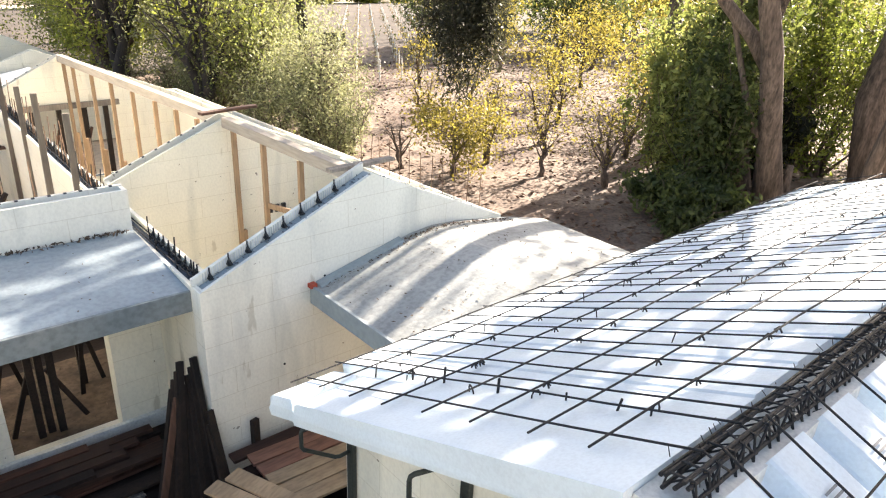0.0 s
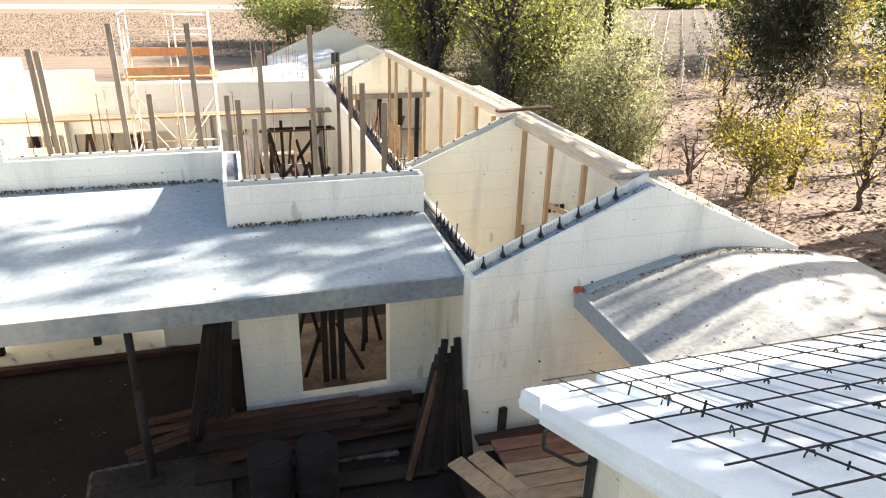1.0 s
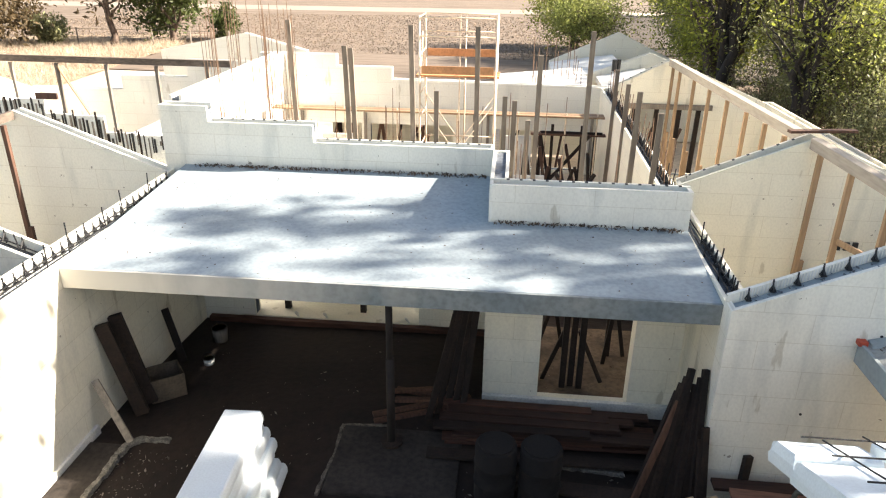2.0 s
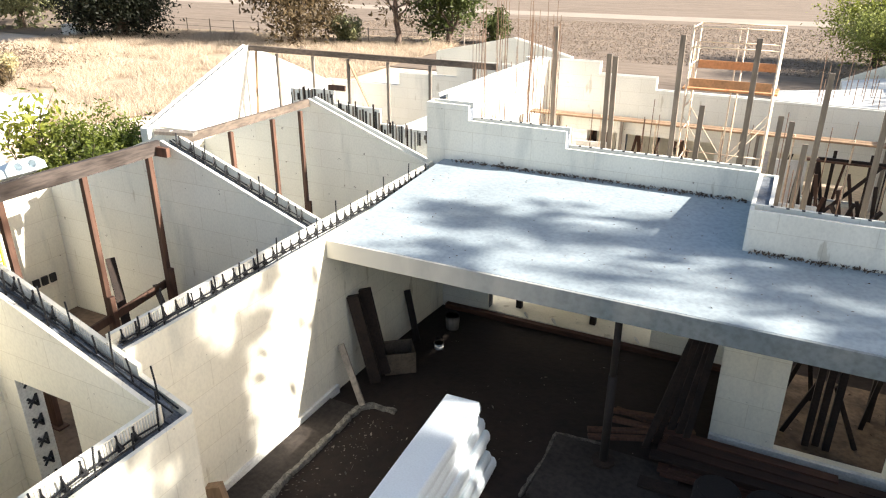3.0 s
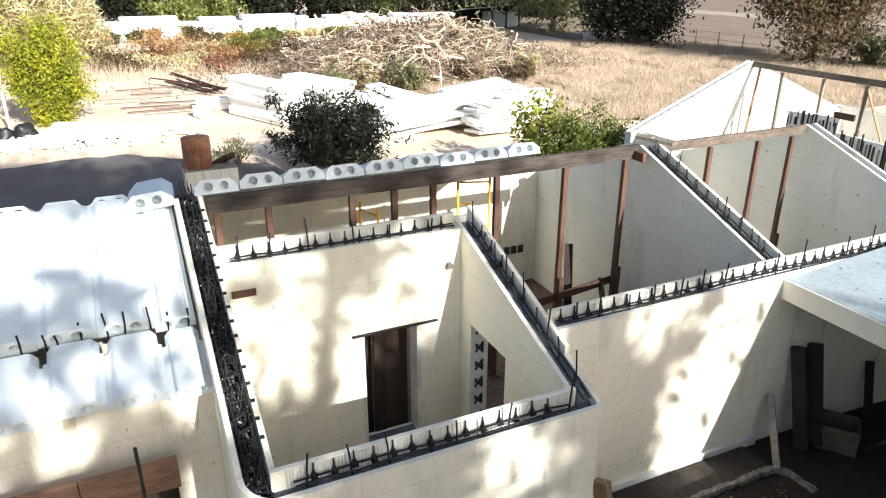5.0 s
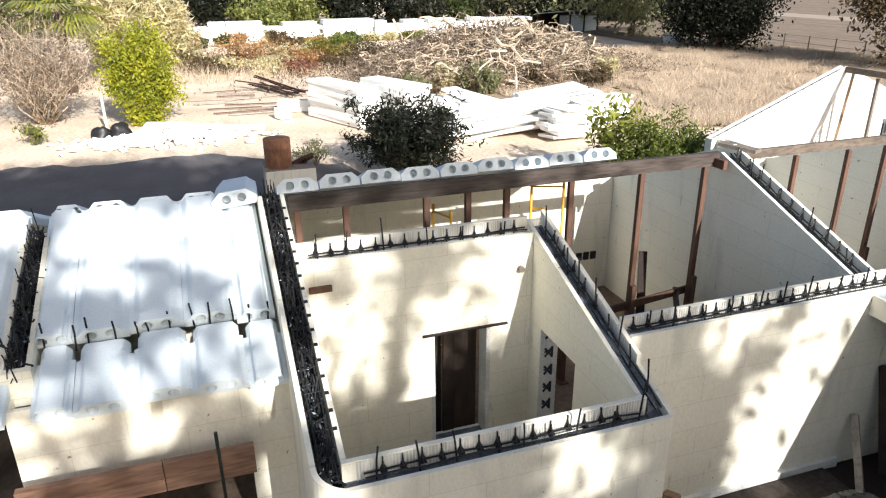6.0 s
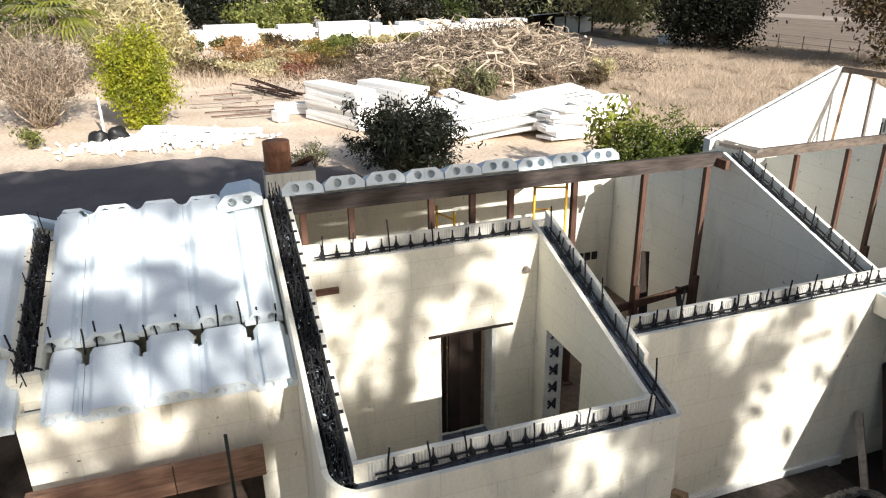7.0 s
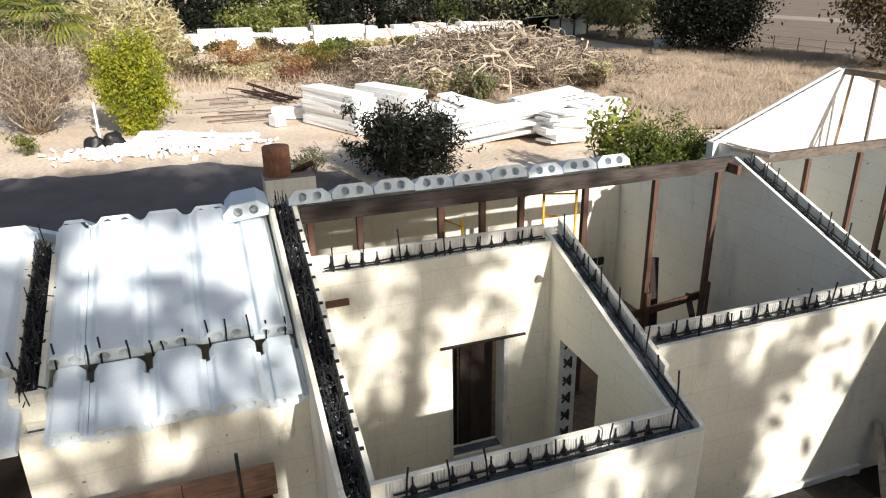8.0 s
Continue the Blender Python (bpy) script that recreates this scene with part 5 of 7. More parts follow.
rows = []
for layer in range(5):
    for k in range(4):
        L = rnd.uniform(2.2, 3.2)
        x0 = rnd.uniform(-1.0, -0.4)
        rows.append((x0, x0 + L, 8.55 + 0.2 * k, 0.0 + 0.055 * layer, 0.16, 0.05, rnd.uniform(-2, 2)))
lumber("lumber_pile", rows, "low pile of dark reddish boards by the porch wall")
rows = [(-1.85 + rnd.uniform(-0.2, 0.2), -0.5 + rnd.uniform(-0.2, 0.3), 9.2 + 0.11 * k, court_z(9.2 + 0.11 * k) + 0.02 + 0.035 * (k % 3), 0.1, 0.05, rnd.uniform(-25, 25)) for k in range(6)]
lumber("lumber_scraps", rows, "loose scraps of reddish boards on the dirt", material=WOOD)
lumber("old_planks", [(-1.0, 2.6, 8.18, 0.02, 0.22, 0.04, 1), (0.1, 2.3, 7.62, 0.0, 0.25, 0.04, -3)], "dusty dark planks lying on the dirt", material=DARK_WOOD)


def leaning(name, feet, heads, w, d, material, label, group=""):
    t = thing(name, feet[0], label, "lumber", group)
    for f, h in zip(feet, heads):
        o = Vector(feet[0])
        bm = bmesh.new()
        bar(bm, Vector(f) - o, Vector(h) - o, w, d, (1, 0.4, 0))
        part("board", bm, material, t, bevel=0.004)
    return t


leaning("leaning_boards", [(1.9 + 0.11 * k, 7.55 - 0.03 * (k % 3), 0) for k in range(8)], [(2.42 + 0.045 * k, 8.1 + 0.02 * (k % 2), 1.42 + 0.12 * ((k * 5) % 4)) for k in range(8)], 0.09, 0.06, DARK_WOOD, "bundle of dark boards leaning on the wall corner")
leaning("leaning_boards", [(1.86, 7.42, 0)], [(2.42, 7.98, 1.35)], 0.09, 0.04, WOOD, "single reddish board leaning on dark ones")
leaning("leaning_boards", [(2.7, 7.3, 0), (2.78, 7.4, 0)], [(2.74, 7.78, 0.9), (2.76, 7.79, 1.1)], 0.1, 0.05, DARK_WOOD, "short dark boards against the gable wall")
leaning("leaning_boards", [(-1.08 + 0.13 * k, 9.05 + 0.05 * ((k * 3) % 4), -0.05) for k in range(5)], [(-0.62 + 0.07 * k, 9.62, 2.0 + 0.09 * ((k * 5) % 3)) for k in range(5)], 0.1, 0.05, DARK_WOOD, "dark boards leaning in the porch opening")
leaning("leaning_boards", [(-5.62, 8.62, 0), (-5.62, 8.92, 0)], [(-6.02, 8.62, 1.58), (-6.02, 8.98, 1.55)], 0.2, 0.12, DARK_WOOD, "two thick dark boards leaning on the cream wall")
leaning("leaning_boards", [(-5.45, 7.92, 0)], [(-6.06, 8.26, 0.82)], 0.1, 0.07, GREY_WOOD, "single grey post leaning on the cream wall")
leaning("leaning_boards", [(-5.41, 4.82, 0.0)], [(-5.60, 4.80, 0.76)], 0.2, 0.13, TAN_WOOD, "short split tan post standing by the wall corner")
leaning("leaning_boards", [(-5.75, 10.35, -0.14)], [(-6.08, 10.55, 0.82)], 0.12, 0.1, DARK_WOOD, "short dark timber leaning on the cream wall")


def carton():
    t = thing("carton", pose(-5.56, 9.3, -0.07, 0, 0, 38), "open battered cardboard box on the dirt floor", "box")
    for x0, x1, y0, y1 in ((-0.28, 0.28, -0.25, -0.235), (-0.28, 0.28, 0.235, 0.25), (-0.28, -0.265, -0.235, 0.235), (0.265, 0.28, -0.235, 0.235)):
        bm = bmesh.new()
        box(bm, x0, x1, y0, y1, 0, 0.42)
        part("side", bm, CARD, t)
    bm = bmesh.new()
    box(bm, -0.28, 0.28, -0.25, 0.25, 0, 0.01)
    part("bottom", bm, CARD, t)


carton()


def bucket(x, y, r, h, material, label):
    t = thing("bucket", (x, y, court_z(y)), label, "bucket", "buckets")
    bm = bmesh.new()
    tube(bm, [(0, 0, 0), (0, 0, h), (0, 0, h), (0, 0, h - 0.02), (0, 0, 0.03)], [r * 0.85, r, r * 0.94, r * 0.93, r * 0.8], 16)
    shell = part("shell", bm, material, t, smooth=True)
    bm = bmesh.new()
    tube(bm, [(r * math.cos(a), 0.02, h + 0.12 * math.sin(a)) for a in [i * math.pi / 8 for i in range(9)]], 0.006, 5)
    part("handle", bm, REBAR, shell)


bucket(-5.4, 11.2, 0.15, 0.30, GREY_WOOD, "grey plastic bucket by the porch wall")
bucket(-5.25, 10.3, 0.1, 0.12, FOAM_OLD, "small pale pail on the dirt")
for x in (0.02, 0.62):
    t = thing("barrel", (x, 7.45, -0.03), "dark drum standing in the dim courtyard", "barrel", "dark drums")
    bm = bmesh.new()
    tube(bm, [(0, 0, z) for z in (0, 0.02, 0.28, 0.3, 0.32, 0.58, 0.6, 0.62, 0.86, 0.88)], [0.27, 0.28, 0.28, 0.295, 0.28, 0.28, 0.295, 0.28, 0.28, 0.27], 18)
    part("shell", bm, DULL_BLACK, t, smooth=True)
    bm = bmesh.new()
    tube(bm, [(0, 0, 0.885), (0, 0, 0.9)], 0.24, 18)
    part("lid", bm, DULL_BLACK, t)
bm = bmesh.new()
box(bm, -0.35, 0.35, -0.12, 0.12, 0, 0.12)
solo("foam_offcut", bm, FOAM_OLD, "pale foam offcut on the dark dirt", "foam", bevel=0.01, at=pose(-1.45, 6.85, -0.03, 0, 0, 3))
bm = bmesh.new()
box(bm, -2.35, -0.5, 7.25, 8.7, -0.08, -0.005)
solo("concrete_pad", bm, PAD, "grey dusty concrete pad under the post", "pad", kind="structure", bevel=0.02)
PAD_EDGE = [(-2.42, 7.2, -0.05), (-2.36, 8.0, -0.05), (-2.4, 8.72, -0.05), (-1.6, 8.8, -0.05)]
stack = thing("foam_stack", pose(-3.12, 6.1, 0.06, 0, 0, 3), "stack of white foam deck panels on the courtyard dirt", "foam stack")
SHORT = foam_panel_mesh(3.0, 0.56, 0.15, 0.025, holes=False)
for k in range(7):
    part("foam_panel", SHORT, FOAM, stack, at=pose(-0.24 + 0.04 * (6 - k) + 0.02 * (k % 2), -1.55 - 0.03 * ((k * 3) % 4), 0.154 * k - 0.06, 0, 0, 0.6 * (k % 3)))

# footing along the left wall
bm = bmesh.new()
box(bm, -6.118, -6.06, 4.4, 8.15, -0.1, 0.09)
solo("baseboard", bm, FOAM_OLD, "pale strip along the wall foot", kind="structure", bevel=0.008)
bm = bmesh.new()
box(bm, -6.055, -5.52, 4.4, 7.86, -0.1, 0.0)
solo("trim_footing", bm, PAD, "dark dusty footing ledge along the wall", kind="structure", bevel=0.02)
def crumbled_edge(name, path, w, h, seed, label, material):
    """A broken low concrete edge: one rough strip of uneven width and height along a path."""
    kr = random.Random(seed)
    rows = []
    for a, b in zip(path, path[1:]):
        a, b = Vector(a), Vector(b)
        n = max(2, int((b - a).length / 0.04))
        d = (b - a).normalized()
        side = Vector((-d.y, d.x, 0))
        for k in range(n):
            c = a.lerp(b, k / n)
            wave = noise.noise(c * 3.1 + Vector((seed, 0, 0))) + 0.6 * noise.noise(c * 11)
            c = c + side * (0.016 * wave + kr.uniform(-0.005, 0.005))
            ww, hh = w * (1 + 0.45 * noise.noise(c * 9.0)) * kr.uniform(0.8, 1.2), h * (1 + 0.22 * noise.noise(c * 8.0 + Vector((5, 0, 0)))) * kr.uniform(0.92, 1.08)
            up = Vector((0, 0, 1))
            rows.append([c - side * ww * 1.15 - up * 0.12, c - side * ww * 1.05 + up * hh * 0.8, c - side * ww * 0.8 + up * hh, c + side * ww * 0.7 + up * hh * kr.uniform(0.85, 1.0), c + side * ww * 1.1 - up * 0.12])
    bm = bmesh.new()
    vs = [[bm.verts.new(p) for p in row] for row in rows]
    for p, q in zip(vs, vs[1:]):
        for k in range(4):
            bm.faces.new((p[k], p[k + 1], q[k + 1], q[k]))
    bm.faces.new(vs[0])
    bm.faces.new(vs[-1][::-1])
    bmesh.ops.recalc_face_normals(bm, faces=bm.faces[:])
    solo(name, bm, material, label, kind="structure")


crumbled_edge("trim_strip", [(-0.1, 8.25, -0.06), (0.57, 8.2, -0.06), (1.09, 8.15, -0.06), (1.9, 8.09, -0.06)], 0.045, 0.05, 13, "pale broken concrete strip in the dirt", mat("pale_kerb", (0.22, 0.20, 0.175), 0.95, 0.6, 7, 40, 0.5))
crumbled_edge("trim_mortar", [(-7.0, 4.20, 2.90), (-6.2, 4.20, 2.615), (-5.6, 4.20, 2.40), (-5.34, 4.20, 2.31)], 0.07, 0.05, 21, "rough blue-grey concrete filling the wall top", CORE)
crumbled_edge("trim_mortar", [(-6.26, 4.30, 2.70), (-6.26, 4.75, 2.71)], 0.07, 0.08, 22, "rough blue-grey concrete at the wall junction", CORE)
crumbled_edge("trim_pad_edge", PAD_EDGE, 0.03, 0.035, 9, "broken pale rim of the concrete pad", mat("pad_rim", (0.17, 0.145, 0.12), 0.95, 0.6, 9, 40, 0.5))
crumbled_edge("trim_kerb", [(-5.48, 4.4, -0.06), (-5.50, 6.2, -0.06), (-5.50, 7.86, -0.06), (-5.36, 8.04, -0.075), (-4.86, 8.08, -0.095)], 0.05, 0.075, 4, "rough pale concrete edge along the footing", mat("rough_kerb", (0.27, 0.25, 0.215), 0.95, 0.6, 9, 40, 0.6))
bm = bmesh.new()
box(bm, -6.0, -0.3, 12.06, 12.197, -0.5, -0.15)
solo("baseboard_porch", bm, BOARD, "reddish form board along the porch wall foot", kind="structure", bevel=0.008)
bm = bmesh.new()
box(bm, -0.25, 2.795, 9.47, 9.547, -0.1, 0.185)
solo("trim_sill", bm, FOAM_OLD, "pale concrete sill under the doorway", kind="structure", bevel=0.01)
bm = bmesh.new()
box(bm, -0.05, 2.715, 9.85, 12.15, -0.3, 0.03)
solo("floor_room", bm, mat("sandy_floor", (0.16, 0.108, 0.068), 0.95, 0.45, 2.2, 12, 0.7, other=(0.07, 0.046, 0.03)), "sandy floor of the room behind the porch", kind="structure")
bm = bmesh.new()
box(bm, 0.628, 0.64, 9.546, 9.844, 0.056, 2.5)
box(bm, 2.07, 2.082, 9.546, 9.844, 0.056, 2.5)
box(bm, 0.628, 2.082, 9.546, 9.844, 0.045, 0.055)
solo("door_jamb_porch", bm, CREAM, "cream foam lining of the porch doorway", kind="structure")
# The first wall is lengthened to stop sun slivers on the porch floor.
for x0, x1, y0, y1 in ((-0.24, -0.06, 9.845, 12.195), (2.72, 2.79, 9.86, 12.1)):
    bm = bmesh.new()
    box(bm, x0, x1, y0, y1, -0.4, 2.465 if x0 > 0 else 2.463)
    solo("wall_room_side", bm, CREAM, "cream foam side wall of the room", kind="structure")
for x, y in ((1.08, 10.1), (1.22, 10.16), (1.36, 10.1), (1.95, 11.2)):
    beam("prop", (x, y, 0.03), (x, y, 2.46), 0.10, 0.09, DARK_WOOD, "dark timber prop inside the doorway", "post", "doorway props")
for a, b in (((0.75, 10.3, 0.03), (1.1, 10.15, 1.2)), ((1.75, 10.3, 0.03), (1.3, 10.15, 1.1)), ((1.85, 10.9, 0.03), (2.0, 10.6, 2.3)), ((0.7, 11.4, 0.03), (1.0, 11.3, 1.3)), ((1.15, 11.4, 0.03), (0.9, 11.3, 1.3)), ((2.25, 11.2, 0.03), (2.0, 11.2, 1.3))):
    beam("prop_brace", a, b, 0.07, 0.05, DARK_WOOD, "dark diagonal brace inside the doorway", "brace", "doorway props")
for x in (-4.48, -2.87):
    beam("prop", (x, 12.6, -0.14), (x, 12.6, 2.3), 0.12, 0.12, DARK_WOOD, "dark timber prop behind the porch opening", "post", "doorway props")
for x in (-4.2, -1.9, -3.6):
    bm = bmesh.new()
    tube(bm, [(0, 0, 0), (0.02, 0.01, 0.02)], 0.1, 8)
    solo("rubble", bm, FOAM_OLD, "crumbled pale rubble on the sill", "rubble", "rubble lumps", at=pose(x, 12.3, -0.14))

# Cream slab added to give the low opening its bright strip.
bm = bmesh.new()
box(bm, -5.3, -1.4, 12.2, 13.3, -0.5, -0.13)
solo("sill_porch", bm, CREAM, "cream slab added so the low porch opening reads bright", kind="structure")
bm = bmesh.new()
box(bm, -4.72, -2.25, 13.32, 13.5, -0.5, 2.2)
solo("wall_past_porch", bm, CREAM, "cream foam wall past the low porch opening", kind="structure")
# Stub added behind the parapet to block sun from the low opening.
bm = bmesh.new()
box(bm, -1.3, -1.1, 12.5, 13.5, -0.3, 2.5)
solo("wall_court_stub", bm, CREAM, "short cream foam wall added to block sun from the low porch opening", kind="structure")
# Unseen deck, added to keep a sun streak off the porch floor.
bm = bmesh.new()
box(bm, -5.3, -1.1, 12.494, 13.31, 2.05, 2.2)
solo("ceiling_past_porch", bm, FOAM_OLD, "narrow foam deck added to keep sun off the porch floor", kind="structure")
# left rooms' floors
for x0, x1, y0, y1 in ((-12.74, -6.42, 0.78, 8.16), (-12.74, -6.52, 8.47, 12.29), (-12.7, -7.45, -9.0, 0.38), ):
    bm = bmesh.new()
    box(bm, x0, x1, y0, y1, -0.12, -0.01)
    solo("floor_room", bm, mat("room_dirt", (0.20, 0.14, 0.10), 0.95, 0.4, 1.0, 9, 0.6), "brown dirt floor inside the unfinished rooms", kind="structure")

# Pale colour chosen so this floor bounces light onto the gable walls.
bm = bmesh.new()
box(bm, 3.1, 7.78, 8.1, 22.2, -0.12, -0.01)
solo("floor_wing", bm, mat("bounce_slab", (0.42, 0.37, 0.31), 0.9, 0.3, 1.0, 9, 0.3), "pale slab floor of the east wing, set to bounce light", kind="structure")

# entry opening timbers
HEADER = mat("weathered_header_wood", (0.38, 0.215, 0.14), 0.85, 0.5, 2.5, 24, 0.3, each=0.25, stretch=(1, 0.15, 1))
t = thing("header_beam", (-6.75, -1.2, 1.56), "reddish laminated timber header beam on posts", "beam")
for z0, z1, x0, x1 in ((0.0, 0.17, -0.05, 0.05), (0.175, 0.36, -0.05, 0.05)):
    for y0, y1 in ((-1.28, 0.15), (0.16, 1.12)):
        bm = bmesh.new()
        box(bm, x0, x1, y0, y1, z0, z1)
        part("board", bm, HEADER, t, bevel=0.006)
bm = bmesh.new()
tube(bm, [(-6.72, -0.45, 0), (-6.70, -0.46, 2.2)], 0.02, 8)
solo("steel_rod", bm, GREEN_STEEL, "dark steel prop through the header", "prop")

# planks, brackets beside the gable wall
PALE_PLANK = mat("pale_plank", (0.66, 0.46, 0.28), 0.8, 0.3, 2.0, 22, 0.25, each=0.15, stretch=(0.3, 1, 1))
RED_PLANK = mat("red_plank", (0.36, 0.17, 0.11), 0.8, 0.4, 2.0, 22, 0.25, each=0.2, stretch=(0.2, 1, 1))
t = thing("plank_walk", (2.62, 6.85, 0.42), "pale tan scaffold planks on sleepers", "planks")
for k, (x, y, turn) in enumerate(((-0.05, 0.0, 24), (0.24, 0.03, 22))):
    bm = bmesh.new()
    box(bm, -0.125, 0.125, -1.5, 0.32, 0, 0.04)
    part("plank", bm, PALE_PLANK, t, bevel=0.006, at=pose(x, y, 0.02 * k, 0, 0, turn))
t = thing("plank_walk", (3.7, 6.7, 0.36), "worn brown scaffold planks along the wall", "planks")
for k in range(5):
    bm = bmesh.new()
    box(bm, -0.62, 0.9, -0.12, 0.12, 0, 0.045)
    part("plank", bm, (RED_PLANK, RED_PLANK, PALE_PLANK, PALE_PLANK, PALE_PLANK)[k], t, bevel=0.006, at=pose(0, 0.62 - 0.27 * k, 0.01 * k, 0, 0, -3 + 2 * (k % 2)))
for x, y, w in ((2.6, 6.5, 1.4), (3.3, 5.9, 1.6), (4.3, 6.4, 1.9)):
    bm = bmesh.new()
    box(bm, -0.05, 0.05, -w / 2, w / 2, -0.46, -0.002)
    solo("sleeper", bm, DARK_WOOD, "dark timber sleeper under the planks", "timber", "plank sleepers", bevel=0.006, at=pose(x, y, 0.36 if x > 3 else 0.42))
leaning("wall_timber", [(3.3, 7.62, 0.0)], [(3.36, 7.74, 0.72)], 0.12, 0.07, DARK_WOOD, "short dark timber standing against the gable wall")
lumber("base_planks", [(2.9, 4.9, 7.55, 0.35, 0.2, 0.05, 0), (2.9, 4.9, 7.3, 0.2, 0.2, 0.05, 0)], "dark planks along the gable wall foot")


def bracket(x, y, z):
    t = thing("steel_bracket", (x, y, z), "dark green steel guard rail bracket on the foam wall", "bracket", "rail brackets")
    bm = bmesh.new()
    tube(bm, [(-0.02, 0.0, 0.60), (-0.44, 0.12, 0.60), (-0.47, 0.13, 0.585), (-0.48, 0.13, 0.55), (-0.48, 0.13, 0.40), (-0.465, 0.12, 0.37), (-0.17, 0.04, 0.19), (-0.12, 0.03, 0.18), (0, 0, 0.22)], 0.021, 8)
    part("arm", bm, GREEN_STEEL, t, smooth=True)
    bm = bmesh.new()
    box(bm, -0.03, 0.02, -0.05, 0.05, -1.2, 0.62)
    part("channel", bm, GREEN_STEEL, t, bevel=0.004)


bracket(3.02, 4.70, 2.10)
bracket(3.02, 3.05, 2.70)
bracket(3.02, 2.0, 2.7)


# debris on the courtyard dirt and litter on the porch roof
def quads(c, size, r, flat=False, tall=1.0):
    """Many small leaf-shaped faces at the places c."""
    n = len(c)
    a, b = r.normal(size=(n, 3)), r.normal(size=(n, 3))
    if flat:
        a[:, 2] *= 0.15
        b[:, 2] *= 0.15
    a /= np.linalg.norm(a, axis=1, keepdims=True)
    b -= a * (a * b).sum(1, keepdims=True)
    b /= np.linalg.norm(b, axis=1, keepdims=True) + 1e-9
    s = (size * r.uniform(0.6, 1.4, n))[:, None]
    v = np.stack([c - a * s * tall, c + b * s * 0.42, c + a * s * tall, c - b * s * 0.42], 1).reshape(-1, 3)
    me = bpy.data.meshes.new("leaves")
    me.vertices.add(4 * n)
    me.vertices.foreach_set("co", v.astype(np.float32).ravel())
    me.loops.add(4 * n)
    me.loops.foreach_set("vertex_index", np.arange(4 * n, dtype=np.int32))
    me.polygons.add(n)
    me.polygons.foreach_set("loop_start", np.arange(0, 4 * n, 4, dtype=np.int32))
    me.update(calc_edges=True)
    return me


def dressed(me, material):
    me.materials.append(material)
    return me


def scatter_on(name, c, size, material, label, seed, flat=True):
    r = np.random.default_rng(seed)
    return solo(name, dressed(quads(np.asarray(c, float), size, r, flat), material), material, label, kind="stuff")


RUBBLE = mat("rubble", (0.34, 0.29, 0.24), 0.95, 0.4, 4, 30, 0.3, island=0.6)
LITTER_LEAF = mat("fallen_leaves", (0.16, 0.11, 0.075), 0.9, 0.4, 3, 30, 0, island=0.5)
r0 = np.random.default_rng(2)
knots = np.stack([r0.uniform(-5.6, 2.4, 26), r0.uniform(4.6, 11.8, 26)], 1)[r0.integers(0, 26, 300)] + r0.normal(size=(300, 2)) * 0.35
c = np.stack([knots[:, 0].clip(-5.9, 2.7), knots[:, 1].clip(4.5, 12.0), np.full(300, -0.025)], 1)[:150]
c[:, 2] -= 0.07 * np.maximum(0, c[:, 1] - 9.3)
near = np.stack([-5.55 + np.abs(r0.normal(size=260)) * 0.75, r0.uniform(4.3, 7.8, 260), np.full(260, -0.03)], 1)
scatter_on("court_debris", np.concatenate([c, near]), 0.013, RUBBLE, "pale chips strewn over dark dirt", 5)
scatter_on("court_debris", np.concatenate([c[::6], near[::6]]) + np.array([0.06, 0.05, 0.006]), 0.036, RUBBLE, "larger pale scraps on dark dirt", 25, False)
c = np.stack([r0.uniform(-6.0, 2.7, 300), 8.25 + 3.9 * r0.uniform(0, 1, 300) ** 0.8, np.zeros(300)], 1)
c = c[(c[:, 0] < -0.35) | (c[:, 1] < 10.2)]
c[:, 2] = 2.757 + 0.075 * (c[:, 1] - 8.15)
scatter_on("roof_litter", c, 0.018, LITTER_LEAF, "dry leaves scattered over the porch roof", 6)
c = np.concatenate([np.stack([r0.uniform(-5.9, -0.4, 600), 12.13 + 0.06 * r0.normal(size=600).clip(-1.5, 1), np.full(600, 3.065)], 1), np.stack([r0.uniform(-0.2, 2.7, 300), 10.19 + 0.05 * r0.normal(size=300).clip(-1.5, 1), np.full(300, 2.925)], 1)])
c[:, 2] += 0.02 * r0.uniform(0, 1, len(c))
c2 = np.stack([r0.uniform(0.1, 2.6, 150), r0.uniform(9.9, 12.0, 150), np.full(150, 0.037)], 1)
scatter_on("room_litter", c2, 0.03, LITTER_LEAF, "dark scraps and leaves on the sandy floor", 21)
scatter_on("wall_litter", c, 0.03, LITTER_LEAF, "line of dark leaf litter along the wall foot", 7, False)
xs = np.concatenate([r0.uniform(4.5, 8.5, 160), r0.uniform(4.5, 8.2, 540)])
c = np.stack([xs, np.concatenate([r0.uniform(5.0, 7.75, 160), 7.72 - np.abs(r0.normal(size=540)) * 0.07]), np.interp(xs, [4.4, 5.2, 6.1, 6.55, 7.1, 8.3, 9.2], [2.5, 2.7, 2.9, 2.95, 2.91, 2.72, 2.5]) + 0.012], 1)
scatter_on("awning_litter", c, 0.024, LITTER_LEAF, "dry leaves scattered over the low roof", 8)

u = r0.uniform(0, 1, 260)
c = np.stack([-9.5 + 4.2 * u, 0.58 + 0.07 * r0.normal(size=260).clip(-1.2, 1.2), 3.70 - 1.62 * u + r0.uniform(0.02, 0.25, 260)], 1)
scatter_on("cage_scraps", c, 0.02, SLAB, "grey mortar and paper scraps caught among the rebar", 15, False)
u = r0.uniform(0, 1, 130)
c = np.stack([-9.7 + 2.3 * u, -2.40 + 0.06 * r0.normal(size=130).clip(-1.2, 1.2), 3.56 - 0.8 * u + r0.uniform(0.04, 0.27, 130)], 1)
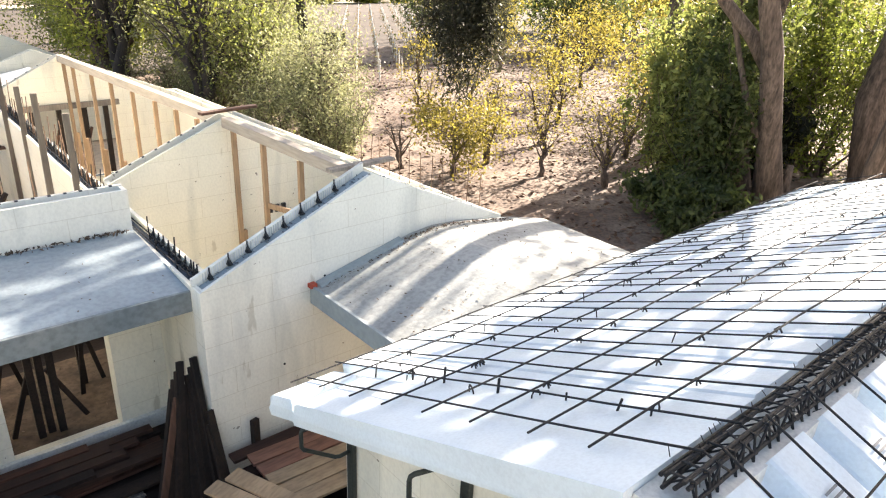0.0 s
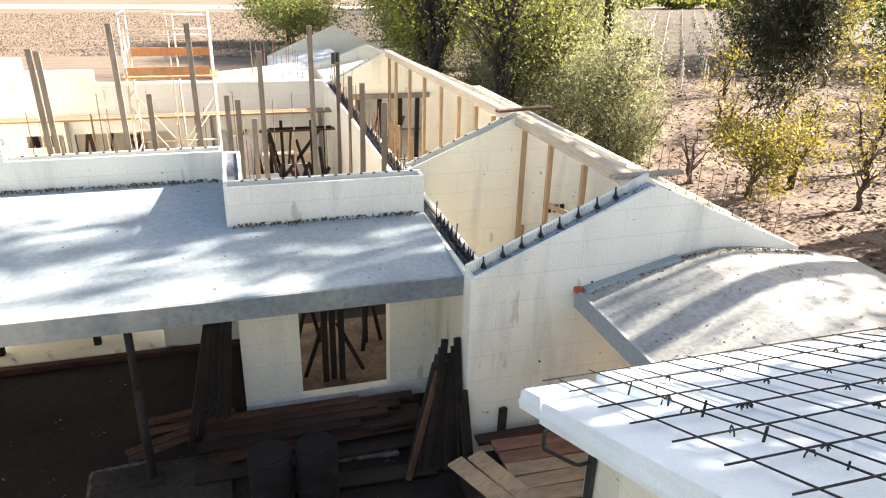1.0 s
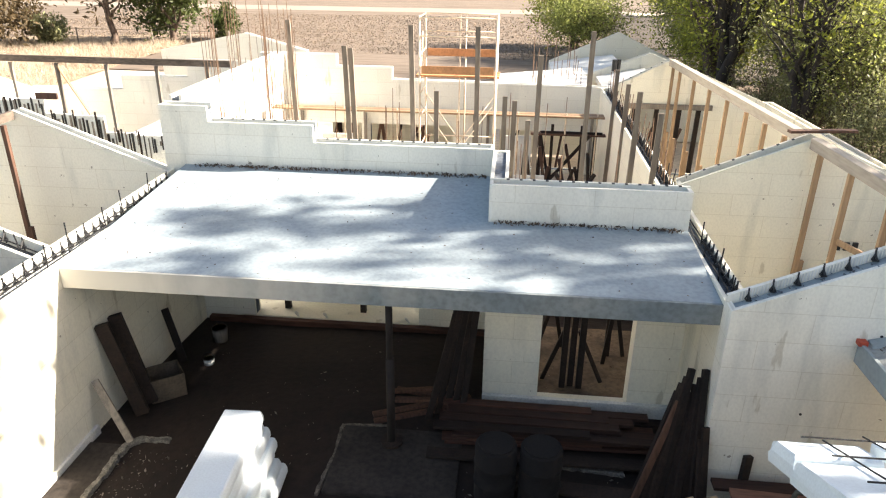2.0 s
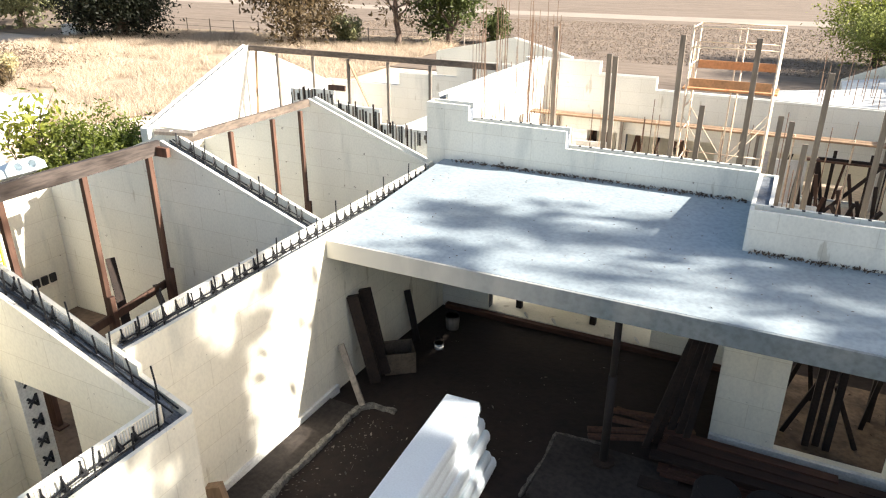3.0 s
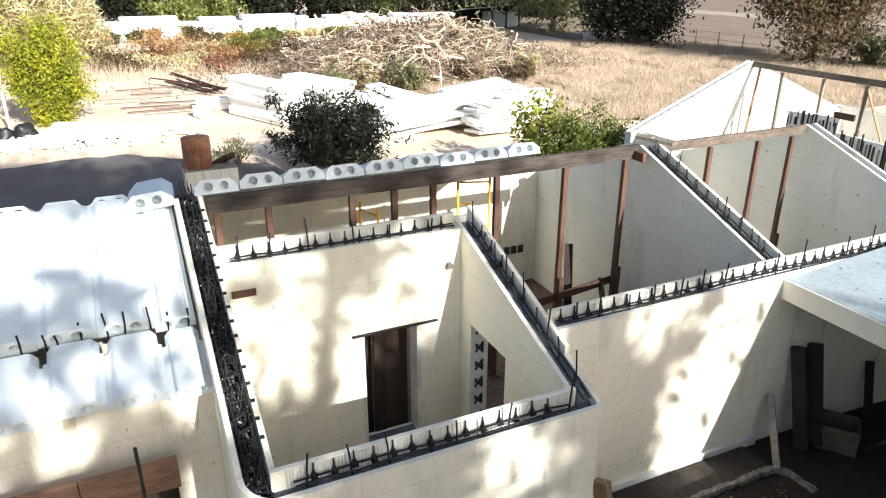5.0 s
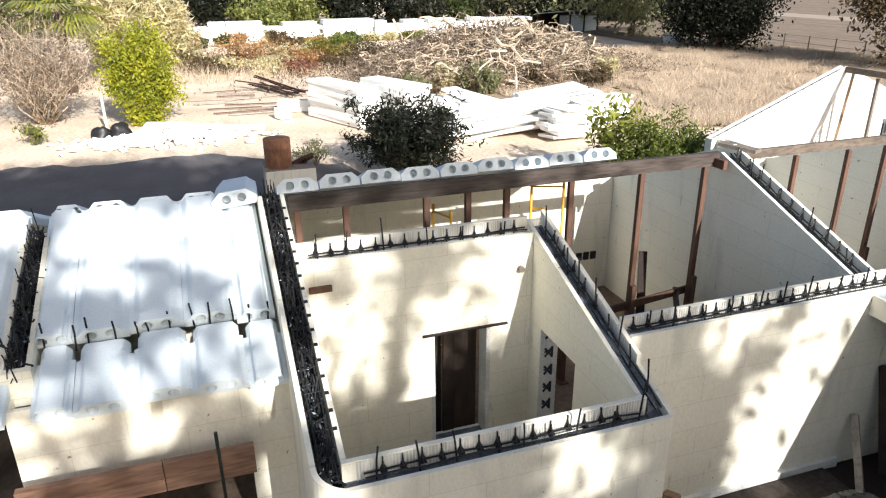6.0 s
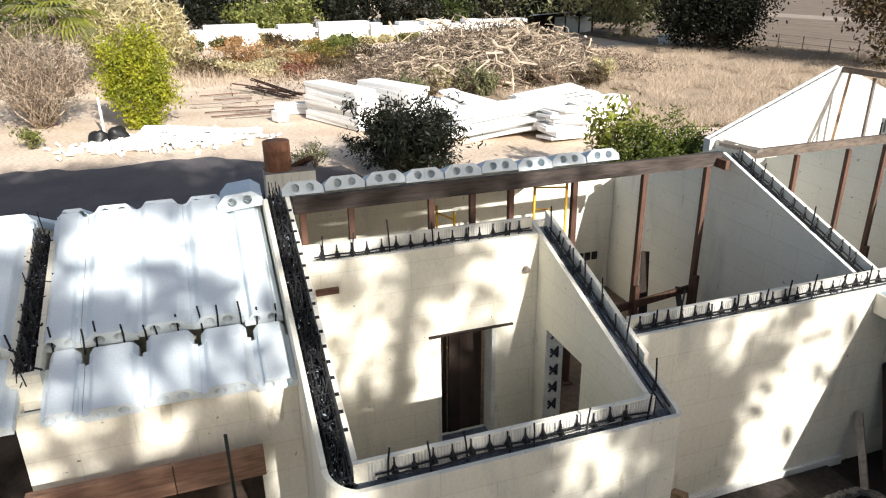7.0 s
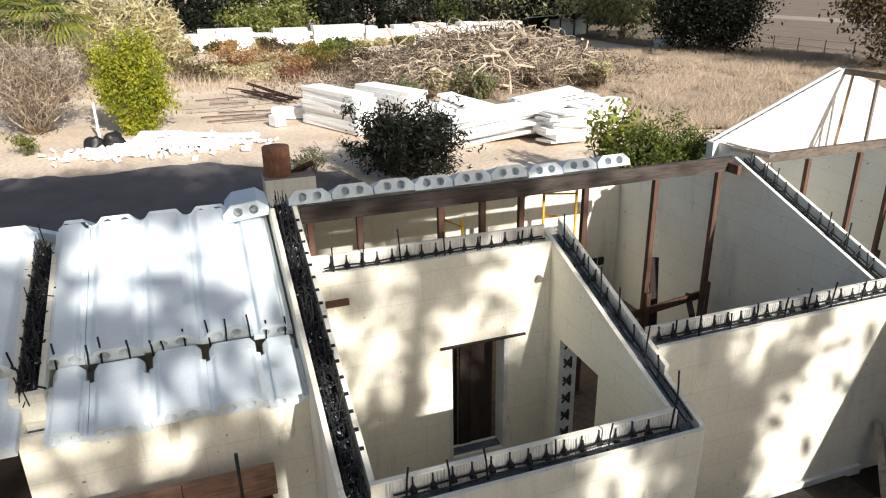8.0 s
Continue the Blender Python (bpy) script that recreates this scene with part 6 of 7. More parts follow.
scatter_on("cage_scraps", c, 0.02, SLAB, "grey mortar and paper scraps caught among the rebar", 16, False)


# ---- plants ----
DARK_BARK = mat("dark_bark", (0.05, 0.04, 0.034), 0.95, 0.5, 4, 20, 0.9, stretch=(1, 1, 0.25))


def wobble(a, b, n, r, amount):
    a, b = Vector(a), Vector(b)
    return [a.lerp(b, i / n) + Vector((r.uniform(-1, 1), r.uniform(-1, 1), r.uniform(-0.5, 0.5))) * amount * (0 < i < n) for i in range(n + 1)]


def tree(name, base, height, trunk_r, leaf_mat, label, seed, crown, leaves=3000, size=0.12, limbs=9, fork=0.35, lean=(0, 0), category="tree", group="", sides=7, clump=0.5, stems=1, bark=None, droop=0.0):
    """Tapered trunk, limbs and twigs; a crown of many small leaves round the twigs. crown: rx, ry, rz and the height of its middle."""
    r = random.Random(seed)
    q = np.random.default_rng(seed)
    t = thing(name, (base[0], base[1], base[2] if len(base) > 2 else -0.1), label, category, group)
    rx, ry, rz, cz = crown
    bm = bmesh.new()
    tips = []
    for s in range(stems):
        off = Vector((r.uniform(-1, 1), r.uniform(-1, 1), 0)) * (0.25 * trunk_r * stems if stems > 1 else 0)
        spread = Vector((r.uniform(-1, 1), r.uniform(-1, 1), 0)) * (0.5 * rx if stems > 1 else 0)
        top = Vector((lean[0], lean[1], height * 0.82)) + spread
        path = wobble(off, off + top, 7, r, 0.035 * height * (0.5 if trunk_r > 0.3 else 1))
        rad = [trunk_r * (1.35 if i == 0 else 1 - 0.8 * i / 7) for i in range(8)]
        tube(bm, path, rad, sides)
        for k in range(limbs):
            f = fork + (0.97 - fork) * (k + r.random()) / limbs
            i = min(6, int(f * 7))
            start = path[i].lerp(path[i + 1], f * 7 - i)
            a = 2.4 * k + r.uniform(-0.4, 0.4)
            reach = r.uniform(0.55, 0.95)
            zz = cz + rz * r.uniform(-0.7, 0.85)
            end = Vector((lean[0] * f + spread.x * f + math.cos(a) * rx * reach, lean[1] * f + spread.y * f + math.sin(a) * ry * reach, max(zz, start.z - 0.3 * height if droop else start.z + 0.05 * height)))
            lp = wobble(start, end, 4, r, 0.05 * (end - start).length)
            lr = rad[i] * 0.5
            tube(bm, lp, [lr, lr * 0.75, lr * 0.5, lr * 0.3, lr * 0.12], 5)
            tips += lp[2:]
            for j in range(3):
                b0 = lp[r.choice((1, 2, 3))]
                b1 = b0 + Vector((r.gauss(0, 1) * rx, r.gauss(0, 1) * ry, r.gauss(0.25 - droop, 0.8) * rz)) * 0.38
                tube(bm, wobble(b0, b1, 3, r, 0.04 * rx), [lr * 0.3, lr * 0.22, lr * 0.14, lr * 0.06], 4)
                tips += [b0.lerp(b1, 0.6), b1]
    part("trunk", bm, bark or BARK, t, smooth=True)
    if leaves:
        tp = np.array([tuple(p) for p in tips])
        share = q.gamma(0.55, size=len(tp))
        c = tp[q.choice(len(tp), leaves, p=share / share.sum())] + q.normal(size=(leaves, 3)) * clump * np.array([rx, ry, rz]) * 0.33
        c[:, 2] = np.maximum(c[:, 2], 0.15)
        part("crown", dressed(quads(c, size, q), leaf_mat), leaf_mat, t)
    return t


def shrub(name, base, rx, ry, h, leaf_mat, label, seed, leaves=2500, size=0.1, group="", category="shrub", stems=9, bark=None, blade=1.0, wild=0.0):
    """A low bush of many stems with leaves in clumps and an uneven outline."""
    r = random.Random(seed)
    q = np.random.default_rng(seed)
    t = thing(name, (base[0], base[1], -0.1), label, category, group)
    bm = bmesh.new()
    tips = []
    for k in range(stems):
        a = 2 * math.pi * k / stems + r.uniform(-0.4, 0.4)
        d = r.uniform(0.3, 1.0)
        end = Vector((math.cos(a) * rx * d, math.sin(a) * ry * d, h * r.uniform(0.55 - 0.25 * wild, 1.05 + 0.3 * wild) * (1 - 0.35 * d)))
        p = wobble(Vector((math.cos(a) * 0.08 * rx, math.sin(a) * 0.08 * ry, 0)), end, 4, r, 0.06 * h)
        tube(bm, p, [0.035 * h ** 0.5, 0.028, 0.02, 0.014, 0.006], 5)
        tips += p[1:]
        for j in range(3):
            b0 = p[r.choice((2, 3))]
            b1 = b0 + Vector((r.gauss(0, 0.35) * rx, r.gauss(0, 0.35) * ry, r.uniform(0.05, 0.35) * h))
            tube(bm, wobble(b0, b1, 2, r, 0.03 * h), [0.016, 0.012, 0.005], 4)
            tips += [b0.lerp(b1, 0.5), b1]
    part("woody_stem", bm, bark or BARK, t, smooth=True)
    if leaves:
        tp = np.array([tuple(p) for p in tips])
        share = q.gamma(0.9, size=len(tp))
        c = tp[q.choice(len(tp), leaves, p=share / share.sum())] + q.normal(size=(leaves, 3)) * np.array([rx, ry, h * 0.6]) * (0.16 - 0.06 * wild)
        c[:, 2] = np.maximum(c[:, 2], 0.05)
        part("foliage", dressed(quads(c, size, q, tall=blade), leaf_mat), leaf_mat, t)
    return t


# big trees east of the house, whose crowns throw the dappled shade
old_tree = tree("tree", (20.5, 8.62), 21, 0.37, L_GREEN, "tall tree with a thick furrowed brown trunk", 21, (4.5, 3.6, 4.0, 15.6), 1000, 0.27, 14, 0.55, (-3.8, 1.1), sides=14, clump=0.26)
for path, radii in (([(-0.95, 0.30, 4.2), (-1.35, 0.85, 5.2), (-1.9, 1.57, 6.1), (-2.6, 2.6, 8.0)], [0.22, 0.2, 0.17, 0.1]),
                    ([(-0.78, 0.42, 2.5), (-0.98, 0.78, 3.2), (-1.15, 1.1, 4.3), (-1.3, 1.45, 5.4), (-1.7, 1.9, 6.8)], [0.12, 0.1, 0.09, 0.07, 0.04])):
    bm = bmesh.new()
    tube(bm, path, radii, 10)
    part("limb", bm, BARK, old_tree, smooth=True)
tree("tree", (23.8, 6.95), 30.5, 0.52, L_GREEN, "old tree with a broad furrowed leaning trunk", 22, (5.0, 6.0, 1.8, 24.6), 9000, 0.30, 14, 0.85, (1.6, 2.4), sides=14, clump=0.5)
# Next nine trees are added to shape the shade, their crowns out of view.
tree("tree", (22.0, 1.6), 30, 0.5, L_GREEN, "tall leafy tree at the orchard edge", 23, (5.0, 6.0, 1.8, 24.0), 9000, 0.30, 14, 0.85, clump=0.5)
tree("tree", (21.5, 4.1), 22, 0.35, L_GREEN, "tall sparse tree at the orchard edge", 26, (4.0, 5.0, 4.4, 17.9), 620, 0.34, 14, 0.55, clump=0.25)
tree("tree", (20.6, 6.2), 17.5, 0.25, L_GREEN, "slender sparse tree added out of view to cast shade", 28, (3.0, 2.6, 2.8, 14.2), 800, 0.3, 12, 0.6, clump=0.26)
tree("tree", (21.3, 4.6), 17.5, 0.2, L_GREEN, "slender sparse tree added out of view to cast shade", 29, (1.8, 1.7, 0.9, 16.2), 620, 0.26, 10, 0.8, clump=0.34)
tree("tree", (22.8, 10.6), 18.5, 0.22, L_GREEN, "slender dense tree added in the hedge to cast shade", 30, (1.6, 1.3, 2.6, 15.7), 6500, 0.2, 18, 0.84, clump=0.5)
tree("tree", (22.9, 11.1), 17.0, 0.2, L_GREEN, "slender sparse tree leaning from the hedge, added to cast shade", 31, (2.2, 1.3, 0.9, 14.0), 170, 0.24, 9, 0.78, (0.0, 2.4), clump=0.45)
tree("tree", (27.0, 10.7), 15.5, 0.3, L_GREEN, "slender sparse tree added among the hedge to cast shade", 27, (4.2, 3.2, 2.4, 12.5), 750, 0.2, 14, 0.6, clump=0.35)
tree("tree", (24.0, 14.9), 19.5, 0.4, L_GREEN, "tall sparse tree at the orchard edge", 24, (4.0, 1.3, 2.6, 15.8), 420, 0.27, 12, 0.5, clump=0.27)
tree("tree", (25.0, -8.9), 31, 0.5, L_GREEN, "tall leafy tree at the orchard edge", 25, (5.0, 6.0, 1.8, 25.2), 9000, 0.30, 12, 0.85, clump=0.5)
bm = bmesh.new()
tube(bm, [(0, 0, 0), (0.1, -0.05, 0.6), (0.05, 0, 1.1), (0.22, 0.05, 1.6)], [0.16, 0.14, 0.13, 0.1], 9)
solo("tree_stub", bm, BARK, "short dead stub beside the thick trunk", "stub", smooth=True, at=pose(20.75, 8.4, -0.1))
# orchard
ORCHARD = [(17.7, 15.3, 2.3, 1.0, 350, 1), (18.65, 13.25, 3.0, 1.25, 800, 2), (15.1, 17.0, 2.7, 1.35, 6500, 3), (17.3, 17.6, 2.9, 1.1, 700, 4), (14.2, 18.7, 2.0, 0.9, 0, 5), (21.3, 18.5, 3.0, 1.2, 900, 6), (24.5, 20.5, 3.2, 1.5, 1500, 7),
           (22.4, 15.2, 3.4, 1.5, 1300, 8), (27.5, 17.5, 3.8, 1.9, 2600, 9), (31.0, 20.5, 4.4, 2.3, 3400, 10), (28.0, 24.0, 3.4, 1.6, 1600, 11), (33.5, 26.5, 4.4, 2.2, 2800, 12), (24.0, 26.0, 2.8, 1.2, 900, 13), (30.5, 15.0, 4.2, 2.0, 2400, 14),
           (38.0, 23.0, 5.0, 2.6, 3200, 15), (40.0, 31.0, 5.0, 2.5, 2600, 16), (33.0, 33.0, 3.8, 1.8, 1500, 17), (25.5, 32.0, 3.0, 1.3, 700, 18), (22.0, 22.3, 2.4, 0.9, 500, 19), (19.5, 24.0, 2.4, 1.0, 700, 20), (36.0, 17.0, 4.6, 2.3, 2400, 21), (44, 26, 5.5, 2.8, 2600, 22)]
for x, y, h, w, n, s in ORCHARD:
    kind = "bare dark young orchard tree" if n == 0 else "small orchard tree with yellow autumn leaves" if n > 1000 else "sparse young orchard tree with few yellow leaves"
    tree("fruit_tree", (x, y), h, 0.055 + 0.012 * h, L_YELLOW, kind, 100 + s, (w, w, h * 0.36, h * 0.62), int(n * 0.68), 0.065 if x < 25 else 0.09, 7, 0.18, group="orchard trees", stems=2, clump=0.75, sides=6)
# dense hedge and climbers round the thick trunks
for x, y, rx, ry, h, m, s, n in ((19.55, 10.3, 1.15, 1.2, 5.4, L_GREEN, 1, 11000), (17.6, 9.9, 1.4, 1.4, 1.9, L_GREEN, 2, 8000), (22.0, 12.4, 2.2, 1.8, 7.6, L_BRIGHT, 3, 11000), (26.5, 9.8, 3.0, 2.4, 7.0, L_CITRUS, 4, 8000), (25.2, 11.8, 2.6, 2.2, 8.5, L_CITRUS, 5, 8000), (24.0, 10.6, 1.4, 1.2, 3.2, L_DARK, 6, 6000), (16.6, 9.0, 1.2, 1.0, 1.3, L_GREEN, 11, 5000), (30.5, 9.0, 3.0, 3.0, 7.5, L_BRIGHT, 7, 5000), (29.0, 12.5, 3.0, 2.5, 9.0, L_GREEN, 8, 5000), (20.2, 12.0, 1.3, 1.1, 5.6, L_BRIGHT, 10, 7000)):
    shrub("hedge_shrub", (x, y), rx, ry, h, m, "tall dense green shrub under the big trees", 300 + s, int(n * 0.9), 0.105, "hedge shrubs", stems=18, wild=0.7)
# tall dark tree behind the wing, one long bough hanging down before the orchard
def hanging_tree():
    r, q = random.Random(41), np.random.default_rng(41)
    t = thing("tree", (14.2, 25.2, -0.1), "tall dark tree with a long hanging bough", "tree")
    bm, tips = bmesh.new(), []
    tube(bm, [(0, 0, 0), (0.1, -0.1, 2.5), (0, 0.1, 5.5), (0.4, -0.3, 8.5), (0.7, -0.8, 10.5)], [0.3, 0.24, 0.2, 0.15, 0.08], 8)
    for k in range(7):
        top = Vector((2.0 + 0.55 * (k % 4) + r.uniform(-0.3, 0.3), -5.4 - 0.35 * k + r.uniform(-0.5, 0.5), 7.6 + r.uniform(-0.3, 0.6)))
        tube(bm, wobble((0.4, -0.3, 8.2), top, 5, r, 0.2), [0.09, 0.07, 0.055, 0.045, 0.035, 0.028], 5)
        for j in range(4):
            end = top + Vector((r.uniform(-0.8, 0.8), r.uniform(-0.7, 0.7), -r.uniform(2.4, 5.6 if j % 2 else 4.4)))
            strand = wobble(top, end, 6, r, 0.14)
            tube(bm, strand, [0.028, 0.024, 0.02, 0.016, 0.012, 0.009, 0.005], 4)
            tips += strand[1:]
    part("trunk", bm, DARK_BARK, t, smooth=True)
    tp = np.array([tuple(p) for p in tips])
    share = q.gamma(0.8, size=len(tp))
    c = tp[q.choice(len(tp), 13000, p=share / share.sum())] + q.normal(size=(13000, 3)) * np.array([0.36, 0.36, 0.4])
    part("crown", dressed(quads(c, 0.075, q, tall=1.3), L_DUSK), L_DUSK, t)


hanging_tree()
# olive-grey trees and bushes behind the east wing
for k, (x, y, w, h) in enumerate(((12.6, 20.4, 1.4, 3.3), (12.0, 23.6, 1.6, 3.7), (13.5, 22.6, 1.4, 3.2), (11.4, 27.0, 1.7, 3.7), (10.9, 30.0, 1.8, 3.8))):
    shrub("shrub", (x, y), w, w, h, L_OLIVE, "grey-green bush beneath the trees behind the wing", 420 + k, 9000, 0.05, "bushes behind the wing", stems=22, wild=0.6)
for x, y, h, w, m, s, n, tr in ((12.2, 21.5, 4.9, 1.7, L_OLIVE, 1, 5200, 0.12), (12.2, 25.5, 6.6, 2.3, L_BRIGHT, 2, 6500, 0.15), (14.2, 30.0, 7.5, 2.7, L_OLIVE, 3, 8000, 0.2), (12.0, 31.0, 8.0, 2.6, L_BRIGHT, 4, 6500, 0.25), (11.0, 37.0, 9.5, 3.4, L_LIME, 5, 4200, 0.45), (12.6, 44.0, 10.0, 4.0, L_LIME, 6, 6500, 0.4), (17.0, 38.0, 9.0, 3.4, L_BRIGHT, 7, 6000, 0.3), (12.0, 46.5, 6.0, 3.2, L_BRIGHT, 8, 7500, 0.3), (5.6, 49.0, 4.4, 2.6, L_BRIGHT, 9, 5000, 0.2), (9.4, 33.5, 8.0, 2.2, L_LIME, 10, 2200, 0.38), (15.6, 33.0, 8.0, 2.4, L_OLIVE, 11, 5500, 0.25)):
    tree("tree", (x, y), h, tr, m, "leafy grey-green tree behind the wing" if m is L_OLIVE else "green leafy tree beyond the house", 400 + s, (w, w, h * 0.36, h * 0.56), int(n * 2.0), 0.055 if y < 32 else 0.085, 14, 0.2, group="trees behind the wing", stems=3 if y < 32 else 2, clump=0.85)
for x, y, h, tr, s in ((8.9, 31.0, 9.5, 0.30, 1), (9.9, 35.5, 10, 0.34, 2), (10.7, 26.4, 8.5, 0.24, 3)):
    tree("tree", (x, y), h, tr, L_LIME, "open tree with dark forking trunks", 470 + s, (2.6, 2.6, 2.4, h * 0.72), 900, 0.11, 9, 0.25, group="trees behind the wing", stems=3, clump=0.6, bark=DARK_BARK)
# far side of the orchard: a thick belt of yellow and green trees
belt = random.Random(8)
for k in range(34):
    u = k / 33
    x, y = 24 + 46 * u + belt.uniform(-2.5, 2.5), 52 - 26 * u + belt.uniform(-4, 4)
    h = belt.uniform(4.5, 7.5)
    m = belt.choice((L_YELLOW, L_YELLOW, L_GREEN, L_OLIVE, L_GREEN))
    if x < 0.78 * y:
        continue
    tree("belt_tree", (x, y), h, 0.12, m, "yellow-green tree in the belt past the orchard", 800 + k, (2.6, 2.6, h * 0.4, h * 0.52), 3600, 0.12, 9, 0.12, group="belt trees", stems=2, clump=0.7, sides=5)
for k in range(2, 10):
    x, y = 44 + 7 * k, 60 - 5.0 * k
    tree("belt_tree", (x, y), 10, 0.25, L_GREEN if k % 3 else L_LIME, "tall green tree behind the orchard belt", 850 + k, (4.4, 4.4, 4.2, 5.2), 4200, 0.3, 10, 0.1, group="belt trees", clump=0.7)
for k, (x, y, h, m) in enumerate(((4.5, 56, 5, L_LIME), (12.5, 54, 7, L_OLIVE), (14.5, 50, 9, L_LIME), (16.5, 43, 8, L_LIME), (11.5, 43, 6, L_LIME), (14, 34, 7, L_OLIVE), (12.8, 28.2, 5.5, L_OLIVE), (13.5, 58, 10, L_GREEN))):
    tree("tree", (x, y), h, 0.22, m, "bright leafy tree behind the east wing", 880 + k, (3.0, 3.0, h * 0.4, h * 0.5), 10000, 0.07 if y < 35 else 0.105, 11, 0.1, group="trees behind the wing", stems=2, clump=0.6)
# vineyard rows
for k in range(9):
    row = thing("vine_row", (20.6 + 1.6 * k, 33.5, -0.1), "row of staked vines with pale posts", "vine row", "vine rows")
    for j in range(16):
        bm = bmesh.new()
        bar(bm, (1.75 * j, 2.6 * j, 0), (1.75 * j, 2.6 * j, 1.3), 0.07)
        part("stake", bm, FOAM_OLD, row)
    q = np.random.default_rng(60 + k)
    u = q.uniform(0, 1, 500)
    c = np.stack([1.75 * 15 * u + q.normal(size=500) * 0.15, 2.6 * 15 * u, q.uniform(0.3, 1.0, 500)], 1)
    part("vine_growth", dressed(quads(c, 0.09, q), L_BROWN), L_BROWN, row)["kind"] = "stuff"
for k in range(8):
    shrub("vine_hedge", (22 + 8 * k, 89 + 0.5 * k), 5.5, 2.0, 2.4, L_LIME, "far bright green vineyard strip", 500 + k, 3200, 0.26, "far vines", stems=12)
bm = bmesh.new()
box(bm, 0, 3.0, 0, 1.2, 0, 1.3)
solo("dark_bin", bm, DARK_WOOD, "dark wooden field bin beside the orchard", "bin", bevel=0.03, at=pose(27.2, 47.0, -0.1))
# weeds before the brush heap
weed = random.Random(14)
for k in range(16):
    x, y = -40.5 + weed.uniform(-1.5, 1.5), 9.5 + 1.1 * k + weed.uniform(-0.6, 0.6)
    m = weed.choice((L_REED, L_REED, L_OLIVE, L_GREY, L_BROWN))
    shrub("weed_clump", (x, y), weed.uniform(0.6, 1.1), weed.uniform(0.6, 1.1), weed.uniform(0.7, 1.7), m, "dry straw coloured weed clump by the brush heap", 560 + k, 1100, 0.08, "weed clumps", stems=14, blade=2.0, wild=0.8)
shrub("weed_clump", (-40.6, 15.6), 0.9, 0.9, 1.9, L_OLIVE, "yellow-green weed growing through the brush heap", 580, 1500, 0.1, "weed clumps", stems=14)
# dark thicket behind the far foam rows
thick = random.Random(33)
for k in range(17):
    x, y = -93 + thick.uniform(-2, 2), 0.5 + 4.0 * k + thick.uniform(-1.2, 1.2)
    m = thick.choice((L_DARK, L_DARK, L_DARK, L_DUSK, L_GREEN)) if k not in (1, 2, 3) else L_BRIGHT
    shrub("thicket", (x, y), thick.uniform(2.2, 3.4), thick.uniform(2.2, 3.0), thick.uniform(4.0, 6.5), m, "dark overgrown thicket along the far boundary", 900 + k, 3600, 0.27, "far thicket", stems=16, bark=DARK_BARK, wild=0.4)
# trees beyond the west wing and the field edge
tree("tree", (-55.0, 45.0), 10, 0.5, L_DARK, "broad dark evergreen oak", 51, (5.0, 5.0, 4.8, 4.6), 90000, 0.17, 26, 0.06, clump=0.62)
tree("tree", (-39.0, 49.5), 9.0, 0.3, L_BROWN, "thin brown-leaved tree by the field", 52, (5.0, 5.0, 3.4, 5.4), 15000, 0.2, 14, 0.15, clump=0.62)
tree("tree", (-29.9, 51.0), 8.0, 0.28, L_BROWN, "bare dark tree by the field", 53, (2.4, 2.4, 3.0, 5.0), 300, 0.2, 10, 0.25)
tree("tree", (-26.6, 54.0), 6.5, 0.25, L_GREEN, "round dark green tree by the field", 54, (3.4, 3.4, 2.6, 3.2), 7000, 0.2, 12, 0.1, clump=0.65)
shrub("shrub", (-34.5, 50.5), 1.5, 1.5, 2.4, L_OLIVE, "small grey-green bush by the field", 55, 1600, 0.16)
shrub("shrub", (-23.5, 57.0), 1.6, 1.6, 3.2, L_GREEN, "green bush by the field", 57, 1800, 0.16)
shrub("shrub", (-24.7, 6.85), 2.1, 1.95, 2.35, L_DARK, "dark spiky bush beside the drive", 56, 17000, 0.07, stems=44, bark=DARK_BARK, blade=1.6, wild=1.0)
shrub("shrub", (-26.2, 3.4), 0.9, 0.8, 1.0, L_OLIVE, "low sparse bush beside the drive", 58, 900, 0.06, stems=12)
shrub("citrus_bush", (-19.3, 14.1), 1.65, 1.6, 2.25, L_CITRUS, "bright green leafy bush behind the house", 59, 13000, 0.075, stems=18)
shrub("citrus_bush", (-20.8, 13.2), 0.9, 0.9, 3.3, L_LIME, "upright pale green shoots of the bush", 60, 700, 0.14, stems=9)
shrub("lime_shrub", (-37.5, -3.1), 1.65, 1.65, 4.5, L_GOLD, "tall yellow-green shrub beside the drive", 61, 20000, 0.10, stems=46, wild=0.7)
shrub("bare_shrub", (-39.5, -8.0), 3.4, 3.0, 5.7, L_GREY, "large grey leafless shrub", 62, 9000, 0.07, stems=80, bark=DRY_BRANCH)
shrub("shrub", (-34.3, -7.6), 0.5, 0.5, 1.2, L_BRIGHT, "small green weed by the drive", 63, 500, 0.09)
for k, (x, y, rx, h, m) in enumerate(((-57.5, 3.2, 2.2, 2.7, L_RUST), (-58, 5.8, 1.7, 1.7, L_REED), (-58.5, 10.2, 1.9, 2.7, L_CITRUS), (-54, 4.6, 1.6, 1.2, L_REED), (-55.0, 12.4, 2.0, 2.2, L_BROWN), (-55, 7.4, 1.8, 1.7, L_RUST), (-56.5, 9.0, 1.5, 2.2, L_YELLOW), (-53.0, 6.4, 1.1, 1.2, L_REDDISH), (-54.0, 9.4, 1.2, 1.3, L_BROWN), (-56, 1.6, 1.4, 1.3, L_REED), (-60, -3.6, 2.0, 3.8, L_REED), (-56.5, 0.6, 1.8, 1.5, L_BROWN))):
    shrub("autumn_shrub", (x, y), rx * 1.3, rx * 1.25, h, m, "rust and straw coloured autumn shrub", 640 + k, 2600, 0.12, "autumn shrubs", stems=14)
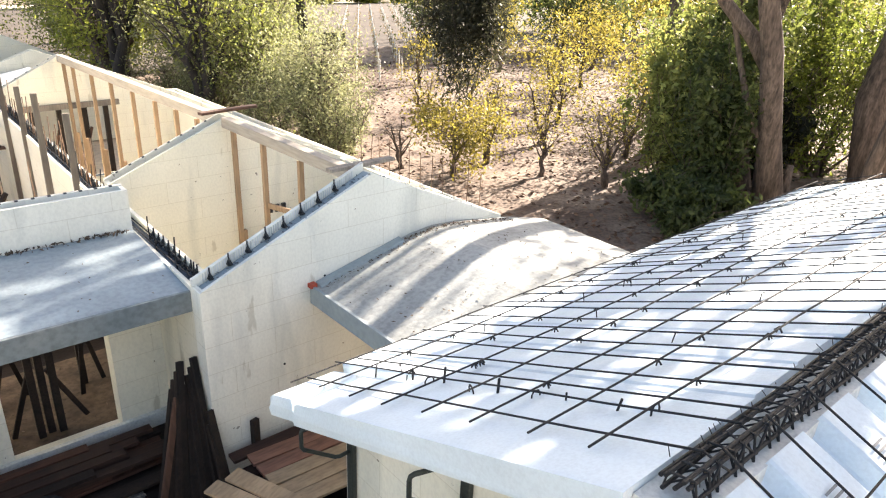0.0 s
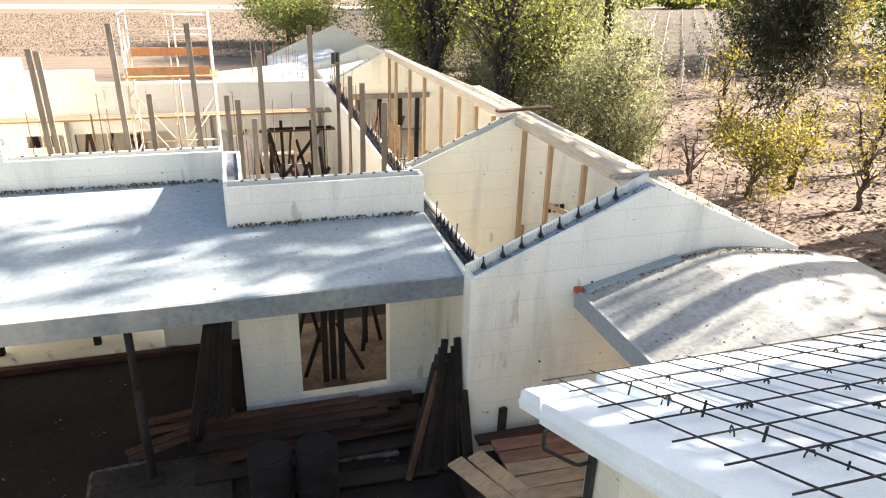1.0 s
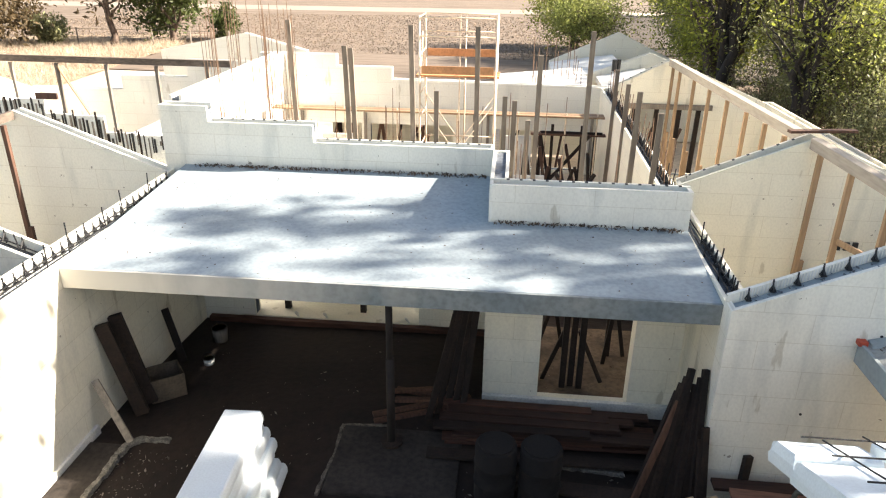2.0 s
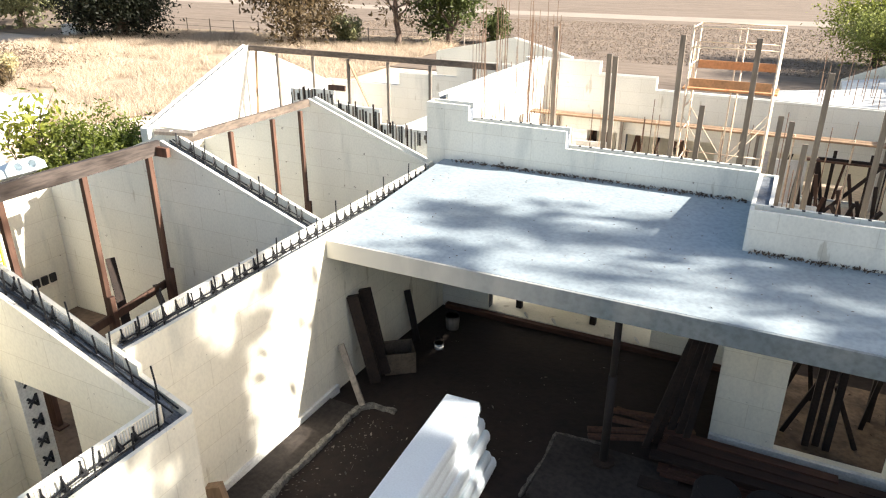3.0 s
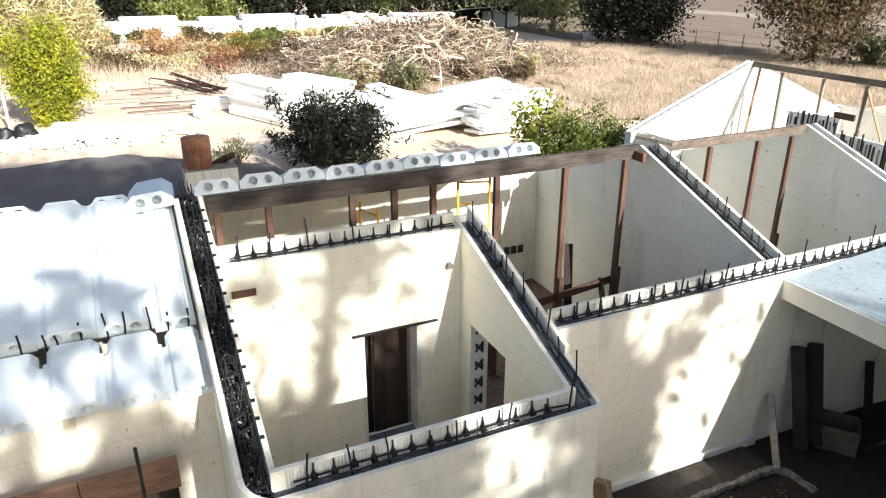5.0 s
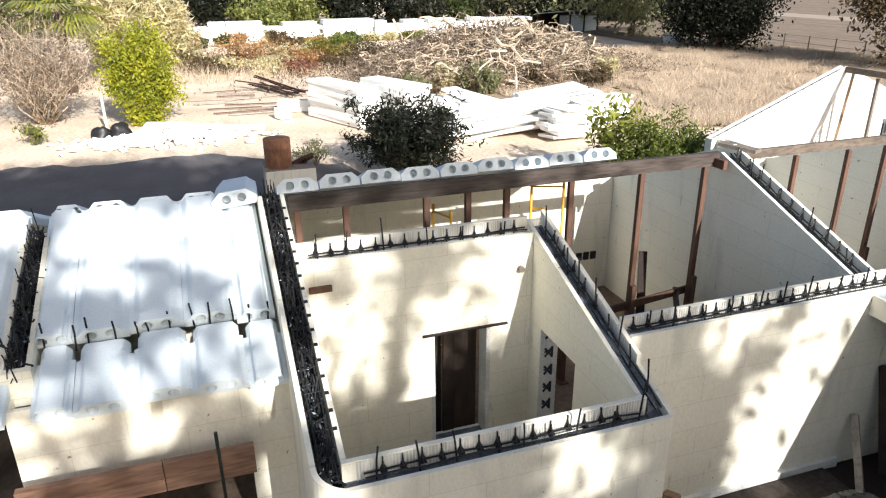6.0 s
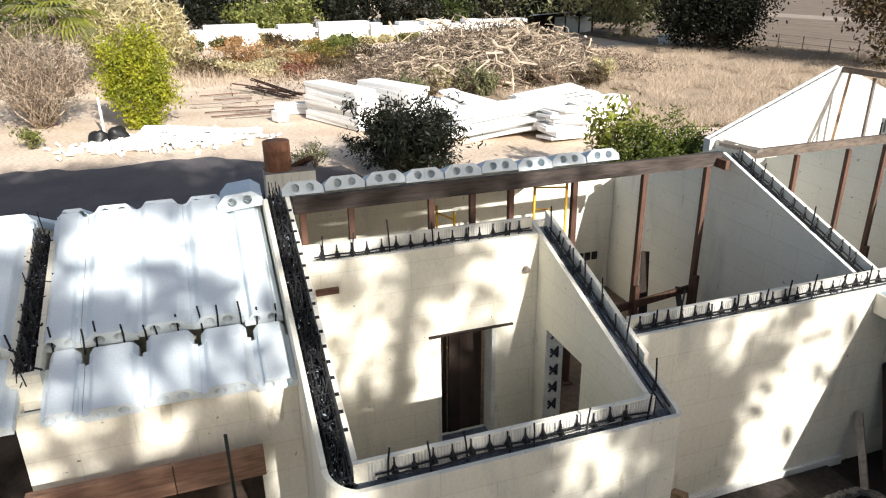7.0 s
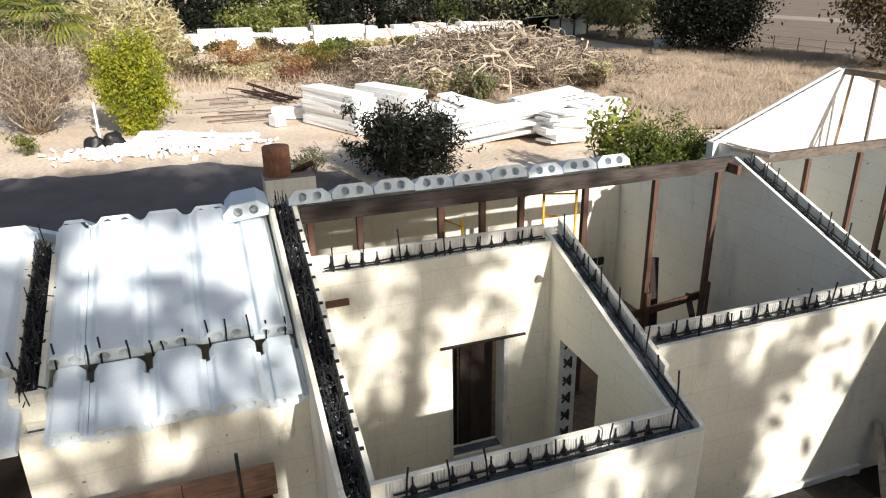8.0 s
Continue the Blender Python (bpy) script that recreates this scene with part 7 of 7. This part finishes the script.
for k, (x, y, h, m) in enumerate(((-95, -14, 9, L_GREEN), (-98, 2, 11, L_DARK), (-99, 12, 10, L_GREEN), (-97, 22, 10, L_DARK), (-99, 32, 11, L_DARK), (-95, 42, 9, L_OLIVE), (-90, 52, 10, L_DARK), (-72, 47, 8, L_OLIVE), (-88, -26, 9, L_OLIVE), (-74, -18, 8, L_GREEN))):
    tree("tree", (x, y), h, 0.35, m, "dark tree along the far boundary", 700 + k, (6.0, 6.0, h * 0.4, h * 0.5), 5000, 0.34, 11, 0.15, group="boundary trees", clump=0.7)


def palm(x, y, h):
    t = thing("palm", (x, y, -0.1), "fan palm with pale drooping fronds", "palm")
    bm = bmesh.new()
    tube(bm, [(0, 0, 0), (0.05, 0, h * 0.5), (0, 0, h)], [0.32, 0.26, 0.24], 9)
    part("trunk", bm, BARK, t, smooth=True)
    r = random.Random(9)
    for k in range(32):
        a, e = 2.4 * k, r.uniform(-0.7, 0.9)
        d = Vector((math.cos(a) * math.cos(e), math.sin(a) * math.cos(e), math.sin(e)))
        s = d.cross(Vector((0, 0, 1))).normalized()
        bm = bmesh.new()
        tip = Vector((0, 0, h)) + d * 1.6
        for j in range(-6, 7):
            w = (d * math.cos(j * 0.2) + s * math.sin(j * 0.2)).normalized()
            end = tip + w * 1.7 - Vector((0, 0, 0.5))
            mid = tip + w * 0.9
            vs = [bm.verts.new(p) for p in (tip, mid + s * 0.08, end, mid - s * 0.08)]
            bm.faces.new(vs)
        tube(bm, [(0, 0, h), tip], 0.03, 4)
        part("frond", bm, L_LIME if k % 3 else L_OLIVE, t)


palm(-50, -8.2, 5.3)
for k, (x, y, h) in enumerate(((-56.5, -4.2, 6.2), (-58, -2.6, 5.4), (-57.5, -6.4, 6.0), (-59.5, -1.9, 3.4))):
    shrub("reed_clump", (x, y), 1.8, 1.8, h, L_REED, "tall clump of pale green reeds", 670 + k, 5000, 0.13, "reed clumps", stems=40, blade=2.6, wild=0.5)

# dry grass
q = np.random.default_rng(77)


def grass(name, c, h, material, label, seed):
    q = np.random.default_rng(seed)
    n = len(c)
    a = q.uniform(0, 2 * np.pi, n)
    w = 0.013
    side = np.stack([np.cos(a), np.sin(a), np.zeros(n)], 1) * w
    hh = h * q.uniform(0.5, 1.3, n)
    top = c + np.stack([q.normal(size=n) * 0.3, q.normal(size=n) * 0.3, hh], 1)
    v = np.stack([c - side, c + side, top + side * 0.15, top - side * 0.15], 1).reshape(-1, 3)
    me = bpy.data.meshes.new("grass")
    me.vertices.add(4 * n)
    me.vertices.foreach_set("co", v.astype(np.float32).ravel())
    me.loops.add(4 * n)
    me.loops.foreach_set("vertex_index", np.arange(4 * n, dtype=np.int32))
    me.polygons.add(n)
    me.polygons.foreach_set("loop_start", np.arange(0, 4 * n, 4, dtype=np.int32))
    me.update(calc_edges=True)
    me.materials.append(material)
    return solo(name, me, material, label, kind="stuff")


def inside(c, poly):
    x, y, keep = c[:, 0], c[:, 1], np.zeros(len(c), bool)
    for (x0, y0), (x1, y1) in zip(poly, poly[1:] + poly[:1]):
        keep ^= ((y0 > y) != (y1 > y)) & (x < (x1 - x0) * (y - y0) / (y1 - y0 + 1e-9) + x0)
    return c[keep]


c = np.stack([q.uniform(-62, -23, 190000), q.uniform(14, 58, 190000), np.full(190000, -0.1)], 1)
c = inside(c, [(-29, 16), (-24, 30), (-26, 55), (-60, 50), (-58, 28), (-44, 17)])
dens = np.array([noise.noise(Vector((x * 0.35, y * 0.35, 2))) for x, y, _ in c[:]])
grass("dry_grass", c[dens > -0.22], 0.42, STRAW, "tall pale dry grass", 3)
c = np.stack([q.uniform(-66, -50, 9000), q.uniform(-12, 16, 9000), np.full(9000, -0.12)], 1)
grass("dry_grass", c, 0.8, STRAW, "tall straw grass among shrubs", 4)
c = np.stack([8.3 + 3.6 * q.uniform(0, 1, 15000) ** 1.4, q.uniform(9, 21, 15000), np.full(15000, -0.1)], 1)
grass("green_grass", c, 0.75, L_BRIGHT, "long grass along the outer wall", 5)
c = np.stack([q.uniform(10, 45, 26000), q.uniform(4, 40, 26000), np.full(26000, -0.03)], 1)
scatter_on("orchard_leaves", c, 0.09, mat("leaf_litter", (0.16, 0.09, 0.058), 0.9, 0.3, 1, 20, 0, island=0.6), "fallen leaves over the orchard ground", 8)

CLOD = mat("dry_clods", (0.28, 0.218, 0.165), 0.95, 0.35, 2, 12, 0, island=0.35)
c = np.stack([q.uniform(-45, 9, 50000), 47 + 36 * q.uniform(0, 1, 50000) ** 1.1, np.full(50000, -0.07)], 1)
c = inside(c, [(-45, 56), (9, 48), (9, 84), (-45, 80)])
scatter_on("field_clods", c, 0.065, CLOD, "dry pale clods over the ploughed field", 12, False)


# ---- yard west of the house ----
def block_stack(name, at, size, layers, label, seed, jitter=0.06, group="foam piles"):
    """Foam panels piled flat: size is length, width, thickness of one."""
    r = random.Random(seed)
    t = thing(name, at, label, "foam stack", group)
    L, W, T = size
    for k in range(layers):
        bm = bmesh.new()
        box(bm, -L / 2, L / 2, -W / 2, W / 2, 0, T - 0.014)
        part("foam_panel", bm, YARD_FOAM, t, bevel=0.012, at=pose(r.uniform(-jitter, jitter) * 2, r.uniform(-jitter, jitter), k * T, 0, 0, r.uniform(-1.5, 1.5)))
    return t


block_stack("foam_stack", pose(-34.6, 6.26, -0.1, 0, 0, 22), (4.8, 1.2, 0.21), 9, "neat stack of long white foam panels in the sun", 1)
block_stack("foam_stack", pose(-34.16, 8.83, -0.1, 0, 0, 22), (4.4, 1.2, 0.21), 9, "neat stack of long white foam panels in the sun", 2)
block_stack("foam_stack", pose(-33.6, 10.75, -0.1, 0, 0, 24), (2.4, 1.1, 0.18), 6, "short stack of white foam panels", 3)
block_stack("foam_stack", pose(-38.2, 4.6, -0.1, 0, 0, 75), (2.2, 0.6, 0.3), 2, "pair of white foam blocks on bare earth", 4)
block_stack("foam_block", pose(-36.4, 3.4, -0.1, 0, 0, 20), (0.7, 0.6, 0.55), 1, "single pale foam block on bare earth", 5)


def slab_pile(at, n, L, W, tilt, spread, seed, label, T=0.12):
    r = random.Random(seed)
    t = thing("foam_pile", at, label, "foam pile", "foam piles")
    for k in range(n):
        bm = bmesh.new()
        box(bm, -L / 2 * r.uniform(0.85, 1.0), L / 2, -W / 2, W / 2, -T / 2, T / 2)
        part("foam_panel", bm, YARD_FOAM, t, bevel=0.015, at=pose(r.uniform(-spread, spread), r.uniform(-spread, spread) * 0.5, 0.12 + T * k * 0.84, r.uniform(-6, 6), tilt * r.uniform(0.4, 1.3), r.uniform(-12, 12)))


slab_pile(pose(-29.2, 12.6, -0.1, 0, 0, 76), 13, 5.2, 1.3, -9, 0.7, 1, "heap of long white foam panels sliding apart")
slab_pile(pose(-32.5, 12.4, -0.1, 0, 0, 40), 11, 3.0, 1.2, 13, 0.7, 2, "heap of tilted white foam panels")
slab_pile(pose(-30.2, 15.8, -0.1, 0, 0, 85), 16, 3.4, 1.2, -8, 0.6, 3, "heap of white foam panels in strong sun")
slab_pile(pose(-27.4, 15.0, -0.1, 0, 0, 100), 13, 2.0, 1.2, 5, 0.4, 4, "rough heap of white foam offcuts")
slab_pile(pose(-29.0, 17.4, -0.1, 0, 0, 95), 13, 2.4, 1.2, -2, 0.4, 5, "low heap of white foam panels")
slab_pile(pose(-33.5, -1.6, -0.12, 0, 0, 78), 6, 1.9, 0.7, 4, 1.6, 6, "low scatter of white foam sheets by the drive", 0.09)
slab_pile(pose(-33.8, 0.7, -0.12, 0, 0, 84), 2, 3.2, 0.5, 1, 0.2, 7, "white foam beams lying by the drive", 0.17)
chip = random.Random(31)
bm = bmesh.new()
for k in range(620):
    p = Vector((-33.3 + chip.gauss(0, 0.75), -2.1 + chip.gauss(0, 1.6), 0))
    heap_z = 0.62 * math.exp(-((p.x + 33.4) / 0.8) ** 2 - ((p.y + 1.9) / 1.5) ** 2)
    p.z = -0.06 + chip.uniform(0, 0.06) + heap_z * chip.uniform(0.3, 1.0)
    d = Vector((chip.gauss(0, 0.5), chip.gauss(0, 1), chip.gauss(0, 0.2))).normalized() * chip.uniform(0.03, 0.20)
    bar(bm, p - d, p + d, chip.uniform(0.03, 0.12), chip.uniform(0.06, 0.26))
solo("foam_scraps", bm, YARD_FOAM, "white foam scraps strewn beside the drive", kind="stuff")
for x, y, s in ((-34.4, -4.9, 0.42), (-34.6, -4.1, 0.48), (-31.0, -8.9, 0.3)):
    bm = bmesh.new()
    bmesh.ops.create_icosphere(bm, subdivisions=3, radius=s)
    for v in bm.verts:
        v.co *= 1 + 0.45 * noise.noise(v.co * 2.6 + Vector((x, y, 0))) + 0.12 * noise.noise(v.co * 9)
        v.co.z = max(v.co.z * 0.9 + s * 0.5, 0)
    solo("rubbish_bag", bm, TIE, "full black plastic rubbish bag on the ground", "bag", "rubbish bags", smooth=True, at=pose(x, y, -0.12))
# drum on a foam crate by the drive
drum = thing("drum", (-22.0, 1.78, -0.1), "rust-brown drum standing on a pale foam bin", "drum")
bm = bmesh.new()
tube(bm, [(0, 0, z) for z in (1.22, 1.24, 1.5, 1.53, 1.56, 1.82, 1.85, 1.88, 2.12, 2.14)], [0.41, 0.42, 0.42, 0.43, 0.42, 0.42, 0.43, 0.42, 0.42, 0.41], 20)
part("shell", bm, mat("rust_drum", (0.40, 0.18, 0.095), 0.8, 0.45, 3, 20, 0.3, stretch=(1, 1, 0.3)), drum, smooth=True)
crate = thing("crate", (-22.0, 2.1, -0.1), "pale open foam bin with wood scraps beside the drive", "crate")
for k in range(6):
    bm = bmesh.new()
    box(bm, -0.5, -0.44, -0.78 + 0.26 * k, -0.526 + 0.26 * k, 0, 1.2)
    part("panel", bm, CREAM, crate)
    bm = bmesh.new()
    box(bm, 0.44, 0.5, -0.78 + 0.26 * k, -0.526 + 0.26 * k, 0, 1.2)
    part("panel", bm, CREAM, crate)
bm = bmesh.new()
box(bm, -0.5, 0.5, -0.78, 0.78, 1.2, 1.22)
part("lid", bm, GREY_WOOD, crate)
for k in range(7):
    beam("wood_scrap", (-22.1, 2.2 + 0.08 * k, 1.16), (-21.8 + rnd.uniform(-0.2, 0.2), 2.6 + rnd.uniform(0, 0.3), 1.3 + rnd.uniform(0, 0.2)), 0.09, 0.03, WOOD, "brown wood scrap on the crate", "scrap", "wood scraps")
# long lumber on bare earth
for k in range(12):
    y0 = rnd.uniform(-1.5, 2.5)
    x0 = -38 - 0.8 * k + rnd.uniform(-0.3, 0.3)
    beam("loose_board", (x0, y0, -0.06), (x0 + rnd.uniform(-0.8, 0.8), y0 + rnd.uniform(2.0, 4.5), -0.05), 0.06, 0.05, rnd.choice((WOOD, GREY_WOOD, GREY_WOOD)), "long rusty board lying on bare earth", "board", "boards on the earth")
for k in range(9):
    u = rods.uniform(-0.7, 0.9)
    beam("loose_board", (-46.5 - 0.3 * k, 2.4 + u, 0.08 + 0.05 * k), (-42.6 + 0.4 * rods.uniform(-1, 1), 4.9 + 0.12 * k - 0.6 * u, 0.04 + 0.02 * k), 0.07, 0.08, BOARD, "dark board in a loose heap", "board", "boards on the earth")
bm = bmesh.new()
tube(bm, [(0, 0, 0), (0, 0, 1.7)], 0.06, 8)
solo("white_stake", bm, FOAM, "white plastic stake by the shrub", "stake", at=pose(-36.6, -4.9, -0.1))

# brush pile
br = random.Random(5)
pile = thing("brush_pile", (-46, 18.9, -0.1), "great heap of cut dead branches", "brush pile")
for group_size, r0_, l0, nm in ((70, 0.11, 3.8, "heavy_brush"), (1100, 0.045, 1.9, "brush"), (5200, 0.02, 1.3, "fine_brush")):
    bm = bmesh.new()
    for k in range(group_size):
        a, d = br.uniform(0, 2 * math.pi), math.sqrt(br.random())
        p = Vector((math.cos(a) * 5.8 * d, math.sin(a) * 8.7 * d, 0))
        p.z = br.uniform(0.05, 1.0) * (3.7 + 0.7 * math.sin(1.3 * p.y) * math.cos(0.9 * p.x)) * (1 - 0.72 * d * d) + (0.3 if r0_ > 0.1 else 0)
        w = Vector((br.gauss(0, 1), br.gauss(0, 1), br.gauss(0.15, 0.55))).normalized() * l0 * br.uniform(0.5, 1.2)
        q0, q1 = p - w / 2, p + w / 2
        q0.z, q1.z = max(q0.z, 0.02), max(q1.z, 0.02)
        pts = wobble(q0, q1, 7 if r0_ > 0.03 else 3, br, 0.11 * l0)
        if r0_ > 0.03:
            bow = Vector((br.gauss(0, 1), br.gauss(0, 1), br.gauss(0.3, 0.8))) * 0.22 * l0
            pts = [v + bow * math.sin(math.pi * i / 7) for i, v in enumerate(pts)]
        rr = r0_ * br.uniform(0.6, 1.3)
        tube(bm, pts, [rr * (1 - 0.7 * i / (len(pts) - 1)) for i in range(len(pts))], 5 if r0_ > 0.03 else 3)
    ob = part(nm, bm, DEAD_TWIG if r0_ < 0.03 else DRY_BRANCH, pile)
    ob["kind"] = "stuff"
q = np.random.default_rng(90)
c = np.stack([q.normal(size=24000) * 2.6, q.normal(size=24000) * 5.5, np.zeros(24000)], 1)
c[:, 2] = q.uniform(0, 1, 24000) * 4.0 * np.exp(-(c[:, 0] / 4.5) ** 2 - (c[:, 1] / 11) ** 2)
ob = part("leaf_litter", dressed(quads(c, 0.10, q), L_TWIG), L_TWIG, pile)
ob["kind"] = "stuff"
# stacked white foam far off, shed, fences
heap = random.Random(71)
for k, (x, y, L, h) in enumerate(((-79, 2.4, 7.0, 2.25), (-79.4, 9.3, 6.4, 2.05), (-79, 15.4, 5.6, 2.2), (-79.3, 21.4, 6.0, 1.95), (-79, 27.4, 5.8, 2.0), (-79.3, 33.6, 6.4, 1.9))):
    t = thing("foam_row", (x, y, -0.1), "long far row of stacked white foam", "foam stack", "far foam rows")
    for j in range(5):
        c = -L / 2
        while c < L / 2 - 0.5:
            d = heap.uniform(1.2, 2.6)
            if j < 4 or heap.random() < 0.7:
                bm = bmesh.new()
                box(bm, -1.0, 1.0, 0, d - heap.uniform(0.02, 0.09), 0, h / 5 - 0.02)
                part("layer", bm, YARD_FOAM if heap.random() < 0.8 else FOAM_OLD, t, bevel=0.02, at=pose(heap.uniform(-0.15, 0.15), c, h * j / 5, 0, 0, heap.uniform(-2, 2)))
            c += d
for k in range(22):
    x, y = -76.8 + heap.uniform(-0.8, 1.6), -1.5 + 1.9 * k + heap.uniform(-0.9, 0.9)
    shrub("weed_clump", (x, y), heap.uniform(0.5, 1.3), heap.uniform(0.7, 1.6), heap.uniform(0.5, 1.4), heap.choice((L_REED, L_BROWN, L_BRIGHT, L_RUST, L_GREEN)), "straggling weeds before the far foam rows", 1000 + k, 700, 0.16, "weed clumps", stems=12, blade=1.8, wild=0.9)
shed = thing("shed", pose(-80, 43.0, -0.1, 0, 0, 30), "low open shed with a grey sheet roof", "shed")
bm = bmesh.new()
hexa(bm, [(-2.6, -3.4, 2.0), (2.6, -3.4, 2.5), (2.6, 3.4, 2.5), (-2.6, 3.4, 2.0)], [(-2.6, -3.4, 2.1), (2.6, -3.4, 2.6), (2.6, 3.4, 2.6), (-2.6, 3.4, 2.1)])
part("roof", bm, SLAB, shed)
for x, y, h in ((-2.3, -3.2, 2.0), (2.3, -3.2, 2.45), (-2.3, 3.2, 2.0), (2.3, 3.2, 2.45), (2.3, 0, 2.45)):
    bm = bmesh.new()
    bar(bm, (x, y, 0), (x, y, h), 0.15)
    part("post", bm, DARK_WOOD, shed)
bm = bmesh.new()
box(bm, -2.4, -2.3, -3.2, 3.2, 0, 2.0)
part("wall", bm, DARK_WOOD, shed)
bm = bmesh.new()
box(bm, -1.5, 2.2, 0.5, 3.1, 0, 1.7)
part("stored_foam", bm, FOAM, shed)
fence = thing("board_fence", (-92, -4, -0.1), "grey weathered board fence along the boundary", "fence")
for k in range(60):
    bm = bmesh.new()
    box(bm, -0.02, 0.02, 0.2 * k, 0.2 * k + 0.18, 0, 2.0 + rnd.uniform(-0.04, 0.04))
    part("slat", bm, GREY_WOOD, fence)
wire = thing("wire_fence", (-60, 52, -0.1), "thin wire fence on stakes along the field", "fence")
for k in range(14):
    bm = bmesh.new()
    bar(bm, (3.0 * k, -0.05 * k, 0), (3.0 * k, -0.05 * k, 1.3), 0.09)
    part("stake", bm, GREY_WOOD, wire)
for z in (0.6, 1.2):
    bm = bmesh.new()
    tube(bm, [(0, 0, z), (39, -0.65, z)], 0.012, 4)
    part("wire", bm, REBAR, wire)
bm = bmesh.new()
box(bm, 0, 1.4, 0, 0.9, 0, 1.0)
solo("white_cabin", bm, FOAM_OLD, "pale parked trailer body near the oak", "trailer", bevel=0.05, at=pose(-61, 43.5, -0.1, 0, 0, 20))
